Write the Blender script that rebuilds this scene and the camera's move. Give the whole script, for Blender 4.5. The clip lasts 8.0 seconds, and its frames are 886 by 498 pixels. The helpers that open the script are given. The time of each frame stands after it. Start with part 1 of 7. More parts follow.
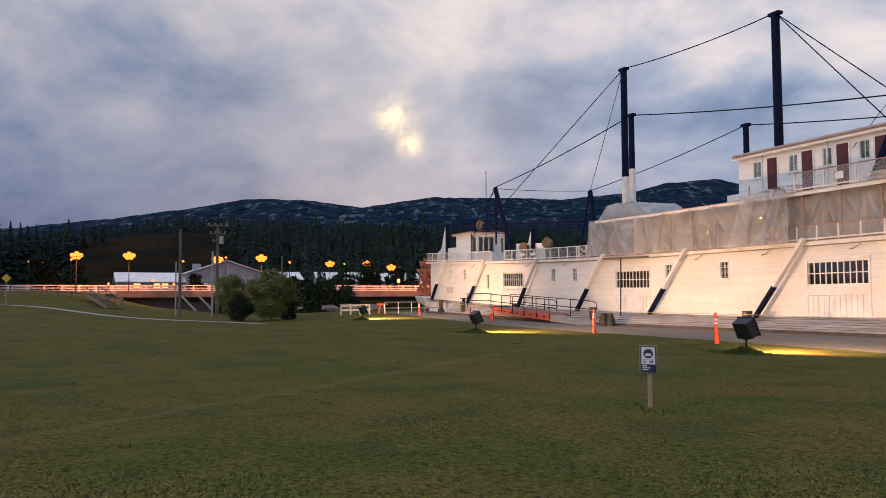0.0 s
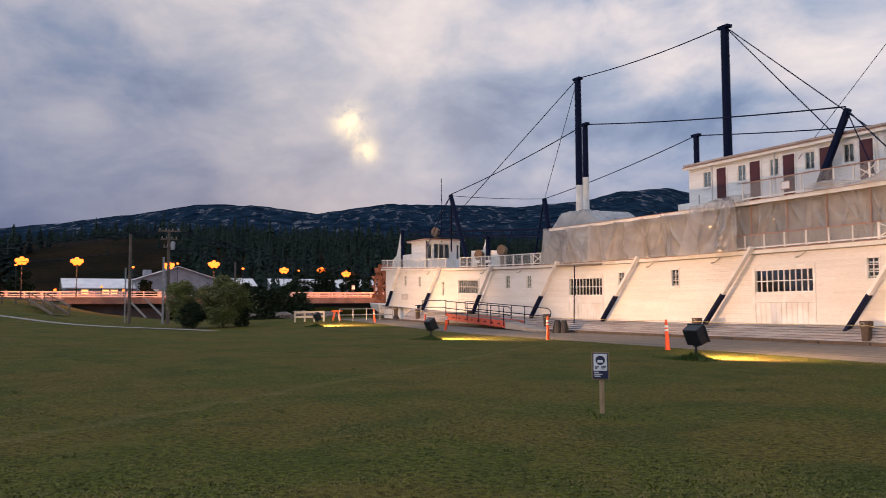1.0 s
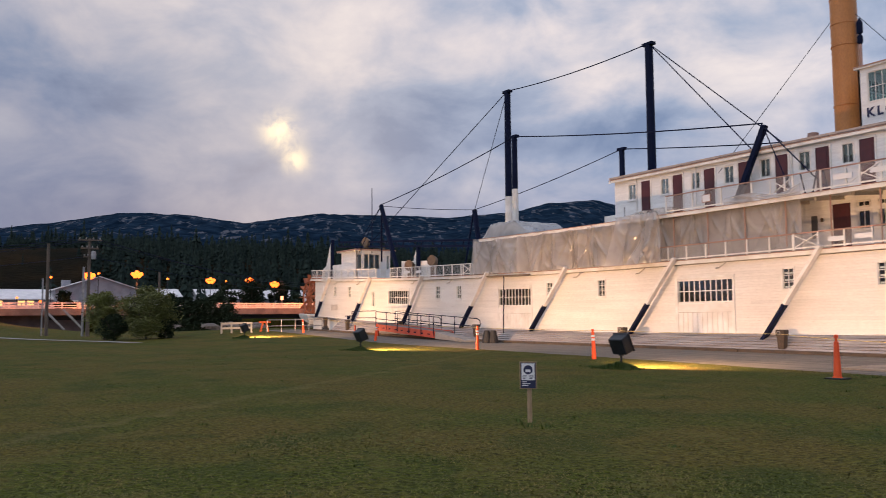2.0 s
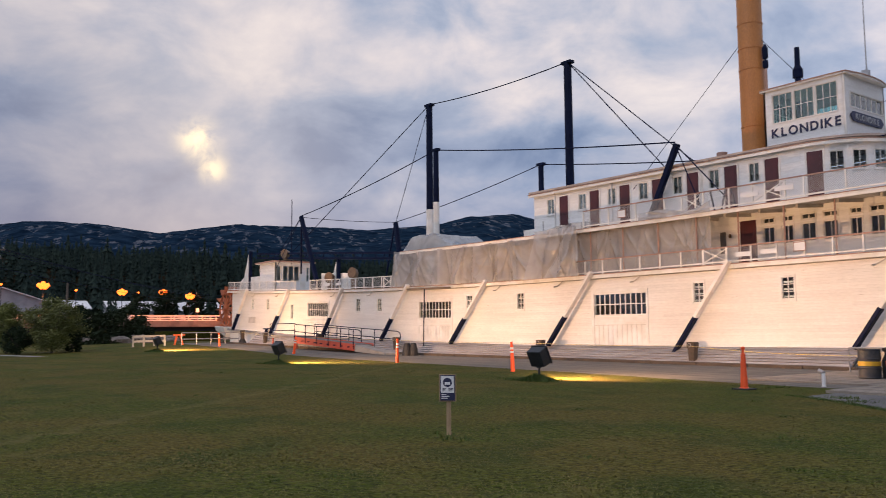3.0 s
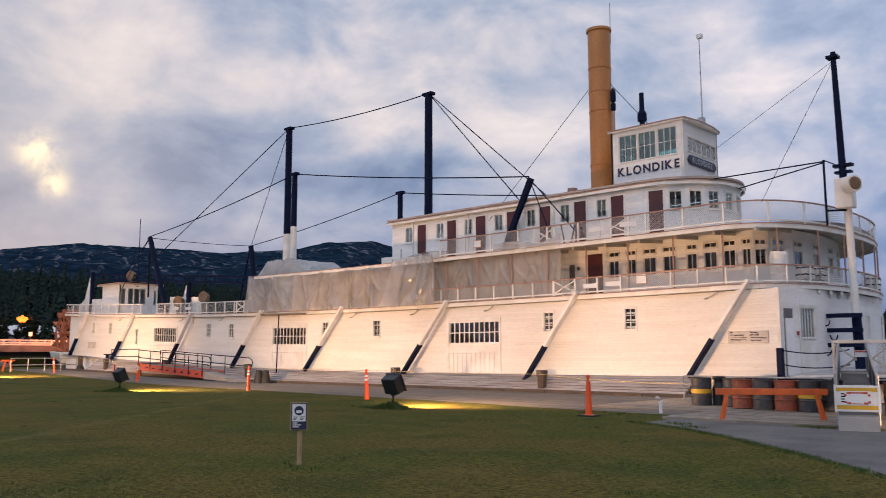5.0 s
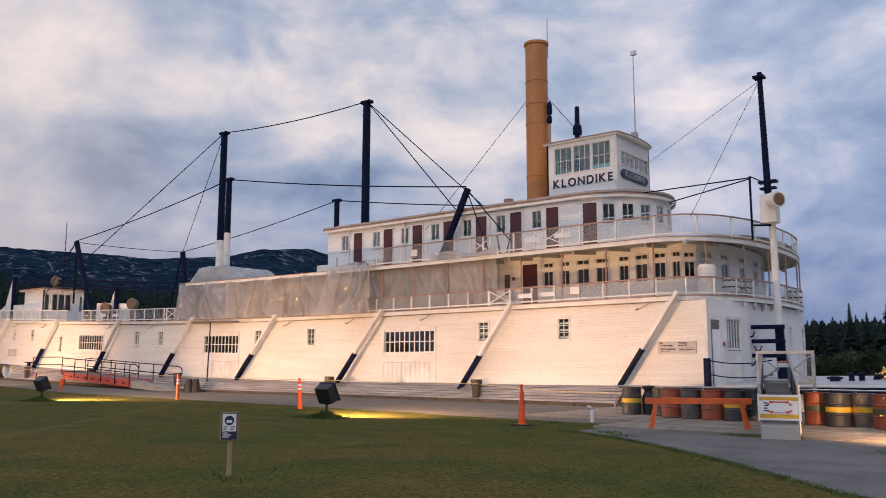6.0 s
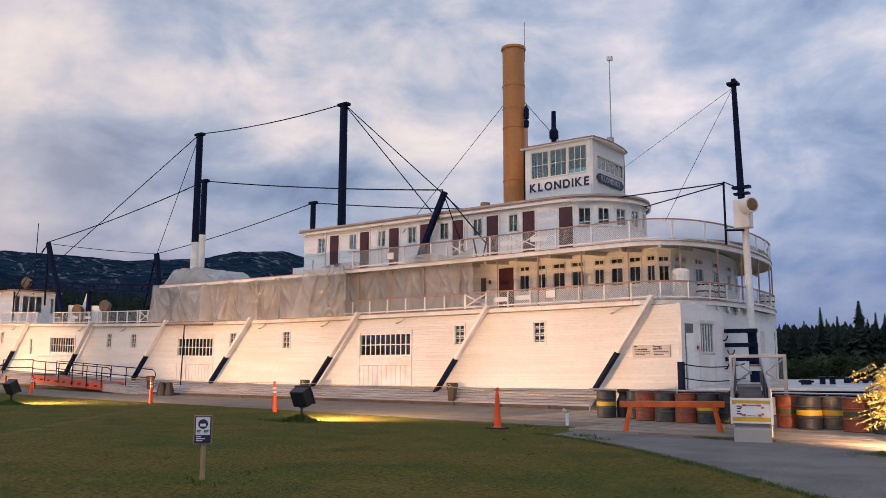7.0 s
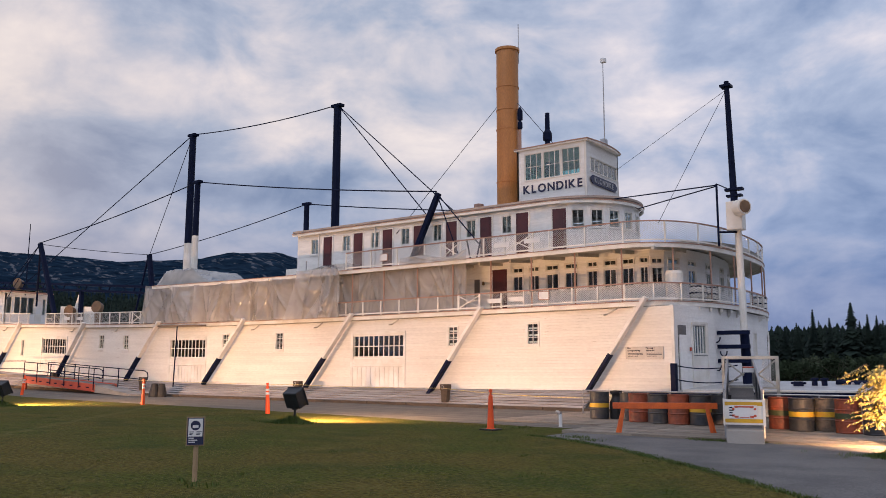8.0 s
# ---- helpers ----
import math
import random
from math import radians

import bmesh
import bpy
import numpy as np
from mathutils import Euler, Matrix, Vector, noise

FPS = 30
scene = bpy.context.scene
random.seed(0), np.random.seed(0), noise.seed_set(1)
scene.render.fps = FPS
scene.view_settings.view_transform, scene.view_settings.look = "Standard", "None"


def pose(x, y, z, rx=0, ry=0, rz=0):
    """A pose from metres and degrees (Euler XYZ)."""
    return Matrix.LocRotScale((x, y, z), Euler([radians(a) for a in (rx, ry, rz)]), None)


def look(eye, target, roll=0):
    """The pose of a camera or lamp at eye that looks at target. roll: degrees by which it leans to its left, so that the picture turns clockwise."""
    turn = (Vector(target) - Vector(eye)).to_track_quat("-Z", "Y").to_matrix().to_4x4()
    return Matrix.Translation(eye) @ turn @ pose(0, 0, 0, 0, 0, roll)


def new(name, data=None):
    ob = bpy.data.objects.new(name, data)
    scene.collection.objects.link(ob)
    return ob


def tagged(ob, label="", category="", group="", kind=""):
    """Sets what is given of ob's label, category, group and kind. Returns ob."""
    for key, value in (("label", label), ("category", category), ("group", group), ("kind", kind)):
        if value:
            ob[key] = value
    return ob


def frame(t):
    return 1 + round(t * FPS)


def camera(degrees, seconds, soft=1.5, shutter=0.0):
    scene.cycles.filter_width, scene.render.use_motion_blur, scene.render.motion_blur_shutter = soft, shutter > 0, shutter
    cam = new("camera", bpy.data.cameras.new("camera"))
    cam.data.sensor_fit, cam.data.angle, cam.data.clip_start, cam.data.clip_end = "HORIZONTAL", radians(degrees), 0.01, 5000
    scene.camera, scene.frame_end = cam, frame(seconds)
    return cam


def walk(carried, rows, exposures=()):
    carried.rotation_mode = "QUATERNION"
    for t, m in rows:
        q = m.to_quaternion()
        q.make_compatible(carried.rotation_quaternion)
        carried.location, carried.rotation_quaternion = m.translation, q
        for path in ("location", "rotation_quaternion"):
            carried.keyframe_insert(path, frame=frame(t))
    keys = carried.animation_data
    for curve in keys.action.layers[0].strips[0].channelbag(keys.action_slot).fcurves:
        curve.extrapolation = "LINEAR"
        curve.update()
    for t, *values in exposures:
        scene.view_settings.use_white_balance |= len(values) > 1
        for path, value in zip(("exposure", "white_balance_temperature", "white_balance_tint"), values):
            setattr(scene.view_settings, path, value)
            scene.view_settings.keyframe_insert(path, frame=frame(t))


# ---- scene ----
cam = camera(56.28, 8.0, soft=0.55, shutter=0.4)
# seconds, sideways step, yaw, pitch, roll: a hand-held pan from one spot
ROWS = [
    (0.0, 0.000, 66.10, 3.47, -0.31),
    (0.5, 0.008, 64.92, 3.61, -0.35),
    (1.0, 0.015, 63.01, 3.93, -0.25),
    (1.5, 0.026, 60.76, 4.26, -0.32),
    (3.0, 0.037, 52.70, 5.45, -0.44),
    (3.5, 0.043, 50.14, 5.88, -0.26),
    (4.0, 0.047, 47.68, 6.26, -0.08),
    (4.5, 0.051, 45.12, 6.76, -0.08),
    (5.0, 0.055, 42.84, 7.28, -0.06),
    (6.5, 0.065, 37.11, 8.06, 0.18),
    (7.0, 0.065, 36.78, 8.13, 0.18),
    (7.5, 0.066, 36.57, 8.18, 0.24),
    (8.0, 0.066, 36.33, 8.23, 0.21),
]
walk(cam, [(t, pose(0.63 * s, -30 + 0.77 * s, 1.6, 90 + pitch, 0, yaw) @ pose(0, 0, 0, 0, 0, roll)) for t, s, yaw, pitch, roll in ROWS],
     [(0.0, 0.0, 6750, 17), (8.0, 0.0, 6750, 17)])

# ---------------------------------------------------------------- world and light
world = bpy.data.worlds.new("dusk_sky")
scene.world = world
world.use_nodes = True
wt = world.node_tree
wt.nodes.clear()


def wn(kind, **values):
    n = wt.nodes.new(kind)
    for key, value in values.items():
        n.inputs[key].default_value = value
    return n


def wmath(op, a, b=None):
    n = wt.nodes.new("ShaderNodeMath")
    n.operation = op
    for i, v in enumerate((a, b)):
        if v is None:
            continue
        if isinstance(v, (int, float)):
            n.inputs[i].default_value = v
        else:
            wt.links.new(v, n.inputs[i])
    return n.outputs[0]


def wramp(fac, stops):
    n = wt.nodes.new("ShaderNodeValToRGB")
    r = n.color_ramp
    r.elements[0].position, r.elements[1].position = stops[0][0], stops[-1][0]
    r.elements[0].color, r.elements[1].color = (*stops[0][1], 1), (*stops[-1][1], 1)
    for p, c in stops[1:-1]:
        r.elements.new(p).color = (*c, 1)
    wt.links.new(fac, n.inputs[0])
    return n.outputs[0]


def wmix(fac, a, b, kind="MIX"):
    n = wt.nodes.new("ShaderNodeMix")
    n.data_type, n.blend_type = "RGBA", kind
    for sock, v in ((n.inputs[0], fac), (n.inputs[6], a), (n.inputs[7], b)):
        if isinstance(v, (int, float)):
            sock.default_value = v
        elif isinstance(v, tuple):
            sock.default_value = (*v, 1)
        else:
            wt.links.new(v, sock)
    return n.outputs[2]


coord = wn("ShaderNodeTexCoord").outputs["Generated"]
split = wn("ShaderNodeSeparateXYZ")
wt.links.new(coord, split.inputs[0])
sx, sy, sz = split.outputs
lift = wmath("MAXIMUM", sz, 0.0)
depth = wmath("ADD", lift, 0.36)
plane = wn("ShaderNodeCombineXYZ")
wt.links.new(wmath("DIVIDE", sx, depth), plane.inputs[0])
wt.links.new(wmath("DIVIDE", sy, depth), plane.inputs[1])
wt.links.new(wmath("MULTIPLY", lift, 3.5), plane.inputs[2])


def wnoise(scale, detail, rough, shift, distort=0.0):
    m = wn("ShaderNodeMapping")
    m.inputs["Location"].default_value = shift
    wt.links.new(plane.outputs[0], m.inputs[0])
    n = wn("ShaderNodeTexNoise", Scale=scale, Detail=detail, Roughness=rough, Distortion=distort)
    wt.links.new(m.outputs[0], n.inputs["Vector"])
    return n.outputs["Fac"]


sky = wn("ShaderNodeTexSky")
sky.sky_type, sky.sun_disc = "NISHITA", False
sky.sun_elevation, sky.sun_rotation = radians(5), radians(-69)
big = wnoise(0.55, 4, 0.55, (3.1, 1.7, 0.0), 0.2)
fine = wnoise(2.0, 8, 0.54, (0.4, 5.2, 1.0), 0.15)
puff_m = wn("ShaderNodeMapping")
puff_m.inputs["Scale"].default_value = (1.0, 1.0, 1.7)
wt.links.new(coord, puff_m.inputs[0])
puff_n = wn("ShaderNodeTexNoise", Scale=7.0, Detail=7, Roughness=0.55, Distortion=0.3)
wt.links.new(puff_m.outputs[0], puff_n.inputs["Vector"])
cover = wmath("ADD", wmath("MULTIPLY", big, 0.36), wmath("ADD", wmath("MULTIPLY", fine, 0.24), wmath("MULTIPLY", puff_n.outputs["Fac"], 0.40)))
clouds = wramp(cover, [(0.40, (0.17, 0.242, 0.37)), (0.465, (0.285, 0.355, 0.47)), (0.52, (0.445, 0.47, 0.535)), (0.57, (0.59, 0.575, 0.59)), (0.64, (0.75, 0.705, 0.665))])
# thicker, darker cloud in the north-west, thinner overhead and to the east
side_tone = wramp(wmath("ADD", wmath("MULTIPLY", sx, 0.5), 0.5), [(0.0, (0.56, 0.63, 0.77)), (0.02, (0.78, 0.82, 0.9)), (0.05, (1.08, 1.09, 1.11)), (0.12, (1.31, 1.28, 1.25)), (0.2, (1.31, 1.29, 1.26)), (0.35, (1.38, 1.38, 1.40)), (0.5, (1.40, 1.42, 1.45)), (1.0, (1.25, 1.25, 1.25))])
clouds = wmix(1.0, clouds, side_tone, "MULTIPLY")
# the cloud deck darkens towards the horizon, where it is seen through its whole depth
low = wramp(lift, [(0.0, (0.22, 0.31, 0.52)), (0.07, (0.34, 0.45, 0.67)), (0.16, (0.72, 0.79, 0.90)), (0.28, (0.98, 0.99, 1.0)), (1.0, (1.15, 1.12, 1.1))])
clouds = wmix(1.0, clouds, low, "MULTIPLY")
# the thin place in the clouds before the low sun
SUNWARD = Vector((-0.9135, 0.3432, 0.2183)).normalized()
SUNWARD2 = Vector((-0.9134, 0.3626, 0.1851)).normalized()
dotn = wt.nodes.new("ShaderNodeVectorMath")
dotn.operation = "DOT_PRODUCT"
wt.links.new(coord, dotn.inputs[0])
dotn.inputs[1].default_value = SUNWARD
near = wmath("POWER", wmath("MAXIMUM", dotn.outputs["Value"], 0.0), 60.0)
core = wmath("POWER", wmath("MAXIMUM", dotn.outputs["Value"], 0.0), 5600.0)
rent = wt.nodes.new("ShaderNodeVectorMath")
rent.operation = "DOT_PRODUCT"
wt.links.new(coord, rent.inputs[0])
rent.inputs[1].default_value = SUNWARD2
core = wmath("MINIMUM", wmath("ADD", core, wmath("MULTIPLY", wmath("POWER", wmath("MAXIMUM", rent.outputs["Value"], 0.0), 9500.0), 0.75)), 1.0)
rift = wn("ShaderNodeTexNoise", Scale=26.0, Detail=5, Roughness=0.55, Distortion=0.4)
wt.links.new(coord, rift.inputs["Vector"])
gap = wmath("MULTIPLY", core, wramp(rift.outputs["Fac"], [(0.36, (0.15, 0.15, 0.15)), (0.54, (1, 1, 1))]))
clouds = wmix(wmath("MULTIPLY", near, 0.20), clouds, (0.95, 0.86, 0.74))
clouds = wmix(gap, clouds, (1.45, 1.22, 0.8))
both = wmix(0.004, clouds, sky.outputs[0])
back = wn("ShaderNodeBackground", Strength=1.0)
wt.links.new(both, back.inputs[0])
out = wn("ShaderNodeOutputWorld")
wt.links.new(back.outputs[0], out.inputs[0])

# added fill from high behind the camera, for the overcast's broad brightness
sun_data = bpy.data.lights.new("overcast_fill", "SUN")
sun_data.energy, sun_data.angle, sun_data.color = 0.68, radians(60), (0.88, 0.94, 1.0)
sun = new("overcast_fill", sun_data)
sun.matrix_world = look((-40, -60, 80), (-35, 5, 4))

# place, aim along the hull, watts
FLOODS = [(-18.3, -12.4, 0.0), (-35.63, -12.5, 0.05), (-56.6, -11.2, 0.25), (-2.25, -12.4, 0.0)]
FLOOD_AIM = [(-18.3, 5300), (-35.6, 7000), (-61.5, 8700), (-3.2, 2600)]
for (fx, fy, fz), (aim_x, watts) in zip(FLOODS, FLOOD_AIM):
    d = bpy.data.lights.new("flood_bulb", "SPOT")
    d.energy, d.color, d.spot_size, d.spot_blend, d.shadow_soft_size = watts, (1.0, 0.575, 0.285), radians(141), 1.0, 0.09
    o = new("flood_bulb", d)
    o.matrix_world = look((fx, fy + 0.34, fz + 0.86), (aim_x, 0.0, -2.4))

STREET = [(-143, -30, 8.75), (-143, -22.2, 8.82), (-143, -8.26, 8.44), (-143, -0.87, 8.74), (-163, 17.1, 8.8), (-161, 24.4, 8.8), (-159.4, 29, 8.1)]
# stand-in spots, shifted from the globes to before the bridge rail to light it
for lx, ly, lz in STREET:
    d = bpy.data.lights.new("street_bulb", "SPOT")
    d.energy, d.color, d.shadow_soft_size, d.spot_size, d.spot_blend = 5200, (1.0, 0.25, 0.06), 0.4, radians(150), 0.4
    o = new("street_bulb", d)
    o.location = ((lx if lx > -150 else -143.0) + 1.6, ly, lz - 0.4)

# ---------------------------------------------------------------- building helpers
rng = random.Random(7)


class Shape:
    """Gathers vertices and faces of one mesh."""

    def __init__(self):
        self.v, self.f = [], []

    def add(self, verts, faces):
        n = len(self.v)
        self.v += [tuple(p) for p in verts]
        self.f += [tuple(n + i for i in f) for f in faces]
        return self

    def block(self, c):
        return self.add(c, [(0, 3, 2, 1), (4, 5, 6, 7), (0, 1, 5, 4), (1, 2, 6, 5), (2, 3, 7, 6), (3, 0, 4, 7)])

    def box(self, x0, x1, y0, y1, z0, z1):
        return self.block([(x0, y0, z0), (x1, y0, z0), (x1, y1, z0), (x0, y1, z0), (x0, y0, z1), (x1, y0, z1), (x1, y1, z1), (x0, y1, z1)])

    def bar(self, p, q, w, h=None, up=(0, 0, 1)):
        """A square bar from p to q, w wide across and h along up."""
        p, q, h = Vector(p), Vector(q), h or w
        a = (q - p).normalized()
        side = a.cross(Vector(up))
        side = side.normalized() if side.length > 1e-4 else Vector((1, 0, 0))
        top = side.cross(a)
        c = [(-1, -1), (1, -1), (1, 1), (-1, 1)]
        return self.block([e + side * (i * w / 2) + top * (j * h / 2) for e in (p, q) for i, j in c])

    def tube(self, p, q, r, r2=None, n=8):
        p, q, r2 = Vector(p), Vector(q), r if r2 is None else r2
        a = (q - p).normalized()
        s = a.orthogonal().normalized()
        t = a.cross(s)
        ring = [s * math.cos(k * math.tau / n) + t * math.sin(k * math.tau / n) for k in range(n)]
        self.add([p + d * r for d in ring] + [q + d * r2 for d in ring],
                 [(k, (k + 1) % n, n + (k + 1) % n, n + k) for k in range(n)] + [tuple(range(n))[::-1], tuple(range(n, 2 * n))])
        return self

    def line(self, pts, r, n=6):
        pts = [Vector(p) for p in pts]
        s0 = (pts[1] - pts[0]).orthogonal().normalized()
        vs, m = [], len(pts)
        for i, p in enumerate(pts):
            a = (pts[min(i + 1, m - 1)] - pts[max(i - 1, 0)]).normalized()
            s0 = (s0 - a * s0.dot(a)).normalized()
            t = a.cross(s0)
            vs += [p + (s0 * math.cos(k * math.tau / n) + t * math.sin(k * math.tau / n)) * r for k in range(n)]
        self.add(vs, [(i * n + k, i * n + (k + 1) % n, (i + 1) * n + (k + 1) % n, (i + 1) * n + k) for i in range(m - 1) for k in range(n)]
                 + [tuple(range(n))[::-1], tuple(range((m - 1) * n, m * n))])
        return self

    def lathe(self, c, prof, n=20):
        x, y, z = c
        vs = [(x + r * math.cos(k * math.tau / n), y + r * math.sin(k * math.tau / n), z + h) for r, h in prof for k in range(n)]
        fs = [(i * n + k, i * n + (k + 1) % n, (i + 1) * n + (k + 1) % n, (i + 1) * n + k) for i in range(len(prof) - 1) for k in range(n)]
        fs += [tuple(range(n))[::-1], tuple((len(prof) - 1) * n + k for k in range(n))]
        return self.add(vs, fs)

    def grid(self, nu, nv, fn):
        vs = [fn(i / nu, j / nv) for i in range(nu + 1) for j in range(nv + 1)]
        return self.add(vs, [(i * (nv + 1) + j, (i + 1) * (nv + 1) + j, (i + 1) * (nv + 1) + j + 1, i * (nv + 1) + j + 1) for i in range(nu) for j in range(nv)])

    def mesh(self, name, material, smooth=False, uv=None):
        seen, keep, index = {}, [], []
        for p in self.v:
            k = (round(p[0], 3), round(p[1], 3), round(p[2], 3))
            if k not in seen:
                seen[k] = len(keep)
                keep.append(p)
            index.append(seen[k])
        faces = []
        for f in self.f:
            g = [index[i] for i in f]
            g = [i for n, i in enumerate(g) if i != g[n - 1]]
            if len(set(g)) == len(g) and len(g) > 2:
                faces.append(g)
        self.v, self.f = keep, faces
        me = bpy.data.meshes.new(name)
        me.from_pydata(self.v, [], self.f)
        me.materials.append(material)
        if smooth:
            me.polygons.foreach_set("use_smooth", [True] * len(me.polygons))
        if uv:
            layer = me.uv_layers.new(name="UVMap")
            for loop in me.loops:
                layer.data[loop.index].uv = uv(*self.v[loop.vertex_index])
        me.update()
        return me


def thing(name, at, label, category, group="", kind=""):
    ob = new(name)
    ob.location = at
    ob.empty_display_size = 0.2
    return tagged(ob, label, category, group, kind)


def part(name, shape, material, parent=None, label="", smooth=False, bevel=0.0, uv=None, kind=""):
    """Links a Shape, given in world places, as one mesh under its thing or part."""
    me = shape if isinstance(shape, bpy.types.Mesh) else shape.mesh(name, material, smooth, uv)
    ob = new(name, me)
    if parent:
        ob.parent = parent
        if parent.type == "EMPTY":
            ob.matrix_parent_inverse = parent.matrix_basis.inverted()
    if bevel:
        m = ob.modifiers.new("soft_edges", "BEVEL")
        m.width, m.segments, m.limit_method, m.angle_limit = bevel, 2, "ANGLE", radians(40)
    return tagged(ob, label, kind=kind)


def solo(name, shape, material, label, category, smooth=False, bevel=0.0, uv=None, kind="", group=""):
    return tagged(part(name, shape, material, None, label, smooth, bevel, uv), label, category, group, kind)


# ---------------------------------------------------------------- materials
def mat(name, a, b=None, scale=2.0, rough=0.6, metal=0.0, bump=0.0, bscale=60.0, spread=0.0, stretch=(1, 1, 1), speck=0.25, lo=0.38, hi=0.62):
    """A surface of two tones mixed by noise at a broad scale and broken by a fine one, with relief."""
    m = bpy.data.materials.new(name)
    m.use_nodes = True
    t = m.node_tree
    bsdf = t.nodes["Principled BSDF"]
    tc = t.nodes.new("ShaderNodeTexCoord")
    mp = t.nodes.new("ShaderNodeMapping")
    mp.inputs["Scale"].default_value = stretch
    t.links.new(tc.outputs["Object"], mp.inputs[0])
    big_n, fine_n = t.nodes.new("ShaderNodeTexNoise"), t.nodes.new("ShaderNodeTexNoise")
    big_n.inputs["Scale"].default_value, big_n.inputs["Detail"].default_value = scale, 6
    fine_n.inputs["Scale"].default_value, fine_n.inputs["Detail"].default_value = bscale, 4
    t.links.new(mp.outputs[0], big_n.inputs["Vector"])
    t.links.new(mp.outputs[0], fine_n.inputs["Vector"])
    ramp = t.nodes.new("ShaderNodeValToRGB")
    ramp.color_ramp.elements[0].position, ramp.color_ramp.elements[1].position = lo, hi
    ramp.color_ramp.elements[0].color, ramp.color_ramp.elements[1].color = (*a, 1), (*(b or [c * 0.8 for c in a]), 1)
    t.links.new(big_n.outputs["Fac"], ramp.inputs[0])
    col = ramp.outputs[0]
    hsv = t.nodes.new("ShaderNodeHueSaturation")
    val = t.nodes.new("ShaderNodeMapRange")
    val.inputs["From Min"].default_value, val.inputs["From Max"].default_value = 0.3, 0.7
    val.inputs["To Min"].default_value, val.inputs["To Max"].default_value = 1 - speck, 1 + speck
    t.links.new(fine_n.outputs["Fac"], val.inputs[0])
    t.links.new(col, hsv.inputs["Color"])
    if spread:
        info, mul, rg = t.nodes.new("ShaderNodeObjectInfo"), t.nodes.new("ShaderNodeMath"), t.nodes.new("ShaderNodeMapRange")
        rg.inputs["To Min"].default_value, rg.inputs["To Max"].default_value = 1 - spread, 1 + spread
        mul.operation = "MULTIPLY"
        t.links.new(info.outputs["Random"], rg.inputs[0])
        t.links.new(rg.outputs[0], mul.inputs[0])
        t.links.new(val.outputs[0], mul.inputs[1])
        t.links.new(mul.outputs[0], hsv.inputs["Value"])
    else:
        t.links.new(val.outputs[0], hsv.inputs["Value"])
    t.links.new(hsv.outputs[0], bsdf.inputs["Base Color"])
    bsdf.inputs["Roughness"].default_value, bsdf.inputs["Metallic"].default_value = rough, metal
    if bump:
        bp = t.nodes.new("ShaderNodeBump")
        bp.inputs["Strength"].default_value, bp.inputs["Distance"].default_value = 1.0, bump
        t.links.new(fine_n.outputs["Fac"], bp.inputs["Height"])
        t.links.new(bp.outputs[0], bsdf.inputs["Normal"])
    return m


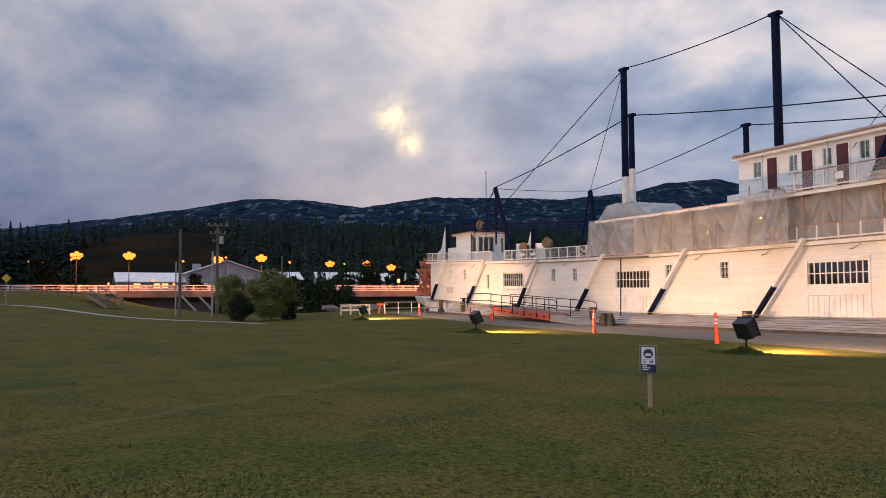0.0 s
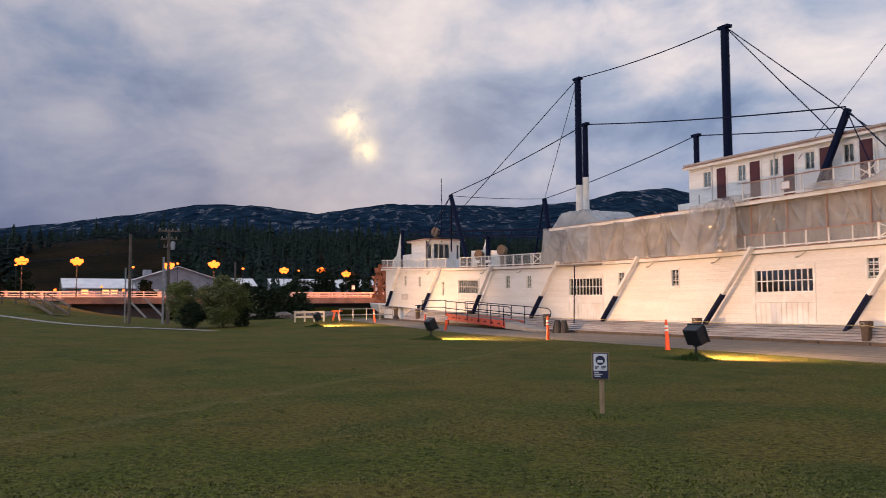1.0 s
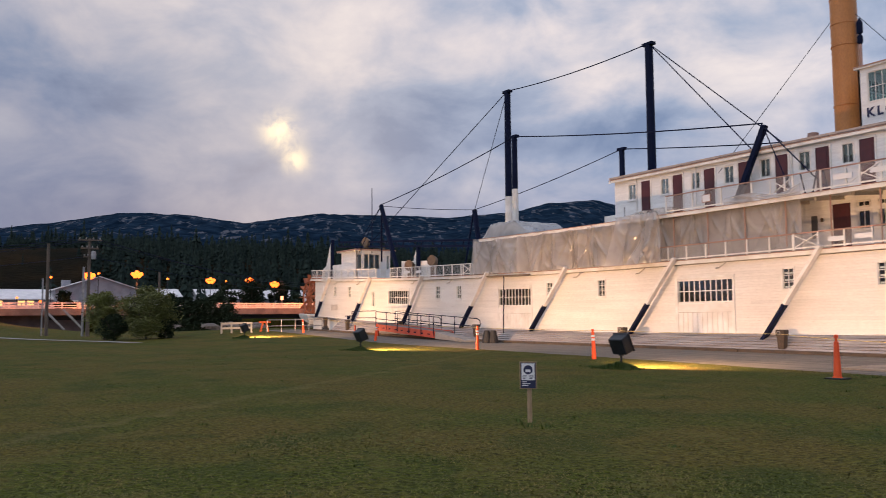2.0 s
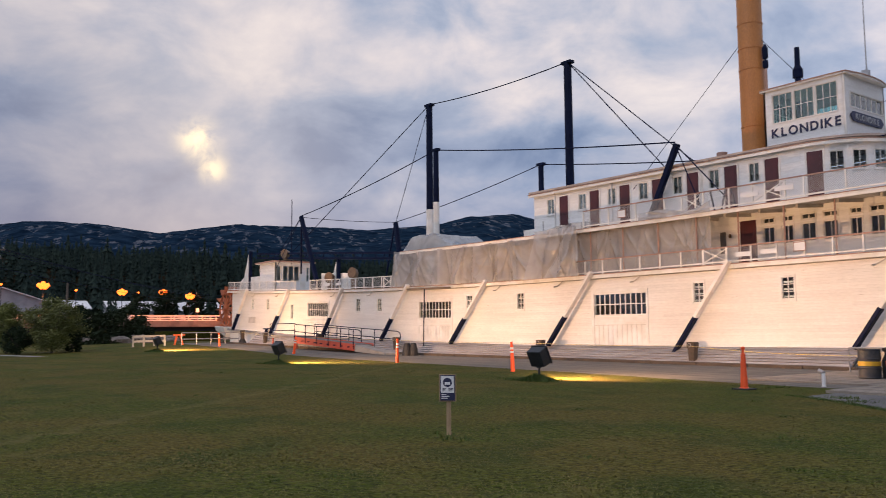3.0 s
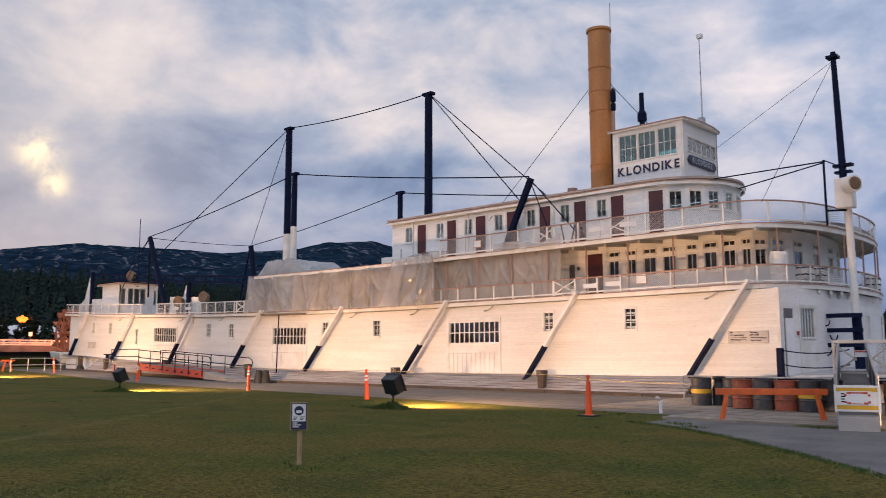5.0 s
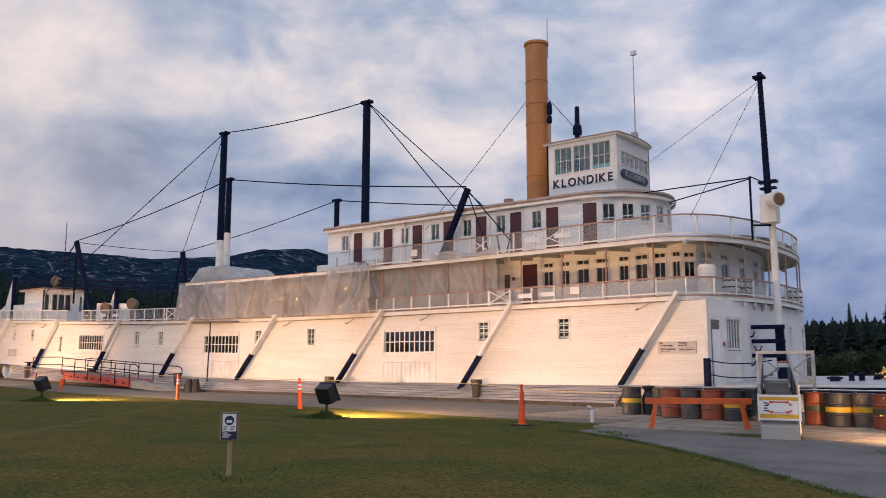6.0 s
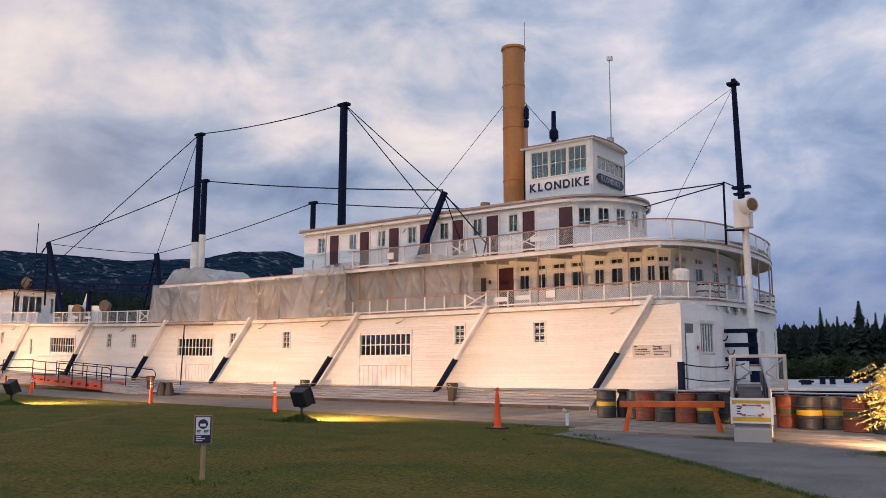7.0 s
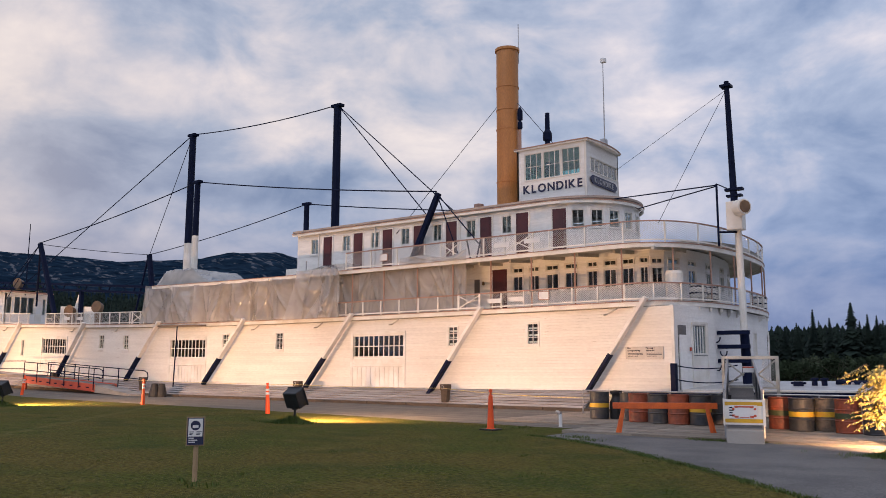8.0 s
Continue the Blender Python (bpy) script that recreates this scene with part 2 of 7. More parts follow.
def siding(name, a, b, board, wear=0.5):
    """White painted clapboards: lapped relief by the UV's height, paint scuffs along the boards."""
    m = mat(name, a, b, 0.5, 0.55, bscale=9.0, speck=0.05, stretch=(0.5, 1, 1.6))
    t = m.node_tree
    bsdf = t.nodes["Principled BSDF"]
    uv = t.nodes.new("ShaderNodeUVMap")
    sp = t.nodes.new("ShaderNodeSeparateXYZ")
    t.links.new(uv.outputs[0], sp.inputs[0])

    def op(kind, x, y):
        n = t.nodes.new("ShaderNodeMath")
        n.operation = kind
        for i, v in enumerate((x, y)):
            if isinstance(v, (int, float)):
                n.inputs[i].default_value = v
            else:
                t.links.new(v, n.inputs[i])
        return n.outputs[0]

    row = op("DIVIDE", sp.outputs[1], board)
    lap = op("FRACT", row, 0)
    bp = t.nodes.new("ShaderNodeBump")
    bp.inputs["Strength"].default_value, bp.inputs["Distance"].default_value = 1.0, 0.009
    t.links.new(op("SUBTRACT", 1.0, op("POWER", lap, 0.35)), bp.inputs["Height"])
    bp.invert = True
    t.links.new(bp.outputs[0], bsdf.inputs["Normal"])
    # each board weathers a little differently; bare grey wood shows where paint has gone
    cell = t.nodes.new("ShaderNodeTexWhiteNoise")
    cell.noise_dimensions = "2D"
    cv = t.nodes.new("ShaderNodeCombineXYZ")
    t.links.new(op("FLOOR", row, 0), cv.inputs[1])
    t.links.new(op("FLOOR", op("ADD", op("DIVIDE", sp.outputs[0], 3.7), op("MULTIPLY", op("FLOOR", row, 0), 0.37)), 0), cv.inputs[0])
    t.links.new(cv.outputs[0], cell.inputs["Vector"])
    scr = t.nodes.new("ShaderNodeTexNoise")
    scr.inputs["Scale"].default_value, scr.inputs["Detail"].default_value = 1.0, 5
    sv = t.nodes.new("ShaderNodeCombineXYZ")
    t.links.new(op("MULTIPLY", sp.outputs[0], 1.6), sv.inputs[0])
    t.links.new(op("MULTIPLY", sp.outputs[1], 9.0), sv.inputs[1])
    t.links.new(sv.outputs[0], scr.inputs["Vector"])
    worn = t.nodes.new("ShaderNodeMapRange")
    worn.inputs["From Min"].default_value, worn.inputs["From Max"].default_value = 0.68, 0.74
    worn.inputs["To Max"].default_value = wear
    t.links.new(scr.outputs["Fac"], worn.inputs[0])
    src = bsdf.inputs["Base Color"].links[0].from_socket
    tone = t.nodes.new("ShaderNodeHueSaturation")
    t.links.new(op("ADD", 0.95, op("MULTIPLY", cell.outputs["Value"], 0.08)), tone.inputs["Value"])
    t.links.new(src, tone.inputs["Color"])
    mx = t.nodes.new("ShaderNodeMix")
    mx.data_type = "RGBA"
    t.links.new(worn.outputs[0], mx.inputs[0])
    t.links.new(tone.outputs[0], mx.inputs[6])
    mx.inputs[7].default_value = (0.42, 0.36, 0.31, 1)
    t.links.new(mx.outputs[2], bsdf.inputs["Base Color"])
    return m


def clear(name, tint, gloss, haze=0.0, rough=0.05):
    """Glass or film: see-through, with a little haze and a Fresnel gloss."""
    m = bpy.data.materials.new(name)
    m.use_nodes = True
    t = m.node_tree
    t.nodes.clear()
    tr, gl, df, tl = (t.nodes.new(k) for k in ("ShaderNodeBsdfTransparent", "ShaderNodeBsdfGlossy", "ShaderNodeBsdfDiffuse", "ShaderNodeBsdfTranslucent"))
    tr.inputs[0].default_value = (*tint, 1)
    gl.inputs["Roughness"].default_value = rough
    m1, m2, m3 = (t.nodes.new("ShaderNodeMixShader") for _ in range(3))
    m3.inputs[0].default_value = 0.5
    t.links.new(df.outputs[0], m3.inputs[1])
    t.links.new(tl.outputs[0], m3.inputs[2])
    m1.inputs[0].default_value = haze
    t.links.new(tr.outputs[0], m1.inputs[1])
    t.links.new(m3.outputs[0], m1.inputs[2])
    if haze:
        tc, n, r = t.nodes.new("ShaderNodeTexCoord"), t.nodes.new("ShaderNodeTexNoise"), t.nodes.new("ShaderNodeMapRange")
        n.inputs["Scale"].default_value, n.inputs["Detail"].default_value, n.inputs["Distortion"].default_value = 0.7, 5, 0.8
        r.inputs["From Min"].default_value, r.inputs["From Max"].default_value = 0.35, 0.65
        r.inputs["To Min"].default_value, r.inputs["To Max"].default_value = haze * 0.8, min(1, haze * 1.2)
        t.links.new(tc.outputs["Object"], n.inputs["Vector"])
        t.links.new(n.outputs["Fac"], r.inputs[0])
        t.links.new(r.outputs[0], m1.inputs[0])
        df.inputs[0].default_value = tl.inputs[0].default_value = (0.82, 0.8, 0.78, 1)
    fr, mul = t.nodes.new("ShaderNodeFresnel"), t.nodes.new("ShaderNodeMath")
    fr.inputs["IOR"].default_value = 1.5
    mul.operation = "MULTIPLY"
    mul.inputs[1].default_value = gloss
    t.links.new(fr.outputs[0], mul.inputs[0])
    t.links.new(mul.outputs[0], m2.inputs[0])
    t.links.new(m1.outputs[0], m2.inputs[1])
    t.links.new(gl.outputs[0], m2.inputs[2])
    o = t.nodes.new("ShaderNodeOutputMaterial")
    t.links.new(m2.outputs[0], o.inputs[0])
    return m


def glow(name, col, power):
    m = mat(name, col)
    b = m.node_tree.nodes["Principled BSDF"]
    b.inputs["Emission Color"].default_value, b.inputs["Emission Strength"].default_value = (*col, 1), power
    return m


def netting():
    """Chicken wire on the railings: thin strands, open between."""
    m = bpy.data.materials.new("wire_netting")
    m.use_nodes = True
    t = m.node_tree
    b = t.nodes["Principled BSDF"]
    b.inputs["Base Color"].default_value, b.inputs["Roughness"].default_value = (0.4, 0.4, 0.41, 1), 0.5
    tc = t.nodes.new("ShaderNodeTexCoord")
    best = None
    for turn in (50, -50):
        mp, wv, gt = t.nodes.new("ShaderNodeMapping"), t.nodes.new("ShaderNodeTexWave"), t.nodes.new("ShaderNodeMath")
        mp.inputs["Rotation"].default_value = (0, radians(turn), 0)
        wv.bands_direction = "X"
        wv.inputs["Scale"].default_value = 5.0
        gt.operation = "GREATER_THAN"
        gt.inputs[1].default_value = 0.93
        t.links.new(tc.outputs["Object"], mp.inputs[0])
        t.links.new(mp.outputs[0], wv.inputs["Vector"])
        t.links.new(wv.outputs["Fac"], gt.inputs[0])
        if best is None:
            best = gt.outputs[0]
        else:
            mx = t.nodes.new("ShaderNodeMath")
            mx.operation = "MAXIMUM"
            t.links.new(best, mx.inputs[0])
            t.links.new(gt.outputs[0], mx.inputs[1])
            best = mx.outputs[0]
    t.links.new(best, b.inputs["Alpha"])
    return m


WHITE_HULL = siding("white_painted_hull_boards", (0.80, 0.775, 0.74), (0.72, 0.69, 0.65), 0.118, 0.55)
WHITE_HOUSE = siding("white_painted_cabin_boards", (0.83, 0.83, 0.83), (0.76, 0.76, 0.76), 0.105, 0.2)
WHITE = mat("white_paint", (0.8, 0.79, 0.77), (0.68, 0.66, 0.62), 1.5, 0.5, bump=0.003, speck=0.08)
PLANK = mat("worn_grey_planks", (0.36, 0.34, 0.35), (0.25, 0.23, 0.235), 1.2, 0.65, bump=0.006, bscale=14, spread=0.12, stretch=(0.4, 2, 4), speck=0.15)
# cream taken darker to hold the shade beneath the decks
CREAM = mat("darkened_cream_paint", (0.54, 0.52, 0.47), (0.42, 0.39, 0.35), 1.6, 0.6, speck=0.08)
BLACK = mat("black_tar_paint", (0.005, 0.009, 0.029), (0.007, 0.012, 0.038), 2.0, 0.45, bump=0.004, speck=0.3)
MAROON = mat("maroon_door_paint", (0.085, 0.018, 0.022), (0.06, 0.014, 0.018), 2.0, 0.4, speck=0.12)
ROOF = mat("roof_canvas", (0.42, 0.36, 0.33), (0.34, 0.29, 0.27), 1.5, 0.8, speck=0.15)
TRIMRED = mat("faded_red_trim", (0.40, 0.25, 0.2), (0.33, 0.2, 0.16), 2.0, 0.6, speck=0.12)
OCHRE = mat("ochre_funnel_paint", (0.52, 0.215, 0.06), (0.43, 0.17, 0.045), 0.9, 0.45, bump=0.003, bscale=20, speck=0.12, stretch=(1, 1, 0.4))
FOREDECK = mat("pale_grey_deck_paint", (0.40, 0.41, 0.43), (0.30, 0.31, 0.33), 1.2, 0.4, bump=0.004, speck=0.15)
DECKING = mat("grey_deck_planks", (0.16, 0.155, 0.16), (0.11, 0.105, 0.11), 1.5, 0.7, bump=0.005, speck=0.2)
STEEL = mat("galvanised_pipe", (0.42, 0.42, 0.43), (0.3, 0.3, 0.31), 4, 0.4, 0.7, speck=0.15)
BRONZE = mat("brown_cowl_paint", (0.19, 0.11, 0.055), (0.13, 0.075, 0.04), 3, 0.5, speck=0.15)
BLACK.node_tree.nodes["Principled BSDF"].inputs["Specular IOR Level"].default_value = 0.06
GLASS = clear("window_glass", (0.9, 0.97, 0.97), 0.55)
PILOTGLASS = clear("teal_pilothouse_glass", (0.7, 0.9, 0.88), 2.4)
TAPE = mat("faded_barrier_tape", (0.62, 0.5, 0.2), (0.3, 0.25, 0.12), 6, 0.5, speck=0.3)
FILM = clear("plastic_sheeting", (0.9, 0.885, 0.88), 1.5, haze=0.42, rough=0.2)
NET = netting()
# dark grey that holds the shade of rooms, an opening and plank gaps
INSIDE = mat("interior_shade", (0.16, 0.15, 0.14), (0.11, 0.1, 0.1), 1, 0.8)
CURTAIN = mat("window_blind", (0.17, 0.2, 0.22), (0.12, 0.145, 0.165), 2, 0.8)
ORANGE = mat("orange_plastic", (0.95, 0.115, 0.025), (0.85, 0.095, 0.02), 3, 0.4, speck=0.1)
ORANGE_WOOD = mat("orange_painted_wood", (0.78, 0.15, 0.03), (0.6, 0.11, 0.03), 3, 0.6, speck=0.2)
RED_STEEL = mat("red_oxide_steel", (0.52, 0.09, 0.05), (0.42, 0.07, 0.04), 2, 0.55, speck=0.15)
DARKIRON = mat("dark_lamp_housing", (0.010, 0.013, 0.019), (0.016, 0.02, 0.027), 5, 0.5, speck=0.2)
LENS = glow("flood_lens", (1.0, 0.7, 0.36), 14)
BULB = glow("sodium_globe", (1.0, 0.165, 0.018), 4.0)
RUBBER = mat("black_rubber", (0.010, 0.010, 0.012), (0.018, 0.018, 0.02), 6, 0.6, speck=0.25)
TIMBER = mat("weathered_timber", (0.22, 0.16, 0.11), (0.14, 0.105, 0.08), 2, 0.75, bump=0.006, bscale=25, spread=0.15, stretch=(0.5, 3, 3), speck=0.25)
# timber colour darkened as the kerb's shadow; the bollards share it
KERBWOOD = mat("darkened_timber", (0.075, 0.055, 0.042), (0.05, 0.038, 0.03), 2, 0.8, bump=0.006, bscale=20, speck=0.25)
BOARD = mat("boardwalk_timber", (0.26, 0.22, 0.18), (0.17, 0.145, 0.125), 1.5, 0.75, bump=0.005, bscale=25, spread=0.2, stretch=(0.6, 3, 3), speck=0.2)
# lengthwise streaks draw the long boards of the path
STREAKPATH = mat("streaked_grey_path", (0.15, 0.133, 0.115), (0.085, 0.077, 0.068), 1.6, 0.9, bump=0.008, bscale=14, speck=0.3, stretch=(0.1, 2.0, 1))
ASPHALT = mat("grey_asphalt", (0.125, 0.122, 0.122), (0.08, 0.08, 0.083), 0.8, 0.85, bump=0.01, bscale=38, speck=0.38)
CONCRETE = mat("pale_concrete", (0.30, 0.285, 0.27), (0.22, 0.21, 0.2), 1.2, 0.8, bump=0.004, speck=0.15)
SIGNWHITE = mat("white_sign_face", (0.75, 0.76, 0.78), (0.7, 0.71, 0.73), 2, 0.4, speck=0.04)
NAVY = mat("navy_print", (0.012, 0.018, 0.06), (0.015, 0.02, 0.07), 2, 0.5, speck=0.05)
YELLOW = mat("yellow_paint", (0.72, 0.42, 0.03), (0.6, 0.34, 0.03), 3, 0.5, speck=0.12)
DRUMGREEN = mat("green_band_paint", (0.07, 0.09, 0.035), (0.05, 0.065, 0.03), 5, 0.55, speck=0.25)
DRUMRED = mat("rusty_red_drum", (0.34, 0.075, 0.035), (0.2, 0.06, 0.035), 4, 0.55, bump=0.004, bscale=12, speck=0.2, spread=0.12)
DRUMGREY = mat("dark_grey_drum", (0.03, 0.035, 0.045), (0.065, 0.058, 0.052), 4, 0.5, bump=0.004, bscale=12, speck=0.2, spread=0.25)
DRUMPALE = mat("weathered_brown_drum", (0.15, 0.115, 0.085), (0.09, 0.075, 0.06), 4, 0.6, bump=0.004, bscale=12, speck=0.25)
POLEWOOD = mat("utility_pole_wood", (0.16, 0.12, 0.095), (0.1, 0.08, 0.065), 2, 0.8, bump=0.008, bscale=18, stretch=(3, 3, 0.3), speck=0.25)
ROCK = mat("bank_rock", (0.2, 0.17, 0.15), (0.1, 0.085, 0.075), 1.5, 0.85, bump=0.03, bscale=6, speck=0.3)

# ---------------------------------------------------------------- ground
def smooth(a, b, x):
    x = min(1.0, max(0.0, (x - a) / (b - a)))
    return x * x * (3 - 2 * x)


def ground_z(x, y):
    """Level lawn that rises a little towards the stern, a bank up to the road, a dip for the river."""
    z = 0.04 * noise.noise(Vector((x * 0.09, y * 0.09, 0))) * smooth(0, 30, -12 - y if y < -12 else 0)
    z += 0.45 * smooth(-38, -76, x) * smooth(-18, -8, y)
    z += 1.2 * smooth(-66, -108, x) * smooth(-18, -34, y)
    bank = smooth(-106, -138, x) * smooth(-12, -30, y)
    z += 2.0 * bank
    far = smooth(-150, -156, x)
    z += 2.6 * far * (1 - bank)
    z -= 3.4 * smooth(-86, -98, x) * (1 - far) * smooth(-16, 0, y)
    return z


def graded(stops):
    r = []
    for a, b, step in stops:
        n = max(1, round((b - a) / step))
        r += [a + (b - a) * i / n for i in range(n)]
    return r + [stops[-1][1]]


GX = graded([(-2600, -400, 200), (-400, -170, 15), (-170, -60, 2), (-60, 12, 1.5), (12, 60, 6), (60, 2600, 250)])
GY = graded([(-2600, -120, 200), (-120, -50, 6), (-50, 6, 1.5), (6, 60, 4), (60, 400, 30), (400, 2600, 250)])


def grass_material():
    m = mat("mown_lawn", (0.051, 0.062, 0.006), (0.086, 0.068, 0.012), 0.3, 0.9, bump=0.06, bscale=13, speck=0.75, lo=0.40, hi=0.60)
    t = m.node_tree
    b = t.nodes["Principled BSDF"]
    b.inputs["Specular IOR Level"].default_value = 0.12
    src = b.inputs["Base Color"].links[0].from_socket
    tc, n1, r1, mx = t.nodes.new("ShaderNodeTexCoord"), t.nodes.new("ShaderNodeTexNoise"), t.nodes.new("ShaderNodeMapRange"), t.nodes.new("ShaderNodeMix")
    n1.inputs["Scale"].default_value, n1.inputs["Detail"].default_value, n1.inputs["Roughness"].default_value = 1.1, 8, 0.7
    r1.inputs["From Min"].default_value, r1.inputs["From Max"].default_value, r1.inputs["To Max"].default_value = 0.52, 0.68, 0.7
    mx.data_type = "RGBA"
    t.links.new(tc.outputs["Object"], n1.inputs["Vector"])
    t.links.new(n1.outputs["Fac"], r1.inputs[0])
    t.links.new(r1.outputs[0], mx.inputs[0])
    t.links.new(src, mx.inputs[6])
    mx.inputs[7].default_value = (0.125, 0.1, 0.026, 1)
    # a worn diagonal track and darker, lusher patches
    n2, r2, m2 = t.nodes.new("ShaderNodeTexNoise"), t.nodes.new("ShaderNodeMapRange"), t.nodes.new("ShaderNodeMix")
    n2.inputs["Scale"].default_value, n2.inputs["Detail"].default_value = 0.55, 6
    mp = t.nodes.new("ShaderNodeMapping")
    mp.inputs["Location"].default_value = (13.0, 4.0, 0)
    t.links.new(tc.outputs["Object"], mp.inputs[0])
    t.links.new(mp.outputs[0], n2.inputs["Vector"])
    r2.inputs["From Min"].default_value, r2.inputs["From Max"].default_value, r2.inputs["To Max"].default_value = 0.54, 0.64, 0.6
    t.links.new(n2.outputs["Fac"], r2.inputs[0])
    m2.data_type = "RGBA"
    t.links.new(r2.outputs[0], m2.inputs[0])
    t.links.new(mx.outputs[2], m2.inputs[6])
    m2.inputs[7].default_value = (0.028, 0.044, 0.005, 1)
    sp = t.nodes.new("ShaderNodeVectorMath")
    sp.operation = "DOT_PRODUCT"
    sp.inputs[1].default_value = TRACK_N
    t.links.new(tc.outputs["Object"], sp.inputs[0])

    def op(kind, x, y):
        n = t.nodes.new("ShaderNodeMath")
        n.operation = kind
        for i, v in enumerate((x, y)):
            if isinstance(v, (int, float)):
                n.inputs[i].default_value = v
            else:
                t.links.new(v, n.inputs[i])
        return n.outputs[0]

    off = op("ADD", op("SUBTRACT", sp.outputs["Value"], TRACK_D), op("MULTIPLY", op("SUBTRACT", n1.outputs["Fac"], 0.5), 1.6))
    band = op("MAXIMUM", op("SUBTRACT", 1.0, op("DIVIDE", op("ABSOLUTE", off, 0), 0.24)), 0.0)
    m3 = t.nodes.new("ShaderNodeMix")
    m3.data_type = "RGBA"
    t.links.new(op("MULTIPLY", band, 0.5), m3.inputs[0])
    t.links.new(m2.outputs[2], m3.inputs[6])
    m3.inputs[7].default_value = (0.15, 0.12, 0.045, 1)
    t.links.new(m3.outputs[2], b.inputs["Base Color"])
    return m


TRACK_A, TRACK_B = Vector((-12.18, -29.2, 0)), Vector((-18.8, -21.8, 0))
_d = (TRACK_B - TRACK_A).normalized()
TRACK_N = Vector((-_d.y, _d.x, 0))
TRACK_D = TRACK_N.dot(TRACK_A)
GRASS = grass_material()
g = Shape()
g.add([(x, y, ground_z(x, y)) for x in GX for y in GY],
      [(i * len(GY) + j, (i + 1) * len(GY) + j, (i + 1) * len(GY) + j + 1, i * len(GY) + j + 1) for i in range(len(GX) - 1) for j in range(len(GY) - 1)])
solo("ground", g, GRASS, "short mown lawn with dry brown patches", "ground", smooth=True, kind="structure")


def strip(name, left, right, z, material, label, cat, step=1.5, dz=0.012):
    """A band laid on the ground between two edge functions of x."""
    s = Shape()
    xs = graded([(left, right, step)])
    s.grid(len(xs) - 1, 8, lambda i, j: (xs[round(i * (len(xs) - 1))], *z(xs[round(i * (len(xs) - 1))], j)))
    return solo(name, s, material, label, cat, smooth=True, kind="structure")


def path_near(x):
    return 0.06 * math.sin(x * 1.7) + float(np.interp(x, [-72, -57.5, -44, -32, -21.5, -18.6, -15.9, -11], [-4.4, -5.7, -7.0, -7.6, -8.36, -8.7, -9.1, -9.3]))


def path_band(x, j):
    y = path_near(x) + (0.9 - path_near(x)) * j
    return y, ground_z(x, y) + 0.03 * min(1, 6 * j) + 0.004


strip("gravel_path", -72, -10.35, path_band, STREAKPATH, "grey path with boardlike lengthwise streaks beside the ship", "path")


def drive_near(x):
    return float(np.interp(x, [-10.5, -9.0, -7.28, -5.06, -2.64, 2.0, 14.0], [-12.0, -12.7, -13.95, -15.98, -18.53, -22.0, -26.0]))


def drive_band(x, j):
    near_y = drive_near(x) + 0.05 * noise.noise(Vector((x * 2.3, 0, 5)))
    y = near_y + (-10.85 - near_y) * j
    return y, ground_z(x, y) + 0.005 + 0.015 * min(1, 5 * j)


strip("asphalt_drive", -10.0, 14, drive_band, ASPHALT, "grey asphalt drive that ends at the boardwalk", "drive", 0.5)

s = Shape()
for i in range(26):
    x0, x1 = -70 + i * 2.25, -70 + (i + 1) * 2.25 - 0.03
    s.block([(x0, -1.62, ground_z(x0, -1.5) - 0.1), (x1, -1.62, ground_z(x1, -1.5) - 0.1), (x1, -1.3, ground_z(x1, -1.5) - 0.1), (x0, -1.3, ground_z(x0, -1.5) - 0.1),
             (x0, -1.62, ground_z(x0, -1.5) + 0.16), (x1, -1.62, ground_z(x1, -1.5) + 0.16), (x1, -1.3, ground_z(x1, -1.5) + 0.16), (x0, -1.3, ground_z(x0, -1.5) + 0.16)])
solo("timber_kerb", s, KERBWOOD, "brown timber kerb along the foot of the hull", "kerb", kind="structure", bevel=0.02)

# concrete footpath that climbs across the lawn to the road
s = Shape()


def foot(i, j):
    x = -56 - 54 * i
    y = -18.6 - 14.5 * i - 7.0 * i * i + (j - 0.5) * 1.1
    return x, y, ground_z(x, y) + 0.04


s.grid(50, 4, foot)
solo("footpath", s, CONCRETE, "pale concrete footpath climbing across the lawn", "footpath", smooth=True, kind="structure")

# river
w = mat("river_water", (0.012, 0.018, 0.022), (0.02, 0.026, 0.03), 0.2, 0.12, bump=0.02, bscale=2.0, speck=0.1)
s = Shape()
s.add([(-152, -14, -1.3), (-88, -14, -1.3), (-88, 300, -1.3), (-152, 300, -1.3)], [(0, 1, 2, 3)])
solo("river", s, w, "dark river water under the bridge", "river", kind="structure")

# ---------------------------------------------------------------- the ship
def sheer(u):
    return 0.1 * ((u + 32) / 20) ** 2 if u > -32 else 1.0 * ((-32 - u) / 39) ** 1.8


YC = 6.4
DECK, SALOON, HURRI = 0.70, 3.97, 6.22


def zd(u):
    return DECK + sheer(u)


def zs(u):
    return SALOON + sheer(u)


def zh(u):
    return HURRI + sheer(u)


ship = thing("sternwheeler", (-40, YC, 0), "large white wooden sternwheeler riverboat resting ashore beside a path", "riverboat")


def rim(u_aft, u0, u1, y0, n=22, steps=2.0):
    """The near edge of a deck from aft to the middle of its rounded front."""
    pts = [(u, y0) for u in graded([(u_aft, u0, steps)])]
    for k in range(1, n + 1):
        a = k / n * math.pi / 2
        pts.append((u0 + (u1 - u0) * math.sin(a) ** 0.75, YC - (YC - y0) * math.cos(a) ** 0.8 if k < n else YC))
    return pts


def mirror(pts):
    return [(u, 2 * YC - y) for u, y in reversed(pts)]


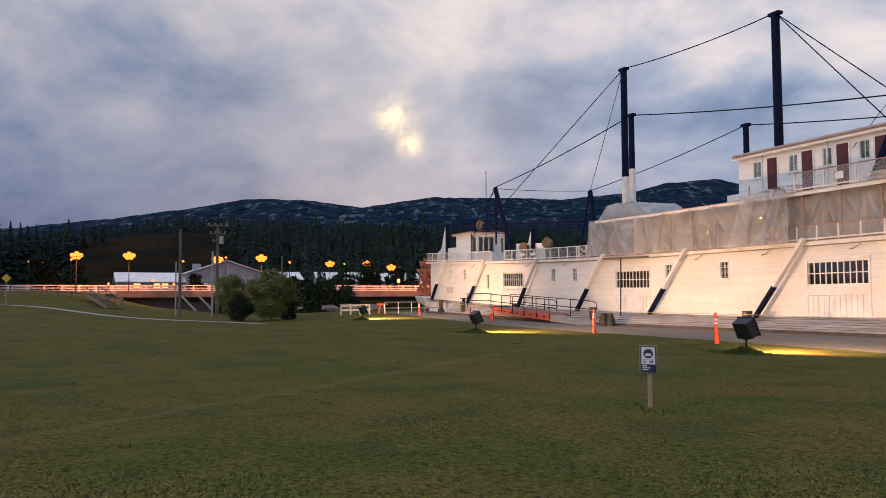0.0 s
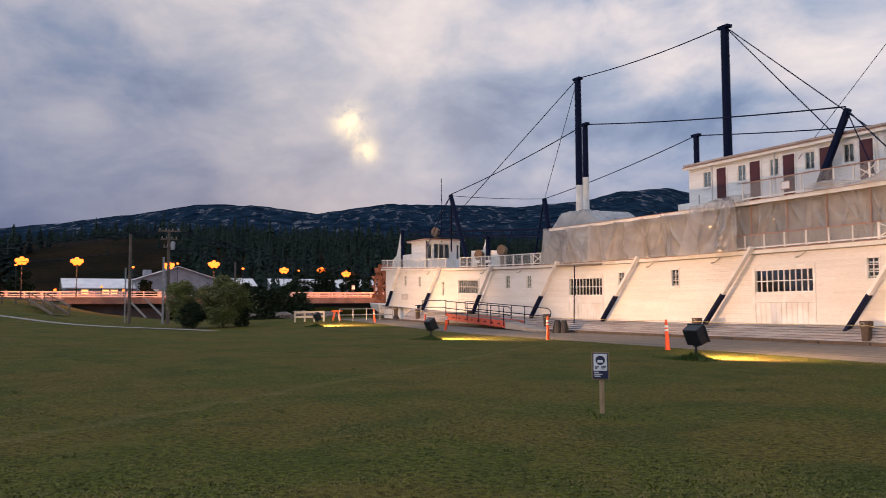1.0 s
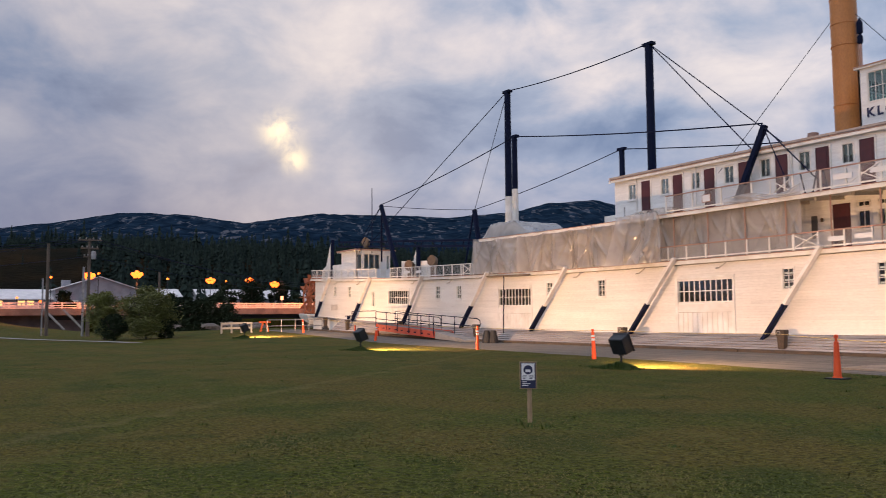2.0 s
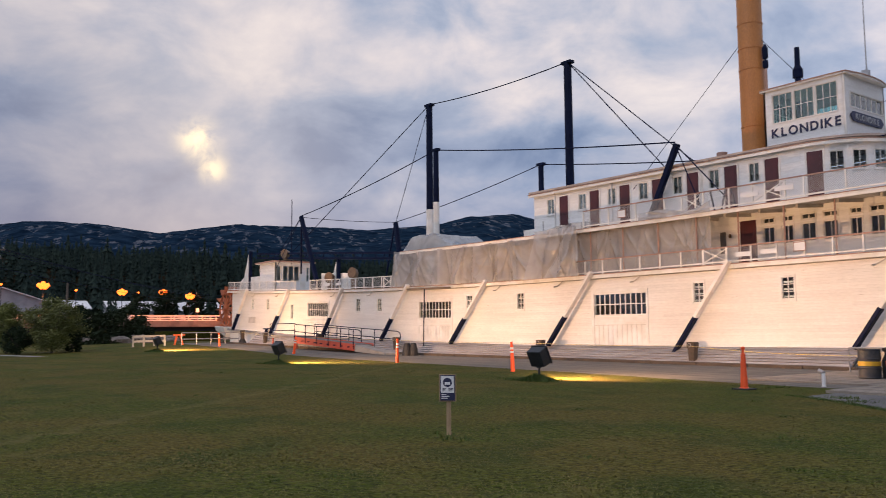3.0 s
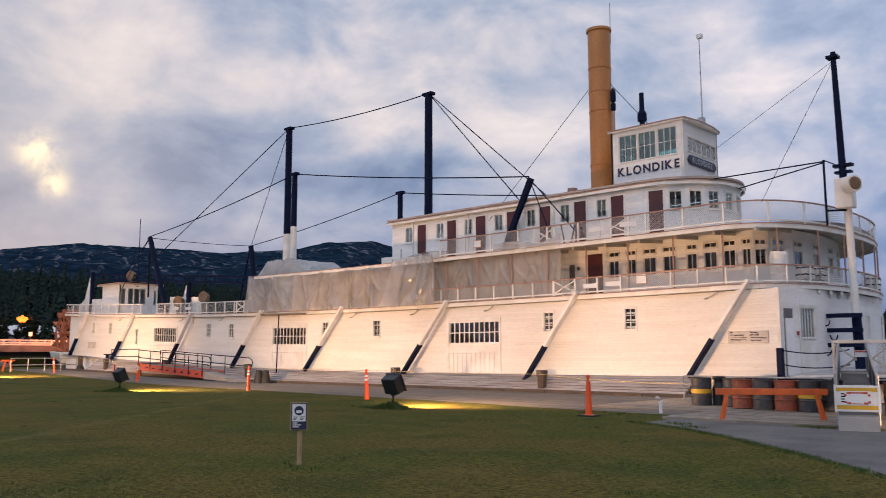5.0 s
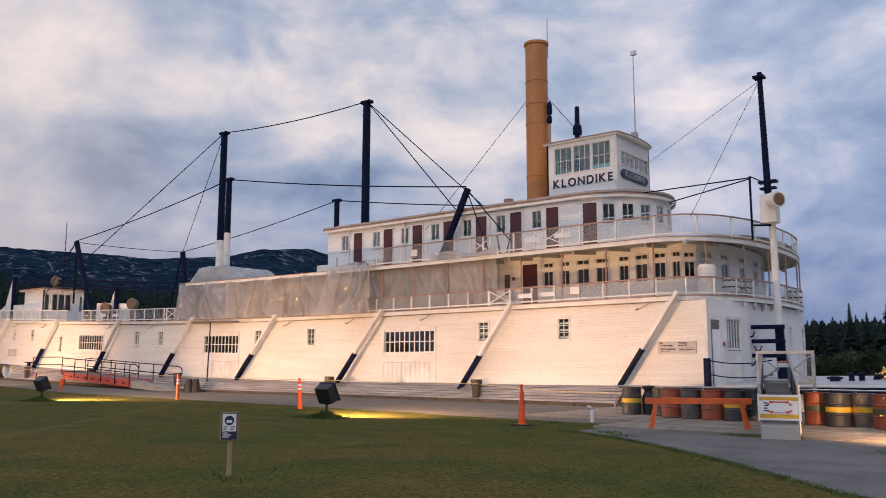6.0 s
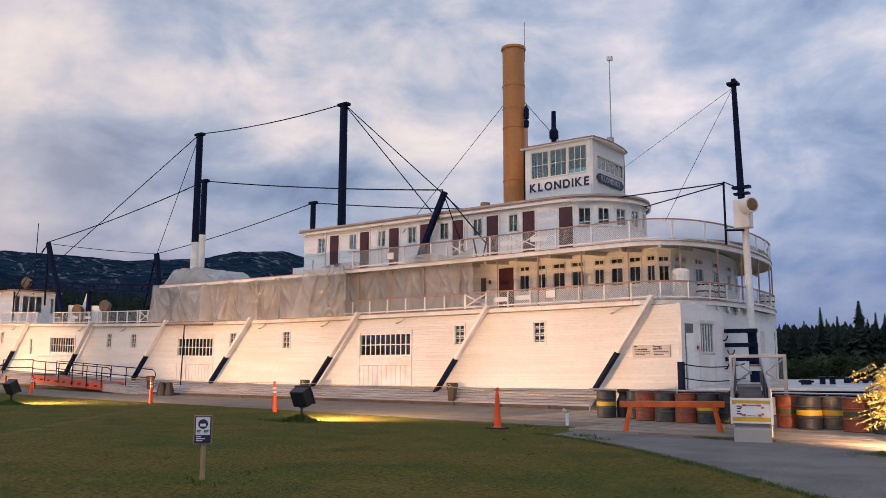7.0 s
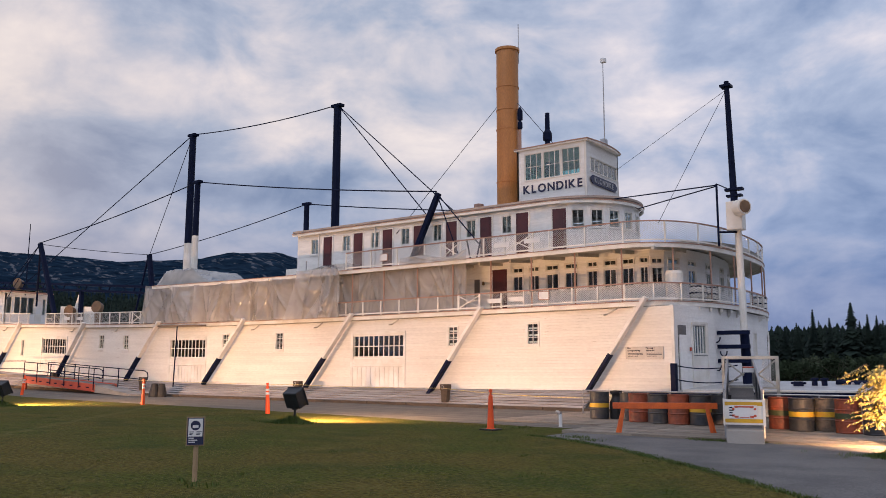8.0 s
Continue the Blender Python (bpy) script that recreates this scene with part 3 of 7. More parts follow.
def slab(pts, z, th, camber=0.0, over=0.0):
    """A deck between an edge and its mirror image, lifted by z(u), arched by camber."""
    s, n = Shape(), 6
    for low_side in (0, 1):
        base = len(s.v)
        for u, y in pts:
            half = max(YC - (y - over), 0.001)
            for j in range(n + 1):
                k = -1 + 2 * j / n
                s.v.append((u, YC + k * half, z(u) + camber * (1 - (k * half / 6.4) ** 2) - th * low_side))
        for i in range(len(pts) - 1):
            for j in range(n):
                a, b = base + i * (n + 1) + j, base + (i + 1) * (n + 1) + j
                s.f.append((a, b, b + 1, a + 1) if low_side else (a, a + 1, b + 1, b))
    m = len(pts) * (n + 1)
    for i in range(len(pts) - 1):
        for j in (0, n):
            a, b = i * (n + 1) + j, (i + 1) * (n + 1) + j
            s.f.append((a, b, b + m, a + m))
    s.f += [(j, j + 1, j + 1 + m, j + m) for j in range(n)]
    e = (len(pts) - 1) * (n + 1)
    s.f += [(e + j, e + j + 1, e + j + 1 + m, e + j + m) for j in range(n)]
    return s


def edge_band(pts, z, y_out, h, th, closed=True):
    """A moulding that follows a deck's edge."""
    s = Shape()
    run = pts + mirror(pts[:-1]) if closed else pts
    for (ua, ya), (ub, yb) in zip(run, run[1:]):
        d = Vector((ub - ua, yb - ya, 0))
        if d.length < 1e-5:
            continue
        nrm = Vector((d.y, -d.x, 0)).normalized()
        q = []
        for o in (y_out, y_out - th):
            for u, y in ((ua, ya), (ub, yb)):
                q.append(Vector((u, y, z(u))) + nrm * o)
        a, b, c, e = q
        up = Vector((0, 0, h))
        s.block([a, b, e, c, a + up, b + up, e + up, c + up])
    return s


# hull, main deck and foredeck
HULL_EDGE = [(u, 0.0) for u in graded([(-71.6, -5, 2)])] + [(-3.2, 0.35), (-1.4, 1.0), (0.4, 2.1), (1.9, 3.5), (2.8, 5.0), (3.1, YC)]
part("main_deck", slab(HULL_EDGE, lambda u: zd(u) + 0.02, 0.16, 0.3), FOREDECK, ship, "pale grey main deck and foredeck", uv=None)
inner = [(u, y + 0.3) for u, y in HULL_EDGE[:-1]] + [(2.7, YC)]
part("hull", slab(inner, lambda u: zd(u) - 0.14, 1.1), WHITE_HULL, ship, "white hull below the main deck", uv=lambda x, y, z: (x, z - sheer(x)))
part("rub_rail", edge_band([p for p in HULL_EDGE if p[0] > -13.5], lambda u: zd(u) - 0.22, 0.07, 0.2, 0.1), BLACK, ship, "black timber rub rail at the bow")
part("white_deck_rim", edge_band([p for p in HULL_EDGE if p[0] > -11.5], lambda u: zd(u) + 0.0, 0.05, 0.07, 0.45), WHITE, ship)
# stern overhang
s = Shape()
s.block([(-79.5, 2.2, 1.45), (-72.5, 0.3, 0.9), (-72.5, 12.5, 0.9), (-79.5, 10.6, 1.45), (-80.0, 2.2, 1.95), (-72.5, 0.0, 1.85), (-72.5, 12.8, 1.85), (-80.0, 10.6, 1.95)])
part("fantail", s, WHITE, ship, "white overhanging stern platform", bevel=0.06)

# sloped planks between main deck and ground, each its own board
ROWS_P = 6
for i in range(1, 11):
    ua, ub = -69.5 + i * 5.0, -69.5 + (i + 1) * 5.0 - 0.02
    for k in range(ROWS_P):
        fa, fb = k / ROWS_P, (k + 1) / ROWS_P - 0.022

        def lip(u, f, out_d):
            top, bot = zd(u) - 0.02, ground_z(u, -1.2) + 0.1
            return (u, -0.06 - 1.12 * f - out_d, top + (bot - top) * f + out_d * 0.8)

        jit = rng.uniform(0, 0.012)
        p = Shape().block([lip(ua, fb, -0.04), lip(ub, fb, -0.04), lip(ub, fa, -0.04), lip(ua, fa, -0.04),
                           lip(ua, fb, 0.035 + jit), lip(ub, fb, 0.035 + jit), lip(ub, fa, 0.02), lip(ua, fa, 0.02)])
        part("plank", p, PLANK, ship)
# added dark sheet, its colour gives the plank gaps their shade
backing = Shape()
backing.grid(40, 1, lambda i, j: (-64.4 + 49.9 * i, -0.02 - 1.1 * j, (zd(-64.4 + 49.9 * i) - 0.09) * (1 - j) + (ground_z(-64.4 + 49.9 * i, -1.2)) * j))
part("plank_gap_shade", backing, INSIDE, ship, "dark sheet added as shade in the gaps of the lower planks")
part("deck_nosing", edge_band([(u, 0) for u in graded([(-72, -14, 2)])], lambda u: zd(u) + 0.01, 0.1, 0.05, 0.16, False), WHITE, ship)


def wall(P, a0, a1, z0, z1, holes, thick=0.12, step=2.0):
    """A boarded wall along a, with openings (a, b, low, high) cut through it. P maps (a, depth, z)."""
    cuts = sorted({a0, a1, *[min(max(h[k], a0), a1) for h in holes for k in (0, 1)]})
    full = []
    for a, b in zip(cuts, cuts[1:]):
        full += graded([(a, b, step)])[:-1]
    full.append(a1)
    s = Shape()
    for a, b in zip(full, full[1:]):
        if b - a < 1e-4:
            continue
        mid = (a + b) / 2
        zs_cut = [z0]
        for h in sorted((h for h in holes if h[0] <= mid <= h[1]), key=lambda h: h[2]):
            zs_cut += [h[2], h[3]]
        zs_cut.append(z1)
        for lo, hi in zip(zs_cut[::2], zs_cut[1::2]):
            if hi - lo > 1e-4:
                s.block([P(a, 0, lo), P(b, 0, lo), P(b, thick, lo), P(a, thick, lo), P(a, 0, hi), P(b, 0, hi), P(b, thick, hi), P(a, thick, hi)])
    return s


def pbox(s, P, a, b, d0, d1, lo, hi):
    s.block([P(a, d0, lo), P(b, d0, lo), P(b, d1, lo), P(a, d1, lo), P(a, d0, hi), P(b, d0, hi), P(b, d1, hi), P(a, d1, hi)])


def pring(s, P, o, n, d0, d1):
    """A rectangular casing between an outer and an inner outline (a, b, low, high)."""
    def four(q, d):
        return [P(q[0], d, q[2]), P(q[1], d, q[2]), P(q[1], d, q[3]), P(q[0], d, q[3])]
    fs = []
    for k in range(4):
        m = (k + 1) % 4
        fs += [(k, m, 4 + m, 4 + k), (8 + k, 12 + k, 12 + m, 8 + m), (k, 8 + k, 8 + m, m), (4 + k, 4 + m, 12 + m, 12 + k)]
    s.add(four(o, d0) + four(n, d0) + four(o, d1) + four(n, d1), fs)


def window(P, h, nx, nz, parent, trim=0.07, bar=0.03, sill=True, name="window", blind=0.0, glass=GLASS):
    """Casing, glazing bars and glass in an opening."""
    a, b, lo, hi = h
    s = Shape()
    pring(s, P, (a - trim, b + trim, lo - trim, hi + trim), (a, b, lo, hi), -0.03, 0.0)
    e = 0.025
    pring(s, P, (a, b, lo, hi), (a + e, b - e, lo + e, hi - e), 0.0, 0.07)
    w_ob = part(name, s, WHITE, parent)
    for k in range(1, nx):
        c = a + (b - a) * k / nx
        t = Shape()
        pbox(t, P, c - bar / 2, c + bar / 2, 0.02, 0.06, lo, hi)
        part("glazing_bar", t, WHITE, w_ob)
    for k in range(1, nz):
        c = lo + (hi - lo) * k / nz
        t = Shape()
        pbox(t, P, a, b, 0.024, 0.056, c - bar / 2, c + bar / 2)
        part("glazing_bar", t, WHITE, w_ob)
    if sill:
        t = Shape()
        pbox(t, P, a - trim - 0.03, b + trim + 0.03, -0.07, -0.03, lo - trim - 0.04, lo - trim + 0.01)
        part("sill", t, WHITE, w_ob)
    t = Shape()
    pbox(t, P, a, b, 0.036, 0.044, lo, hi)
    part("pane", t, glass, w_ob, "dark reflecting glass").visible_shadow = False
    if blind:
        t = Shape()
        pbox(t, P, a, b, 0.16, 0.17, hi - (hi - lo) * blind, hi)
        part("blind", t, CURTAIN, w_ob)
    return w_ob


def side(a, d, z):
    return (a, d, z + sheer(a))


HOUSE_FRONT = -11.37
small = [(c - 0.26, c + 0.26, 2.57, 3.42) for c in (-68.36, -66.14, -63.2, -49.0, -46.32, -36.85, -32.55, -21.42, -17.36)]
doors = [(-27.32, -24.2), (-41.75, -38.55), (-56.2, -53.1)]
bigs = [(a, b, 2.14, 3.14) for a, b in doors]
slot = [(-59.05, -58.7, 1.9, 3.0)]
part("freight_house_side", wall(side, -70.5, HOUSE_FRONT, DECK, SALOON - 0.1, small + bigs + slot), WHITE_HULL, ship, "white clapboard side of the freight deck", uv=lambda x, y, z: (x, z - sheer(x)))
for h in small:
    w_ob = window(side, h, 2, 3, ship)
    for k in range(3):
        t = Shape()
        z0 = h[2] + (h[3] - h[2]) * (k + 0.2) / 3
        pbox(t, side, h[0] + 0.03, h[1] - 0.03, 0.1, 0.11, z0, z0 + 0.07)
        part("slat", t, WHITE, w_ob, "pale slat behind the glass")
window(side, slot[0], 1, 2, ship, sill=False)
for (a, b), h in zip(doors, bigs):
    s = Shape()
    for q in ((a - 0.16, a, DECK, 3.32), (b, b + 0.1, DECK, 3.32), (a, b, 3.22, 3.32)):
        pbox(s, side, q[0], q[1], -0.05, -0.001, q[2], q[3])
    d_ob = part("freight_door", s, WHITE, ship, "white freight door with a barred window")
    # greyer panel behind the boards tints the gaps between them
    t = Shape()
    pbox(t, side, a, b, -0.012, -0.001, DECK + 0.04, 1.68)
    part("board_gap", t, CREAM, d_ob)
    n = 11
    for k in range(n):
        c0, c1 = a + (b - a) * k / n + 0.012, a + (b - a) * (k + 1) / n - 0.012
        t = Shape()
        pbox(t, side, c0, c1, -0.035, -0.001, DECK + 0.06, 1.66)
        part("board", t, WHITE, d_ob)
    t = Shape()
    pbox(t, side, a, b, -0.05, -0.001, 1.68, 1.8)
    pbox(t, side, a, b, -0.04, -0.001, 1.83, 2.04)
    part("ledge", t, WHITE, d_ob)
    window(side, h, 10, 2, ship, trim=0.05, bar=0.045, sill=False)
# far side, stern and inner shell of the freight deck
s = Shape()
pbox(s, side, -70.5, HOUSE_FRONT, 12.68, 12.8, DECK, SALOON - 0.1)
s.box(-70.5, -70.38, 0.12, 12.68, 1.6, 4.8)
part("freight_house_back", s, WHITE, ship)
# inner walls take the dark tone, so the windows look into shade
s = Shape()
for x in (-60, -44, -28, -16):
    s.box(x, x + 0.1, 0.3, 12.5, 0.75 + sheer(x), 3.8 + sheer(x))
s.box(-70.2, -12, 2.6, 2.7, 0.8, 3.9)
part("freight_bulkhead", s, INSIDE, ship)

# bow front of the freight house, in facets
FACETS = [((HOUSE_FRONT, 0.0), (-10.72, 2.75)), ((-10.72, 2.75), (-10.5, YC)), ((-10.5, YC), (-10.72, 10.05)), ((-10.72, 10.05), (HOUSE_FRONT, 12.8))]


def facet(p, q):
    d = Vector((q[0] - p[0], q[1] - p[1]))
    length = d.length
    d.normalize()
    inw = Vector((-d.y, d.x))

    def P(a, dd, z):
        return (p[0] + d.x * a + inw.x * dd, p[1] + d.y * a + inw.y * dd, z + 0.1)

    return P, length


for n, (p, q) in enumerate(FACETS):
    P, length = facet(p, q)
    holes = [(1.3, 2.2, 2.1, 3.2)] if n in (0, 3) else ([(0.9, 1.5, 2.0, 3.1)] if n == 2 else [])
    part("bow_wall", wall(P, 0, length, DECK, SALOON - 0.05, holes, 0.1), WHITE_HOUSE, ship, uv=lambda x, y, z: (y, z))
    for h in holes:
        window(P, h, 5, 1, ship, trim=0.04, bar=0.05, sill=False)
    if n in (0, 3):
        t = Shape()
        pbox(t, P, 1.2, 1.27, -0.05, -0.001, DECK, 3.3)
        pbox(t, P, 2.23, 2.3, -0.05, -0.001, DECK, 3.3)
        pbox(t, P, 1.27, 2.23, -0.05, -0.001, 3.24, 3.32)
        fd = part("front_door", t, WHITE, ship, "white plank door with a barred window")
        # dark strips laid on the wall as the shade in the door gaps
        t = Shape()
        pring(t, P, (1.27, 2.23, DECK, 3.24), (1.295, 2.205, DECK + 0.03, 3.215), -0.012, -0.001)
        pbox(t, P, 1.29, 2.21, -0.012, -0.001, DECK + 0.03, 2.04)
        pbox(t, P, 0.31, 0.84, -0.014, -0.001, DECK + 0.02, 3.16)
        part("shadow_gap", t, DECKING, fd)
        for k in range(6):
            t = Shape()
            pbox(t, P, 1.28 + k * 0.157, 1.28 + k * 0.157 + 0.148, -0.03, -0.001, DECK + 0.05, 2.02)
            part("board", t, WHITE, fd)
        t = Shape()
        pbox(t, P, 0.35, 0.8, -0.06, -0.015, DECK + 0.05, 2.8)
        part("shutter", t, WHITE_HOUSE, ship, "narrow white side shutter")
        t = Shape()
        pbox(t, P, 1.05, 1.13, -0.06, -0.002, 2.2, 2.34)
        part("alarm_box", t, RED_STEEL, ship, "small red alarm box")
part("corner_board", Shape().box(HOUSE_FRONT - 0.05, HOUSE_FRONT + 0.06, -0.03, 0.08, zd(-11.4), zs(-11.4) - 0.1), WHITE, ship)

# decks
S_EDGE = rim(-71.3, -13.6, -10.32, -0.12)
H_EDGE = rim(-43.6, -13.9, -10.4, -0.18)
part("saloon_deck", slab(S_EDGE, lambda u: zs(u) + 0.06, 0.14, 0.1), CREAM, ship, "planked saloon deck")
part("saloon_deck_edge", edge_band(S_EDGE, lambda u: zs(u) - 0.06, 0.05, 0.16, 0.09), WHITE, ship, "white moulded deck edge")
part("saloon_edge_cap", edge_band(S_EDGE, lambda u: zs(u) + 0.1, 0.08, 0.035, 0.14), TRIMRED, ship)
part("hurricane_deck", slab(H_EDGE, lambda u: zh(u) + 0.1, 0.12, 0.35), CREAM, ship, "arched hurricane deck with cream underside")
part("hurricane_deck_edge", edge_band(H_EDGE, lambda u: zh(u) - 0.04, 0.05, 0.16, 0.09), WHITE, ship, "white moulded deck edge")
part("hurricane_edge_cap", edge_band(H_EDGE, lambda u: zh(u) + 0.12, 0.08, 0.03, 0.14), TRIMRED, ship)
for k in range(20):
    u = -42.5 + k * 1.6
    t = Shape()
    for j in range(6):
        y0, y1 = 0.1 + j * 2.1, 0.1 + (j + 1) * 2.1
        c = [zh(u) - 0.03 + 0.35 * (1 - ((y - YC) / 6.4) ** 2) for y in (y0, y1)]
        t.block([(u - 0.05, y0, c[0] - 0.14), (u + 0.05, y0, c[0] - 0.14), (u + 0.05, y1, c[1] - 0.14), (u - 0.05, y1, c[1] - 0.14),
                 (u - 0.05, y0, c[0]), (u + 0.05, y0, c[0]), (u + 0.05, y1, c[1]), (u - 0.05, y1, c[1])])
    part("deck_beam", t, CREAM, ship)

CORBEL = [p for p in S_EDGE if p[0] > -13.4]
for u, y in [p for p in CORBEL[1:-1:2]] + [(u, 2 * YC - y) for u, y in CORBEL[1:-1:4]]:
    inward = (Vector((-13.0, YC)) - Vector((u, y))).normalized() * 0.5
    t = Shape()
    t.bar((u, y, zs(u) - 0.14), (u + inward.x, y + inward.y, zs(u) - 0.14), 0.09, 0.14)
    t.bar((u + inward.x * 0.3, y + inward.y * 0.3, zs(u) - 0.22), (u + inward.x * 1.3, y + inward.y * 1.3, zs(u) - 0.5), 0.08, 0.12)
    part("corbel", t, WHITE, ship)


def along(pts, gap):
    """Even stations along an edge."""
    res, left = [], 0.0
    for p, q in zip(pts, pts[1:]):
        d = math.dist(p, q)
        while left <= d:
            f = left / d if d else 0
            res.append((p[0] + (q[0] - p[0]) * f, p[1] + (q[1] - p[1]) * f))
            left += gap
        left -= d
    return res


def railing(run, z, high, gap, cap_mat, net=True, cap=0.055):
    s, t, b = Shape(), Shape(), Shape()
    net_s = Shape()
    for p, q in zip(run, run[1:]):
        if math.dist(p, q) < 1e-4:
            continue
        a, c = Vector((*p, z(p[0]))), Vector((*q, z(q[0])))
        up = Vector((0, 0, 1))
        s.bar(a + up * high, c + up * high, 0.07, cap)
        b.bar(a + up * 0.12, c + up * 0.12, 0.05, 0.06)
        net_s.add([a + up * 0.15, c + up * 0.15, c + up * (high - 0.03), a + up * (high - 0.03)], [(0, 1, 2, 3)])
    r = part("railing", s, cap_mat, ship, "painted wooden handrail")
    part("bottom_rail", b, WHITE, r)
    if net:
        part("wire_netting", net_s, NET, r, "fine wire netting")
    for u, y in along(run, gap):
        t = Shape().box(u - 0.03, u + 0.03, y - 0.03, y + 0.03, z(u) + 0.02, z(u) + high)
        part("post", t, WHITE, r)
    return r


def zs_top(u):
    return zs(u) + 0.1


def zh_top(u):
    return zh(u) + 0.13


near_rail = [p for p in S_EDGE if p[0] >= -44.2]
railing(near_rail + mirror(near_rail[:-1])[:18], zs_top, 0.72, 1.12, TRIMRED)
railing([(u, -0.1) for u in graded([(-55.8, -44.3, 2)])], zs_top, 0.78, 1.1, WHITE)
railing([(u, -0.1) for u in graded([(-71.2, -58.0, 2)])] + [], zs_top, 0.78, 1.3, WHITE)
railing([(-71.2, -0.1), (-71.25, 3), (-71.25, 9.8)], zs_top, 0.78, 1.3, WHITE)
h_rail = [p for p in H_EDGE if p[0] >= -28.6]
railing(h_rail + mirror(h_rail[:-1])[:20], zh_top, 0.86, 1.62, TRIMRED, cap=0.045)

# crossed gates and white boards in the railings
for a, b, y, z, hgt in ((-21.0, -19.9, -0.13, zs_top, 0.66), (-45.6, -44.4, -0.13, zs_top, 0.72), (-32.2, -31.1, -0.13, zs_top, 0.66), (-18.6, -17.2, -0.16, zh_top, 0.8), (-22.0, -20.9, -0.16, zh_top, 0.8)):
    s = Shape()
    s.bar((a, y, z(a) + 0.14), (b, y, z(b) + hgt), 0.04).bar((a, y - 0.01, z(a) + hgt), (b, y - 0.01, z(b) + 0.14), 0.04)
    s.bar((a, y, z(a) + 0.02), (a, y, z(a) + hgt + 0.05), 0.06).bar((b, y, z(b) + 0.02), (b, y, z(b) + hgt + 0.05), 0.06)
    part("rail_gate", s, WHITE, ship, "white crossed gate in the railing")
for c, y, z, up, w in ((-19.1, -0.2, zs_top, 0.36, 0.7), (-18.0, -0.2, zs_top, 0.38, 0.7), (-30.2, -0.2, zs_top, 0.4, 0.75), (-29.1, -0.2, zs_top, 0.4, 0.75), (-39.3, -0.2, zs_top, 0.38, 0.75), (-38.1, -0.2, zs_top, 0.38, 0.75),
                       (-53.0, -0.2, zs_top, 0.42, 0.75), (-51.4, -0.2, zs_top, 0.42, 0.75), (-18.7, -0.24, zh_top, 0.45, 0.8), (-17.2, -0.24, zh_top, 0.5, 0.8)):
    part("notice_board", Shape().box(c - w / 2, c + w / 2, y, y + 0.02, z(c) + up - 0.09, z(c) + up + 0.1), SIGNWHITE, ship, "blank white board on the railing")
for c, y, z, w, hh in ((-16.7, -0.2, zs_top, 0.5, 0.36), (-25.3, -0.24, zh_top, 0.48, 0.36)):
    o = part("framed_notice", Shape().box(c - w / 2, c + w / 2, y, y + 0.03, z(c) + 0.28, z(c) + 0.28 + hh), TRIMRED, ship, "white notice in a red frame")
    part("sheet", Shape().box(c - w / 2 + 0.03, c + w / 2 - 0.03, y - 0.006, y - 0.001, z(c) + 0.31, z(c) + 0.25 + hh), SIGNWHITE, o)

# slender posts that carry the hurricane deck
for u, y in along([p for p in H_EDGE if p[0] >= -43.2], 2.02) + mirror(along([p for p in H_EDGE if p[0] >= -15], 2.02)):
    t = Shape().tube((u, y + 0.18, zs(u) + 0.05), (u, y + 0.18, zh(u) + 0.02), 0.035, n=8)
    part("stanchion", t, TRIMRED, ship)

# saloon deck house
def house(yw, zf):
    def P(a, d, z):
        return (a, yw + d, z + zf(a))
    return P


PS = house(2.0, lambda u: sheer(u) * 0.7)
FL, TOPS = SALOON + 0.05, 6.45
# small and large sashes, each under its transom light
s_win = [(-19.5, -19.0), (-18.64, -18.16), (-17.78, -17.2), (-16.86, -16.28), (-15.78, -15.34), (-15.02, -14.48), (-14.2, -13.7), (-13.42, -13.08)]
hs = []
for a, b in s_win:
    hs += [(a, b, 4.95, 5.70), (a, b, 5.87, 6.08)]
aft_c = [-22.6, -25.1, -27.6, -30.1, -32.6, -35.1]
for c in aft_c:
    hs.append((c - 0.3, c + 0.3, 4.9, 5.75))
part("saloon_house", wall(PS, -42.0, -13.0, FL, TOPS, hs, 0.1), WHITE_HOUSE, ship, "cream-lit clapboard saloon wall", uv=lambda x, y, z: (x, z))
for h in hs:
    window(PS, h, 2, 1, ship, trim=0.05, sill=h[3] < 5.8)
t = Shape()
pbox(t, PS, -20.59, -19.83, -0.04, -0.002, FL, 6.08)
so = part("saloon_door", t, MAROON, ship, "maroon panelled door")
for lo, hi in ((4.2, 4.9), (5.05, 5.85)):
    t = Shape()
    pbox(t, PS, -20.47, -19.95, -0.055, -0.041, lo, hi)
    part("panel", t, MAROON, so)
# flat dark panel on the wall, coloured as an unlit opening
t = Shape()
pbox(t, PS, -21.6, -21.32, -0.03, -0.002, 4.75, 5.7)
part("dark_opening", t, INSIDE, ship)
t = Shape().lathe((-21.08, 1.93, 5.42), [(0.0, 0), (0.06, 0.02), (0.06, 0.14), (0.03, 0.18)], 10)
part("wall_lamp", t, BRONZE, ship, "small unlit wall lamp")
# rounded front of the saloon house
prev = None
for k in range(9):
    a = k / 8 * math.pi
    q = (-13.0 + 1.25 * math.sin(a), YC - 4.4 * math.cos(a))
    if prev:
        P, length = facet(prev, q)
        half = min(0.3, length / 2 - 0.08)
        holes = [(length / 2 - half, length / 2 + half, 4.95, 5.62), (length / 2 - half, length / 2 + half, 5.79, 6.0)]
        part("saloon_front", wall(P, 0, length, FL, TOPS, holes, 0.1), WHITE_HOUSE, ship, uv=lambda x, y, z: (y, z))
        for h in holes:
            window(P, h, 2, 1, ship, trim=0.05, sill=False)
    prev = q
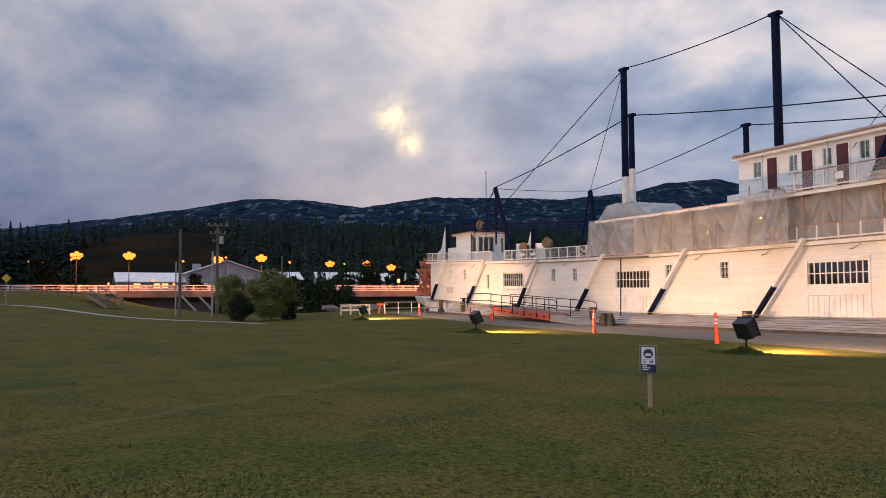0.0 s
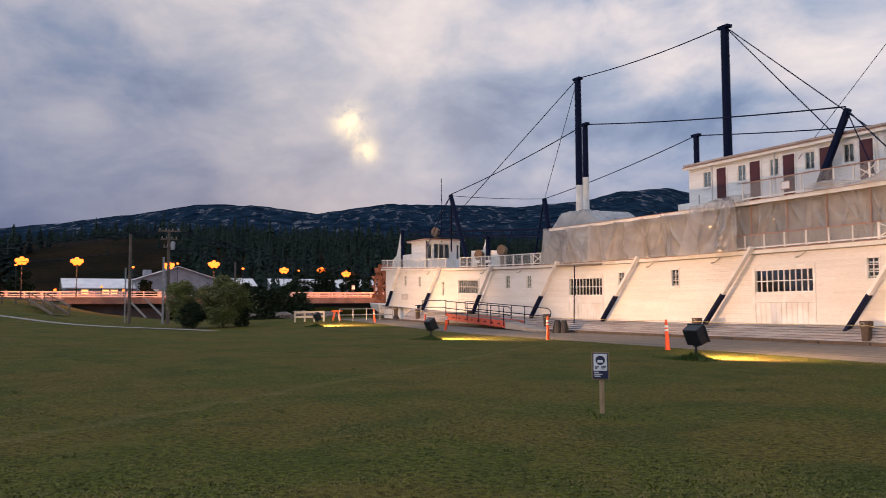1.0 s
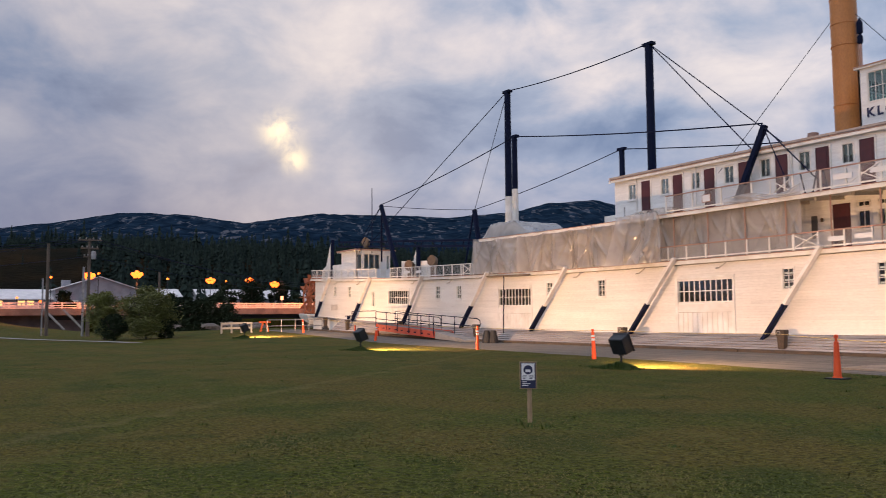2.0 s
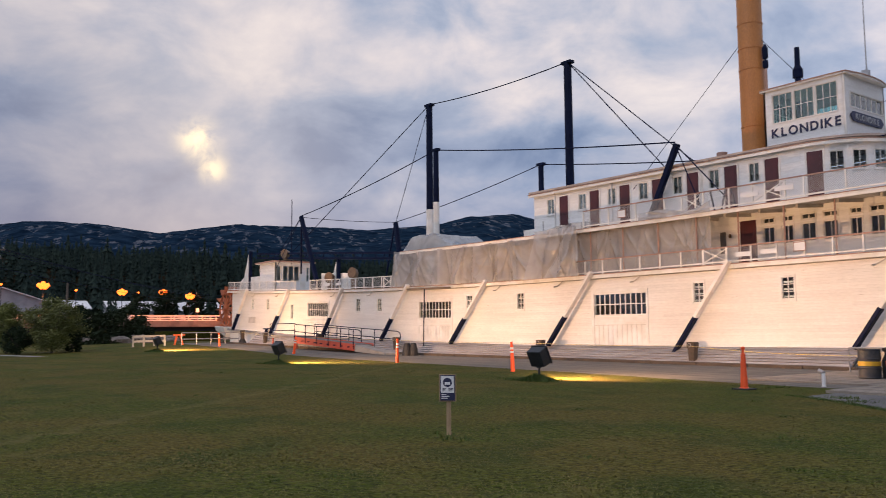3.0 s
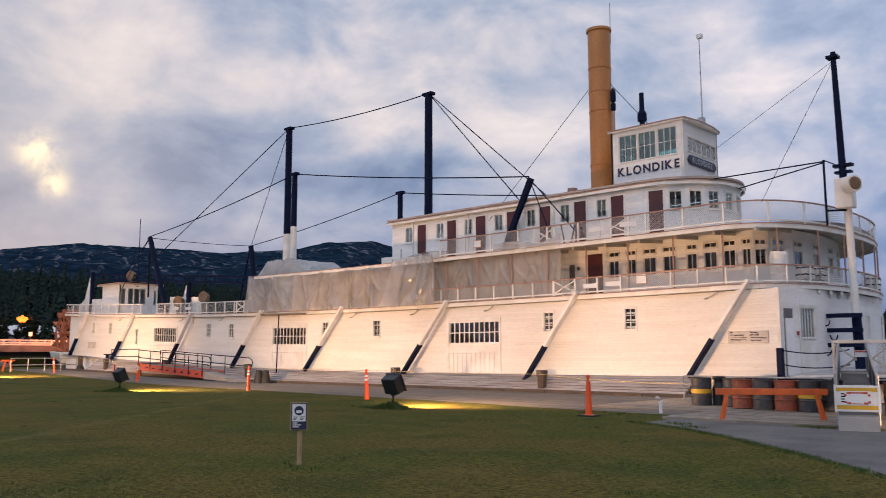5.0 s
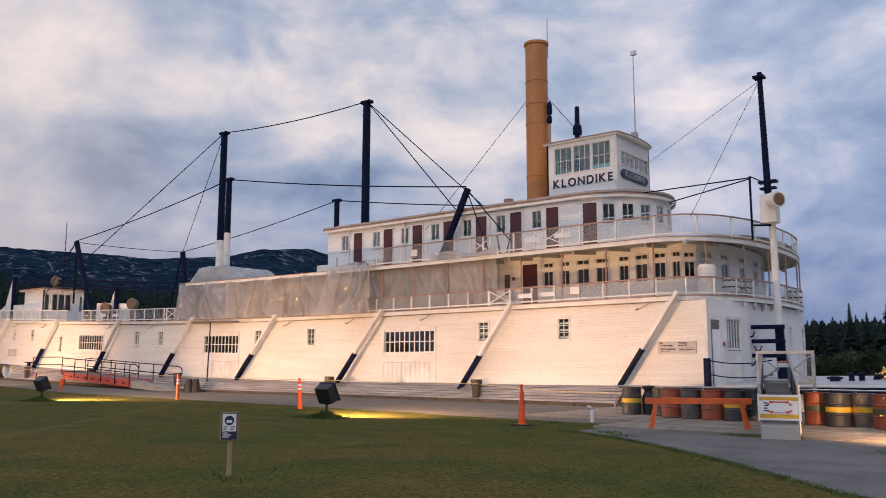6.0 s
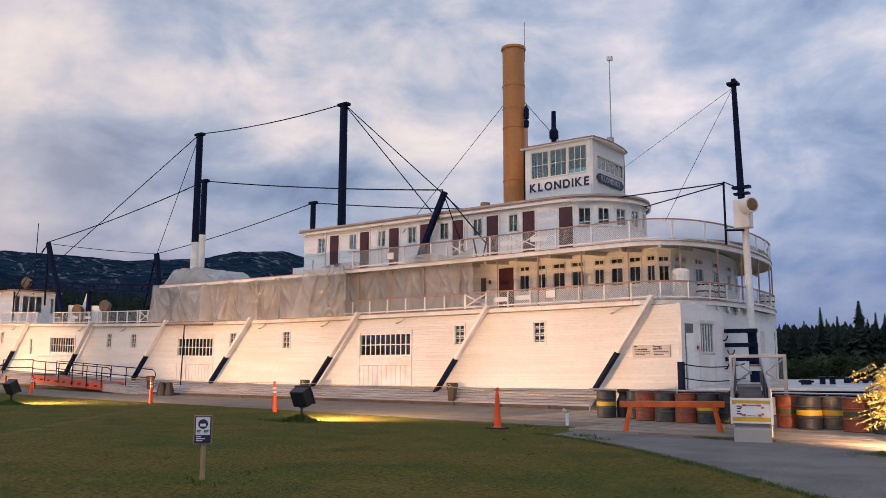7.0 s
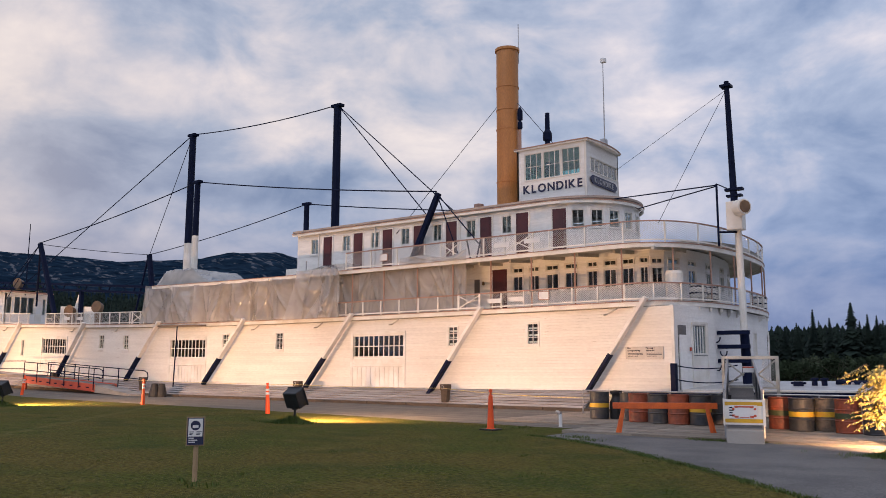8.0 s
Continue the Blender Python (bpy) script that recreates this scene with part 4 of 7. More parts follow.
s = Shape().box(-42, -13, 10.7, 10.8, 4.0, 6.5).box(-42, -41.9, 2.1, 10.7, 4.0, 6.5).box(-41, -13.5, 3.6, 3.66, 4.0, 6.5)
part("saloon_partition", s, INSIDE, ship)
# chest and kegs on the saloon foredeck
tank = part("water_tank", Shape().lathe((-11.7, 1.2, zs_top(-11.6)), [(0.3, 0), (0.34, 0.03), (0.34, 1.12), (0.31, 1.18), (0.31, 1.24), (0.0, 1.27)], 22), WHITE, ship, "upright white deck tank")
for hh in (0.35, 0.75):
    part("tank_hoop", Shape().lathe((-11.7, 1.2, zs_top(-11.6) + hh), [(0.341, 0), (0.35, 0.01), (0.35, 0.04), (0.341, 0.05)], 22), WHITE, tank)
for kx, ky in ((-11.15, 2.3), (-10.95, 3.15), (-10.75, 9.2)):
    z0 = zs_top(kx) + 0.04
    k_ob = part("keg", Shape().lathe((kx, ky, z0), [(0.27, 0), (0.33, 0.25), (0.34, 0.38), (0.33, 0.5), (0.27, 0.74)], 18), WHITE, ship, "white wooden keg with dark hoops", smooth=True)
    for hh, r in ((0.12, 0.305), (0.34, 0.345), (0.6, 0.315)):
        part("hoop", Shape().lathe((kx, ky, z0 + hh), [(r, 0), (r + 0.008, 0.01), (r + 0.008, 0.05), (r, 0.06)], 18), BLACK, k_ob)

# texas house with its row of cabin doors
PT = house(3.4, lambda u: 0.0)
TF, TT = 6.55, 9.22
t_win = [(-33.84, -33.28), (-31.38, -30.85), (-29.28, -28.76), (-27.19, -26.66), (-25.1, -24.57), (-23.04, -22.5), (-20.96, -20.44)]
t_door = [(-32.81, -32.2), (-30.52, -29.91), (-28.43, -27.81), (-26.32, -25.71), (-24.24, -23.63), (-22.17, -21.56), (-20.12, -19.51)]
TC, TR = -18.49, 3.0
hs = [(a, b, 8.03, 8.88) for a, b in t_win]
part("texas_house", wall(PT, -34.95, TC, TF, TT, hs, 0.1), WHITE_HOUSE, ship, "white clapboard officers' cabin row", uv=lambda x, y, z: (x, z))
for h in hs:
    window(PT, h, 2, 1, ship, trim=0.05, blind=0.6)


def cabin_door(P, a, b):
    """A closed panelled door with its pale casing and knob."""
    t = Shape()
    pring(t, P, (a - 0.1, b + 0.1, TF + 0.02, 9.0), (a - 0.03, b + 0.03, TF + 0.1, 8.93), -0.05, -0.001)
    do = part("cabin_door", t, WHITE, ship, "closed maroon cabin door in a white casing")
    t = Shape()
    pbox(t, P, a - 0.03, b + 0.03, -0.03, -0.001, TF + 0.1, 8.93)
    part("leaf", t, MAROON, do, "maroon door leaf")
    for lo, hi in ((6.95, 7.75), (7.9, 8.75)):
        t = Shape()
        pbox(t, P, a + 0.09, b - 0.09, -0.045, -0.031, lo, hi)
        part("panel", t, MAROON, do)
    t = Shape()
    pbox(t, P, b - 0.06, b - 0.03, -0.07, -0.032, 7.75, 7.82)
    part("knob", t, BRONZE, do)


for a, b in t_door:
    cabin_door(PT, a, b)
for a in (-33.2, -29.0, -23.4):
    part("drain_pipe", Shape().tube((a, 3.34, TF + 0.2), (a, 3.34, TT), 0.035), WHITE, ship)
# half-round front with a ring of windows
T_FRONT = [(TC + TR * math.sin(radians(q)), YC - TR * math.cos(radians(q))) for q in (0, 19.5, 36.5, 53.5, 70.5, 90, 109.5, 126.5, 143.5, 160.5, 180)]
for k, (p, q) in enumerate(zip(T_FRONT, T_FRONT[1:])):
    P, length = facet(p, q)

    def PF(a, d, z, P=P):
        x, y, zz = P(a, d, z)
        return (x, y, zz - 0.1)

    mid = length / 2
    holes = [(mid - 0.27, mid + 0.27, 8.07, 8.86)] if 0 < k < 9 else []
    part("texas_bow_wall", wall(PF, 0, length, TF, TT, holes, 0.08), WHITE_HOUSE, ship, uv=lambda x, y, z: (y, z))
    for h in holes:
        window(PF, h, 2, 1, ship, trim=0.04)
    if k == 0:
        cabin_door(PF, 0.3, 0.9)
part("texas_back", Shape().box(-34.95, TC, 9.3, 9.4, TF, TT).box(-34.95, -34.85, 3.5, 9.3, TF, TT).box(-34.8, TC, 5.2, 5.25, TF, TT), WHITE_HOUSE, ship, uv=lambda x, y, z: (y + x, z))
roof_pts = [(u, 3.2) for u in graded([(-35.2, TC, 2)])] + [(TC + 3.2 * math.sin(radians(q)), YC - 3.2 * math.cos(radians(q))) for q in range(10, 91, 10)]
part("texas_roof", slab(roof_pts, lambda u: TT + 0.1, 0.1, 0.18), ROOF, ship, "low arched canvas roof")
part("texas_fascia", edge_band(roof_pts, lambda u: TT - 0.08, 0.03, 0.13, 0.06), WHITE, ship)
part("texas_roof_trim", edge_band(roof_pts, lambda u: TT + 0.055, 0.06, 0.035, 0.1), TRIMRED, ship)
s = Shape().box(-36.1, -35.0, 3.6, 5.4, zh(-36) + 0.2, 7.35)
part("aft_skylight", s, WHITE, ship, "low white box at the cabin's end", bevel=0.02)

# pilothouse
PX0, PX1, PY0, PY1, PZ0, PZ1 = -20.8, -17.05, 4.6, 8.2, 9.2, 12.3


def PP(a, d, z):
    return (a, PY0 + d, z)


h1 = [(-20.36, -19.41, 10.77, 12.08), (-19.32, -18.41, 10.77, 12.08), (-18.31, -17.36, 10.77, 12.08)]
pil = part("pilothouse", wall(PP, PX0, PX1, PZ0, PZ1, h1, 0.09), WHITE_HOUSE, ship, "white clapboard pilothouse with teal-tinted windows", uv=lambda x, y, z: (x, z))
for h in h1:
    window(PP, h, 3, 2, pil, glass=PILOTGLASS, trim=0.04, bar=0.025, sill=False)


def PFR(a, d, z):
    return (PX1 - d, PY0 + a, z)


def PAF(a, d, z):
    return (PX0 + d, PY1 - a, z)


def PFAR(a, d, z):
    return (PX1 - a, PY1 - d, z)


h2 = [(0.48, 3.4, 10.95, 11.6)]
part("pilothouse_front", wall(PFR, 0, 3.6, PZ0, PZ1, h2, 0.09), WHITE_HOUSE, pil, uv=lambda x, y, z: (y, z))
window(PFR, h2[0], 6, 1, pil, glass=PILOTGLASS, trim=0.04, bar=0.05, sill=False)
h3 = [(0.4, 3.2, 10.9, 11.98)]
part("pilothouse_aft", wall(PAF, 0, 3.6, PZ0, PZ1, h3, 0.09), WHITE_HOUSE, pil, uv=lambda x, y, z: (y, z))
window(PAF, h3[0], 5, 2, pil, glass=PILOTGLASS, trim=0.04, bar=0.04, sill=False)
h4 = [(0.4, 1.8, 10.9, 11.98), (1.95, 3.35, 10.9, 11.98)]
part("pilothouse_far", wall(PFAR, 0, 3.75, PZ0, PZ1, h4, 0.09), WHITE_HOUSE, pil, uv=lambda x, y, z: (x, z))
for h in h4:
    window(PFAR, h, 4, 2, pil, glass=PILOTGLASS, trim=0.04, bar=0.03, sill=False)
part("pilothouse_floor", Shape().box(PX0 + 0.1, PX1 - 0.1, PY0 + 0.1, PY1 - 0.1, 10.1, 10.2), INSIDE, pil)
prow = [(PX0 - 0.12, PY0 - 0.12), (PX1 - 0.5, PY0 - 0.12), (PX1 + 0.12, PY0 - 0.08), (PX1 + 0.3, PY0 + 0.9), (PX1 + 0.34, YC)]
s = slab(prow, lambda u: PZ1 + 0.1, 0.1, 0.0)
part("pilothouse_roof", s, WHITE, pil, "flat white roof with red-brown edge")
part("pilothouse_roof_trim", edge_band(prow, lambda u: PZ1 + 0.07, 0.03, 0.05, 0.08), TRIMRED, pil)
part("corner_trim", Shape().box(PX1 - 0.06, PX1 + 0.03, PY0 - 0.03, PY0 + 0.06, PZ0, PZ1), WHITE, pil)


def lettering(text, size, m, material, parent, name="name_letters"):
    """Raised letters, each one a mesh, spaced along a board."""
    x = 0.0
    for ch in text:
        cu = bpy.data.curves.new("letter", "FONT")
        cu.body, cu.size, cu.extrude, cu.offset = ch, size, 0.012, 0.026 * size
        tmp = new("letter", cu)
        me = bpy.data.meshes.new_from_object(tmp.evaluated_get(bpy.context.evaluated_depsgraph_get()))
        bpy.data.objects.remove(tmp)
        xs = [v.co.x for v in me.vertices]
        wdt = max(xs) - min(xs)
        me.transform(m @ Matrix.Translation((x - min(xs), 0, 0)))
        me.materials.clear()
        me.materials.append(material)
        part("letter", me, material, parent)
        x += wdt + 0.17 * size
    return x


lettering("KLONDIKE", 0.56, Matrix.Translation((-20.45, PY0 - 0.02, 10.12)) @ Euler((radians(90), 0, 0)).to_matrix().to_4x4(), NAVY, pil)
nb = Shape()
ends = [(5.0, 10.44), (5.1, 10.36), (5.16, 10.3), (7.64, 10.3), (7.7, 10.36), (7.8, 10.44), (7.86, 10.53), (7.8, 10.62), (7.7, 10.68), (7.64, 10.74), (5.16, 10.74), (5.1, 10.68), (5.0, 10.62), (4.94, 10.53)]
nb.add([(PX1 + o, y, z) for o in (0.03, 0.09) for y, z in ends], [tuple(range(14))[::-1], tuple(range(14, 28))] + [(i, (i + 1) % 14, 14 + (i + 1) % 14, 14 + i) for i in range(14)])
nbo = part("name_board", nb, NAVY, pil, "dark shaped name board with grey letters", bevel=0.015)
lettering("KLONDIKE", 0.36, Matrix.Translation((PX1 + 0.1, 5.3, 10.4)) @ Euler((radians(90), 0, radians(90))).to_matrix().to_4x4(), STEEL, nbo)
part("roof_floodlight", Shape().box(-16.95, -16.7, 6.0, 6.3, 12.42, 12.66), STEEL, pil, "small roof lamp")
part("camera_pole", Shape().tube((-16.9, YC, 12.3), (-16.9, YC, 16.7), 0.035, 0.02), STEEL, ship, "thin grey mast with a small head")
part("pole_head", Shape().box(-17.0, -16.75, 6.3, 6.5, 16.65, 16.85), SIGNWHITE, ship)

# funnel and pipes
fun = part("funnel", Shape().lathe((-22.45, YC, 9.2), [(0.59, 0), (0.59, 9.25), (0.66, 9.27), (0.66, 9.4), (0.56, 9.4), (0.54, 8.6)], 28), OCHRE, ship, "tall ochre funnel with riveted seams", smooth=False)
for hh in (2.05, 4.9, 5.95, 7.2):
    part("funnel_band", Shape().lathe((-22.45, YC, 9.2 + hh), [(0.59, 0), (0.615, 0.01), (0.615, 0.06), (0.59, 0.07)], 28), OCHRE, fun)
part("funnel_rod", Shape().tube((-22.05, 6.9, 17.9), (-22.05, 6.9, 20.15), 0.022), STEEL, fun, "thin lightning rod")
part("black_pipe", Shape().lathe((-20.62, 7.4, 9.3), [(0.14, 0), (0.14, 4.2), (0.24, 4.22), (0.24, 4.6), (0.13, 4.8), (0.12, 5.7), (0.0, 5.72)], 14), BLACK, ship, "black galley stovepipe")
rp = part("steam_pipe", Shape().tube((-21.66, 6.35, 9.2), (-21.66, 6.35, 14.3), 0.07), TRIMRED, ship, "rusty steam whistle pipe")
part("whistle", Shape().lathe((-21.66, 6.35, 14.0), [(0.05, 0), (0.13, 0.1), (0.13, 0.4), (0.05, 0.5), (0.14, 0.55), (0.14, 1.05), (0.04, 1.25)], 12), BLACK, rp)
part("roof_vent", Shape().lathe((-23.1, 4.6, 9.25), [(0.17, 0), (0.17, 0.42), (0.25, 0.42), (0.25, 0.66), (0.1, 0.7)], 14), TRIMRED, ship, "squat roof vent")

# hog posts, spars and their cables
for nm, u, y, z0, zw, z1, r in (("hog_mast", -49.3, YC, 4.3, 10.4, 18.3, 0.26), ("hog_mast", -34.9, YC, 9.2, 9.2, 17.8, 0.26), ("hog_post", -43.97, 3.0, 4.3, 10.0, 13.5, 0.2), ("hog_post", -40.9, 9.8, 4.3, 6.5, 12.8, 0.2)):
    mo = part(nm, Shape().tube((u, y, zw), (u, y, z1), r, r * 0.92, 12), BLACK, ship, "tall black timber mast on a white foot" if zw > z0 else "tall black timber mast")
    if zw > z0:
        part("foot", Shape().tube((u, y, z0), (u, y, zw), r * 1.1, r * 1.05, 12), WHITE, mo, "white painted foot")
    part("cap", Shape().box(u - r - 0.14, u + r + 0.14, y - r * 0.8, y + r * 0.8, z1 - 0.05, z1 + 0.14), BLACK, mo, bevel=0.03)


def spar(p, q, w):
    return part("spar", Shape().bar(p, q, w), BLACK, ship, "slanted black timber spar", bevel=0.04)


spar((-26.35, 3.0, 6.7), (-24.48, 3.0, 10.4), 0.27)
spar((-23.6, 9.8, 6.7), (-22.2, 9.8, 10.3), 0.27)
spar((-57.3, 1.5, 4.6), (-60.4, 1.5, 10.75), 0.3)
spar((-62.4, 2.6, 6.2), (-60.5, 1.6, 10.7), 0.14)
spar((-59.4, 11.0, 5.0), (-60.7, 11.0, 11.0), 0.34)
spar((-62.6, 11.0, 5.0), (-60.8, 11.0, 10.95), 0.14)


def cable(p, q, r=0.028, sag=0.0):
    p, q = Vector(p), Vector(q)
    pts = [p.lerp(q, i / 8) - Vector((0, 0, sag * 4 * (i / 8) * (1 - i / 8))) for i in range(9)]
    return part("cable", Shape().line(pts, r * 0.8, 5), BLACK, ship)


C_TOP, D_TOP, A_TOP, B_TOP = (-43.97, 3.0, 13.55), (-40.9, 9.8, 12.85), (-49.3, YC, 18.4), (-34.9, YC, 17.9)
cable(A_TOP, B_TOP, 0.045, 0.25)
cable(C_TOP, (-24.6, 3.0, 10.5), 0.045, 0.15)
cable(D_TOP, (-22.2, 9.8, 10.3), 0.045, 0.15)
cable(C_TOP, (-60.4, 1.5, 10.8), 0.045, 0.2)
cable(D_TOP, (-60.7, 11.0, 11.0), 0.04, 0.2)
cable(A_TOP, (-65.0, 3.0, 8.2), 0.04)
cable(A_TOP, (-60.7, 11.0, 10.9), 0.032)
cable((-60.4, 1.5, 10.7), (-60.7, 11.0, 11.0), 0.03, 0.1)
cable(B_TOP, (-26.7, 5.6, 9.4), 0.04)
cable(B_TOP, (-25.6, 7.6, 9.4), 0.04)
cable((-24.6, 3.0, 10.4), (-20.3, 1.0, 6.8), 0.04)
cable((-24.6, 3.0, 10.4), (-22.6, 2.2, 6.8), 0.035)
cable((-60.4, 1.5, 10.7), (-68.5, 1.6, 5.4), 0.035)
cable((-60.4, 1.5, 10.7), (-66.8, 1.6, 5.3), 0.035)
cable((-23.05, YC, 15.6), (-27.5, 3.3, 8.6), 0.02)
cable((-21.9, YC, 15.6), (-20.0, 8.4, 12.6), 0.02)
for a, b in ((-21.6, -20.6), (-20.3, -19.6)):
    part("stay_frame", Shape().bar((a, 0.2, zh_top(a)), (a + 0.25, 0.2, zh_top(a) + 0.95), 0.05).bar((b, 0.2, zh_top(b)), (b - 0.2, 0.2, zh_top(b) + 0.9), 0.05), BLACK, ship)

# jackstaff and derrick post at the bow
JX, JY = -9.78, 3.45
jk = part("jackstaff", Shape().tube((JX, JY, 3.0), (JX - 0.05, JY, 7.0), 0.145, 0.135, 14), WHITE, ship, "white mast foot with a black topmast", smooth=False)
part("tarred_foot", Shape().tube((JX + 0.05, JY, zd(JX) + 0.05), (JX, JY, 3.1), 0.19, 0.17, 14), BLACK, jk)
part("topmast", Shape().tube((JX - 0.12, JY - 0.1, 8.2), (JX - 0.22, JY - 0.1, 13.35), 0.14, 0.10, 12), BLACK, jk)
part("mast_iron", Shape().box(JX - 0.45, JX - 0.02, JY - 0.3, JY + 0.1, 13.1, 13.2), BLACK, jk)
part("mast_iron", Shape().box(JX - 0.4, JX + 0.2, JY - 0.25, JY + 0.05, 8.5, 8.58), BLACK, jk)
part("mast_iron", Shape().box(JX - 0.45, JX + 0.25, JY - 0.25, JY + 0.05, 8.75, 8.85), BLACK, jk)
part("searchlight_box", Shape().box(JX - 0.34, JX + 0.28, JY - 0.55, JY - 0.02, 7.1, 8.25), WHITE, jk, "white electric box on the mast", bevel=0.03)
part("upper_foot", Shape().tube((JX - 0.05, JY, 7.0), (JX - 0.12, JY, 8.3), 0.135, 0.13, 12), WHITE, jk)
sl = part("searchlight", Shape().tube((JX + 0.16, JY - 0.6, 7.92), (JX + 0.5, JY - 0.85, 7.92), 0.33, 0.31, 20), WHITE, jk, "round searchlight with a brown cover", bevel=0.02)
part("lens_cover", Shape().tube((JX + 0.5, JY - 0.85, 7.92), (JX + 0.53, JY - 0.87, 7.92), 0.25, 0.23, 20), BRONZE, sl)
for k, zz in enumerate((3.05, 2.5, 1.95)):
    part("pin_rail", Shape().bar((JX - 1.35, JY - 0.45, zz), (JX + 0.3, JY - 0.32, zz), 0.16), BLACK, jk, "black belaying rail", bevel=0.02)
    pts = [(JX - 0.9 + 0.13 * math.cos(a) + 0.25 * (k % 2), JY - 0.6, zz - 0.18 + 0.2 * math.sin(a)) for a in [math.pi + i * math.pi / 8 for i in range(9)]]
    part("rope_coil", Shape().line(pts, 0.025), BLACK, jk)
st = part("stay_bracket", Shape().tube((-10.35, 2.6, zh(-11) + 0.1), (-10.35, 2.6, 8.95), 0.045).tube((-10.35, 2.6, 7.0), (-9.85, 3.3, 7.05), 0.04), BLACK, ship, "thin black stay post")
cable((-10.35, 2.6, 8.9), (-16.1, 5.0, 9.4), 0.035)
cable((-10.35, 2.6, 8.86), (-15.3, 6.4, 9.1), 0.035)
cable((-10.35, 2.6, 8.95), (-10.2, 3.4, 8.9), 0.03)
cable((JX - 0.25, JY - 0.1, 13.0), (-17.1, 8.2, 11.6), 0.012)
cable((JX - 0.25, JY - 0.1, 13.0), (-11.9, 0.3, 7.2), 0.012)
part("bitt", Shape().box(-7.72, -7.4, 2.0, 2.25, zd(-7) + 0.1, zd(-7) + 0.34).box(-7.82, -7.3, 2.05, 2.2, zd(-7) + 0.24, zd(-7) + 0.32), BLACK, ship, "black mooring bitt", bevel=0.03)
ck = Shape()
for x in (-7.05, -6.72):
    ck.lathe((x, 2.3, zd(-7) + 0.1), [(0.13, 0), (0.1, 0.12), (0.1, 0.26), (0.14, 0.3), (0.14, 0.36), (0.0, 0.38)], 12)
ck.box(-7.35, -6.4, 2.2, 2.4, zd(-7) + 0.1, zd(-7) + 0.17)
part("double_bollard", ck, BLACK, ship, "black iron double bollard on the foredeck")
part("gang_plank", Shape().line([(-6.45, 3.0, zd(-6) + 0.34), (-6.2, 3.0, zd(-6) + 0.26), (-5.6, 3.0, zd(-6) + 0.24), (-4.6, 3.0, zd(-5) + 0.26), (-3.6, 3.0, zd(-4) + 0.34), (-3.2, 3.0, zd(-4) + 0.44)], 0.13, 8), BLACK, ship, "black curved timber on the foredeck")
for x in (-5.9, -5.6):
    part("timber_ring", Shape().tube((x, 2.86, zd(-6) + 0.25), (x, 2.84, zd(-6) + 0.25), 0.06, n=12), STEEL, ship)

# braces down the side
for i, (ut, ub) in enumerate(((-12.5, -14.9), (-20.0, -22.8), (-27.6, -30.55), (-35.5, -38.65), (-43.15, -46.15), (-51.3, -54.1), (-59.6, -62.7), (-67.5, -70.3))):
    ut, ub = ut * 0.99, ub * 0.9887
    top, bot = Vector((ut, -0.3, zs(ut) + 0.1)), Vector((ub, -0.34, zd(ub) - (0.02 if i != 1 else 0.3)))
    cut = top.lerp(bot, 0.58)
    b_ob = part("brace", Shape().bar(top + (top - bot).normalized() * 0.18, cut, 0.14, 0.28, (0, -1, 0)), WHITE, ship, "slanting white timber brace with a black foot", bevel=0.02)
    part("brace_foot", Shape().bar(cut, bot, 0.15, 0.27, (0, -1, 0)), BLACK, b_ob, "black tarred brace foot", bevel=0.02)
part("plaque", Shape().box(-13.25, -11.75, -0.05, -0.004, 2.0, 2.46), mat("grey_plaque", (0.52, 0.49, 0.47), None, 2, 0.4, speck=0.05), ship, "grey two-column notice plaque")
for col in (-13.15, -12.4):
    for k in range(3):
        part("text_bar", Shape().box(col, col + (0.6 if k < 2 else 0.4), -0.058, -0.051, 2.2 - k * 0.055, 2.22 - k * 0.055), BLACK, ship)
for words, px_, pz_ in (("No", -13.16, 2.38), ("trespassing", -13.16, 2.285), ("Passage", -12.42, 2.38), ("interdit", -12.42, 2.285)):
    lettering(words, 0.085, Matrix.Translation((px_, -0.056, pz_)) @ Euler((radians(90), 0, 0)).to_matrix().to_4x4(), BLACK, ship, "plaque_heading")
part("plaque", Shape().box(-66.9, -65.6, -0.04, -0.004, 2.15, 2.65), mat("cream_plaque", (0.6, 0.55, 0.5), None, 2, 0.5, speck=0.05), ship, "small faded notice plaque")
for u in (-66, -61.5, -52.5, -47.5, -34.5, -29.8, -24.9, -14.0):
    part("deck_bracket", Shape().bar((u, -0.02, zs(u) - 0.32), (u + 0.5, -0.15, zs(u) - 0.12), 0.04).bar((u, -0.02, zs(u) - 0.32), (u - 0.05, -0.2, zs(u) - 0.36), 0.06), CREAM, ship)
part("boom", Shape().bar((-42.6, -0.35, zs(-42) - 0.02), (-38.2, -0.35, zs(-38) - 0.05), 0.09), TIMBER, ship, "weathered boom slung under the deck edge")
part("boom_post", Shape().tube((-40.7, -0.5, ground_z(-40, -1)), (-40.7, -0.4, zs(-40) - 0.05), 0.035), BLACK, ship)
cleat = Shape().box(-63.4, -62.6, -0.35, -0.1, zd(-63) + 0.25, zd(-63) + 0.33).box(-63.15, -62.85, -0.3, -0.15, zd(-63) + 0.02, zd(-63) + 0.3)
part("cleat", cleat, BLACK, ship, bevel=0.02)

# ---------------------------------------------------------------- aft deck
def AC(a, d, z):
    return (a, 1.5 + d, z)


def AF(a, d, z):
    return (-65.0 - d, 1.5 + a, z)


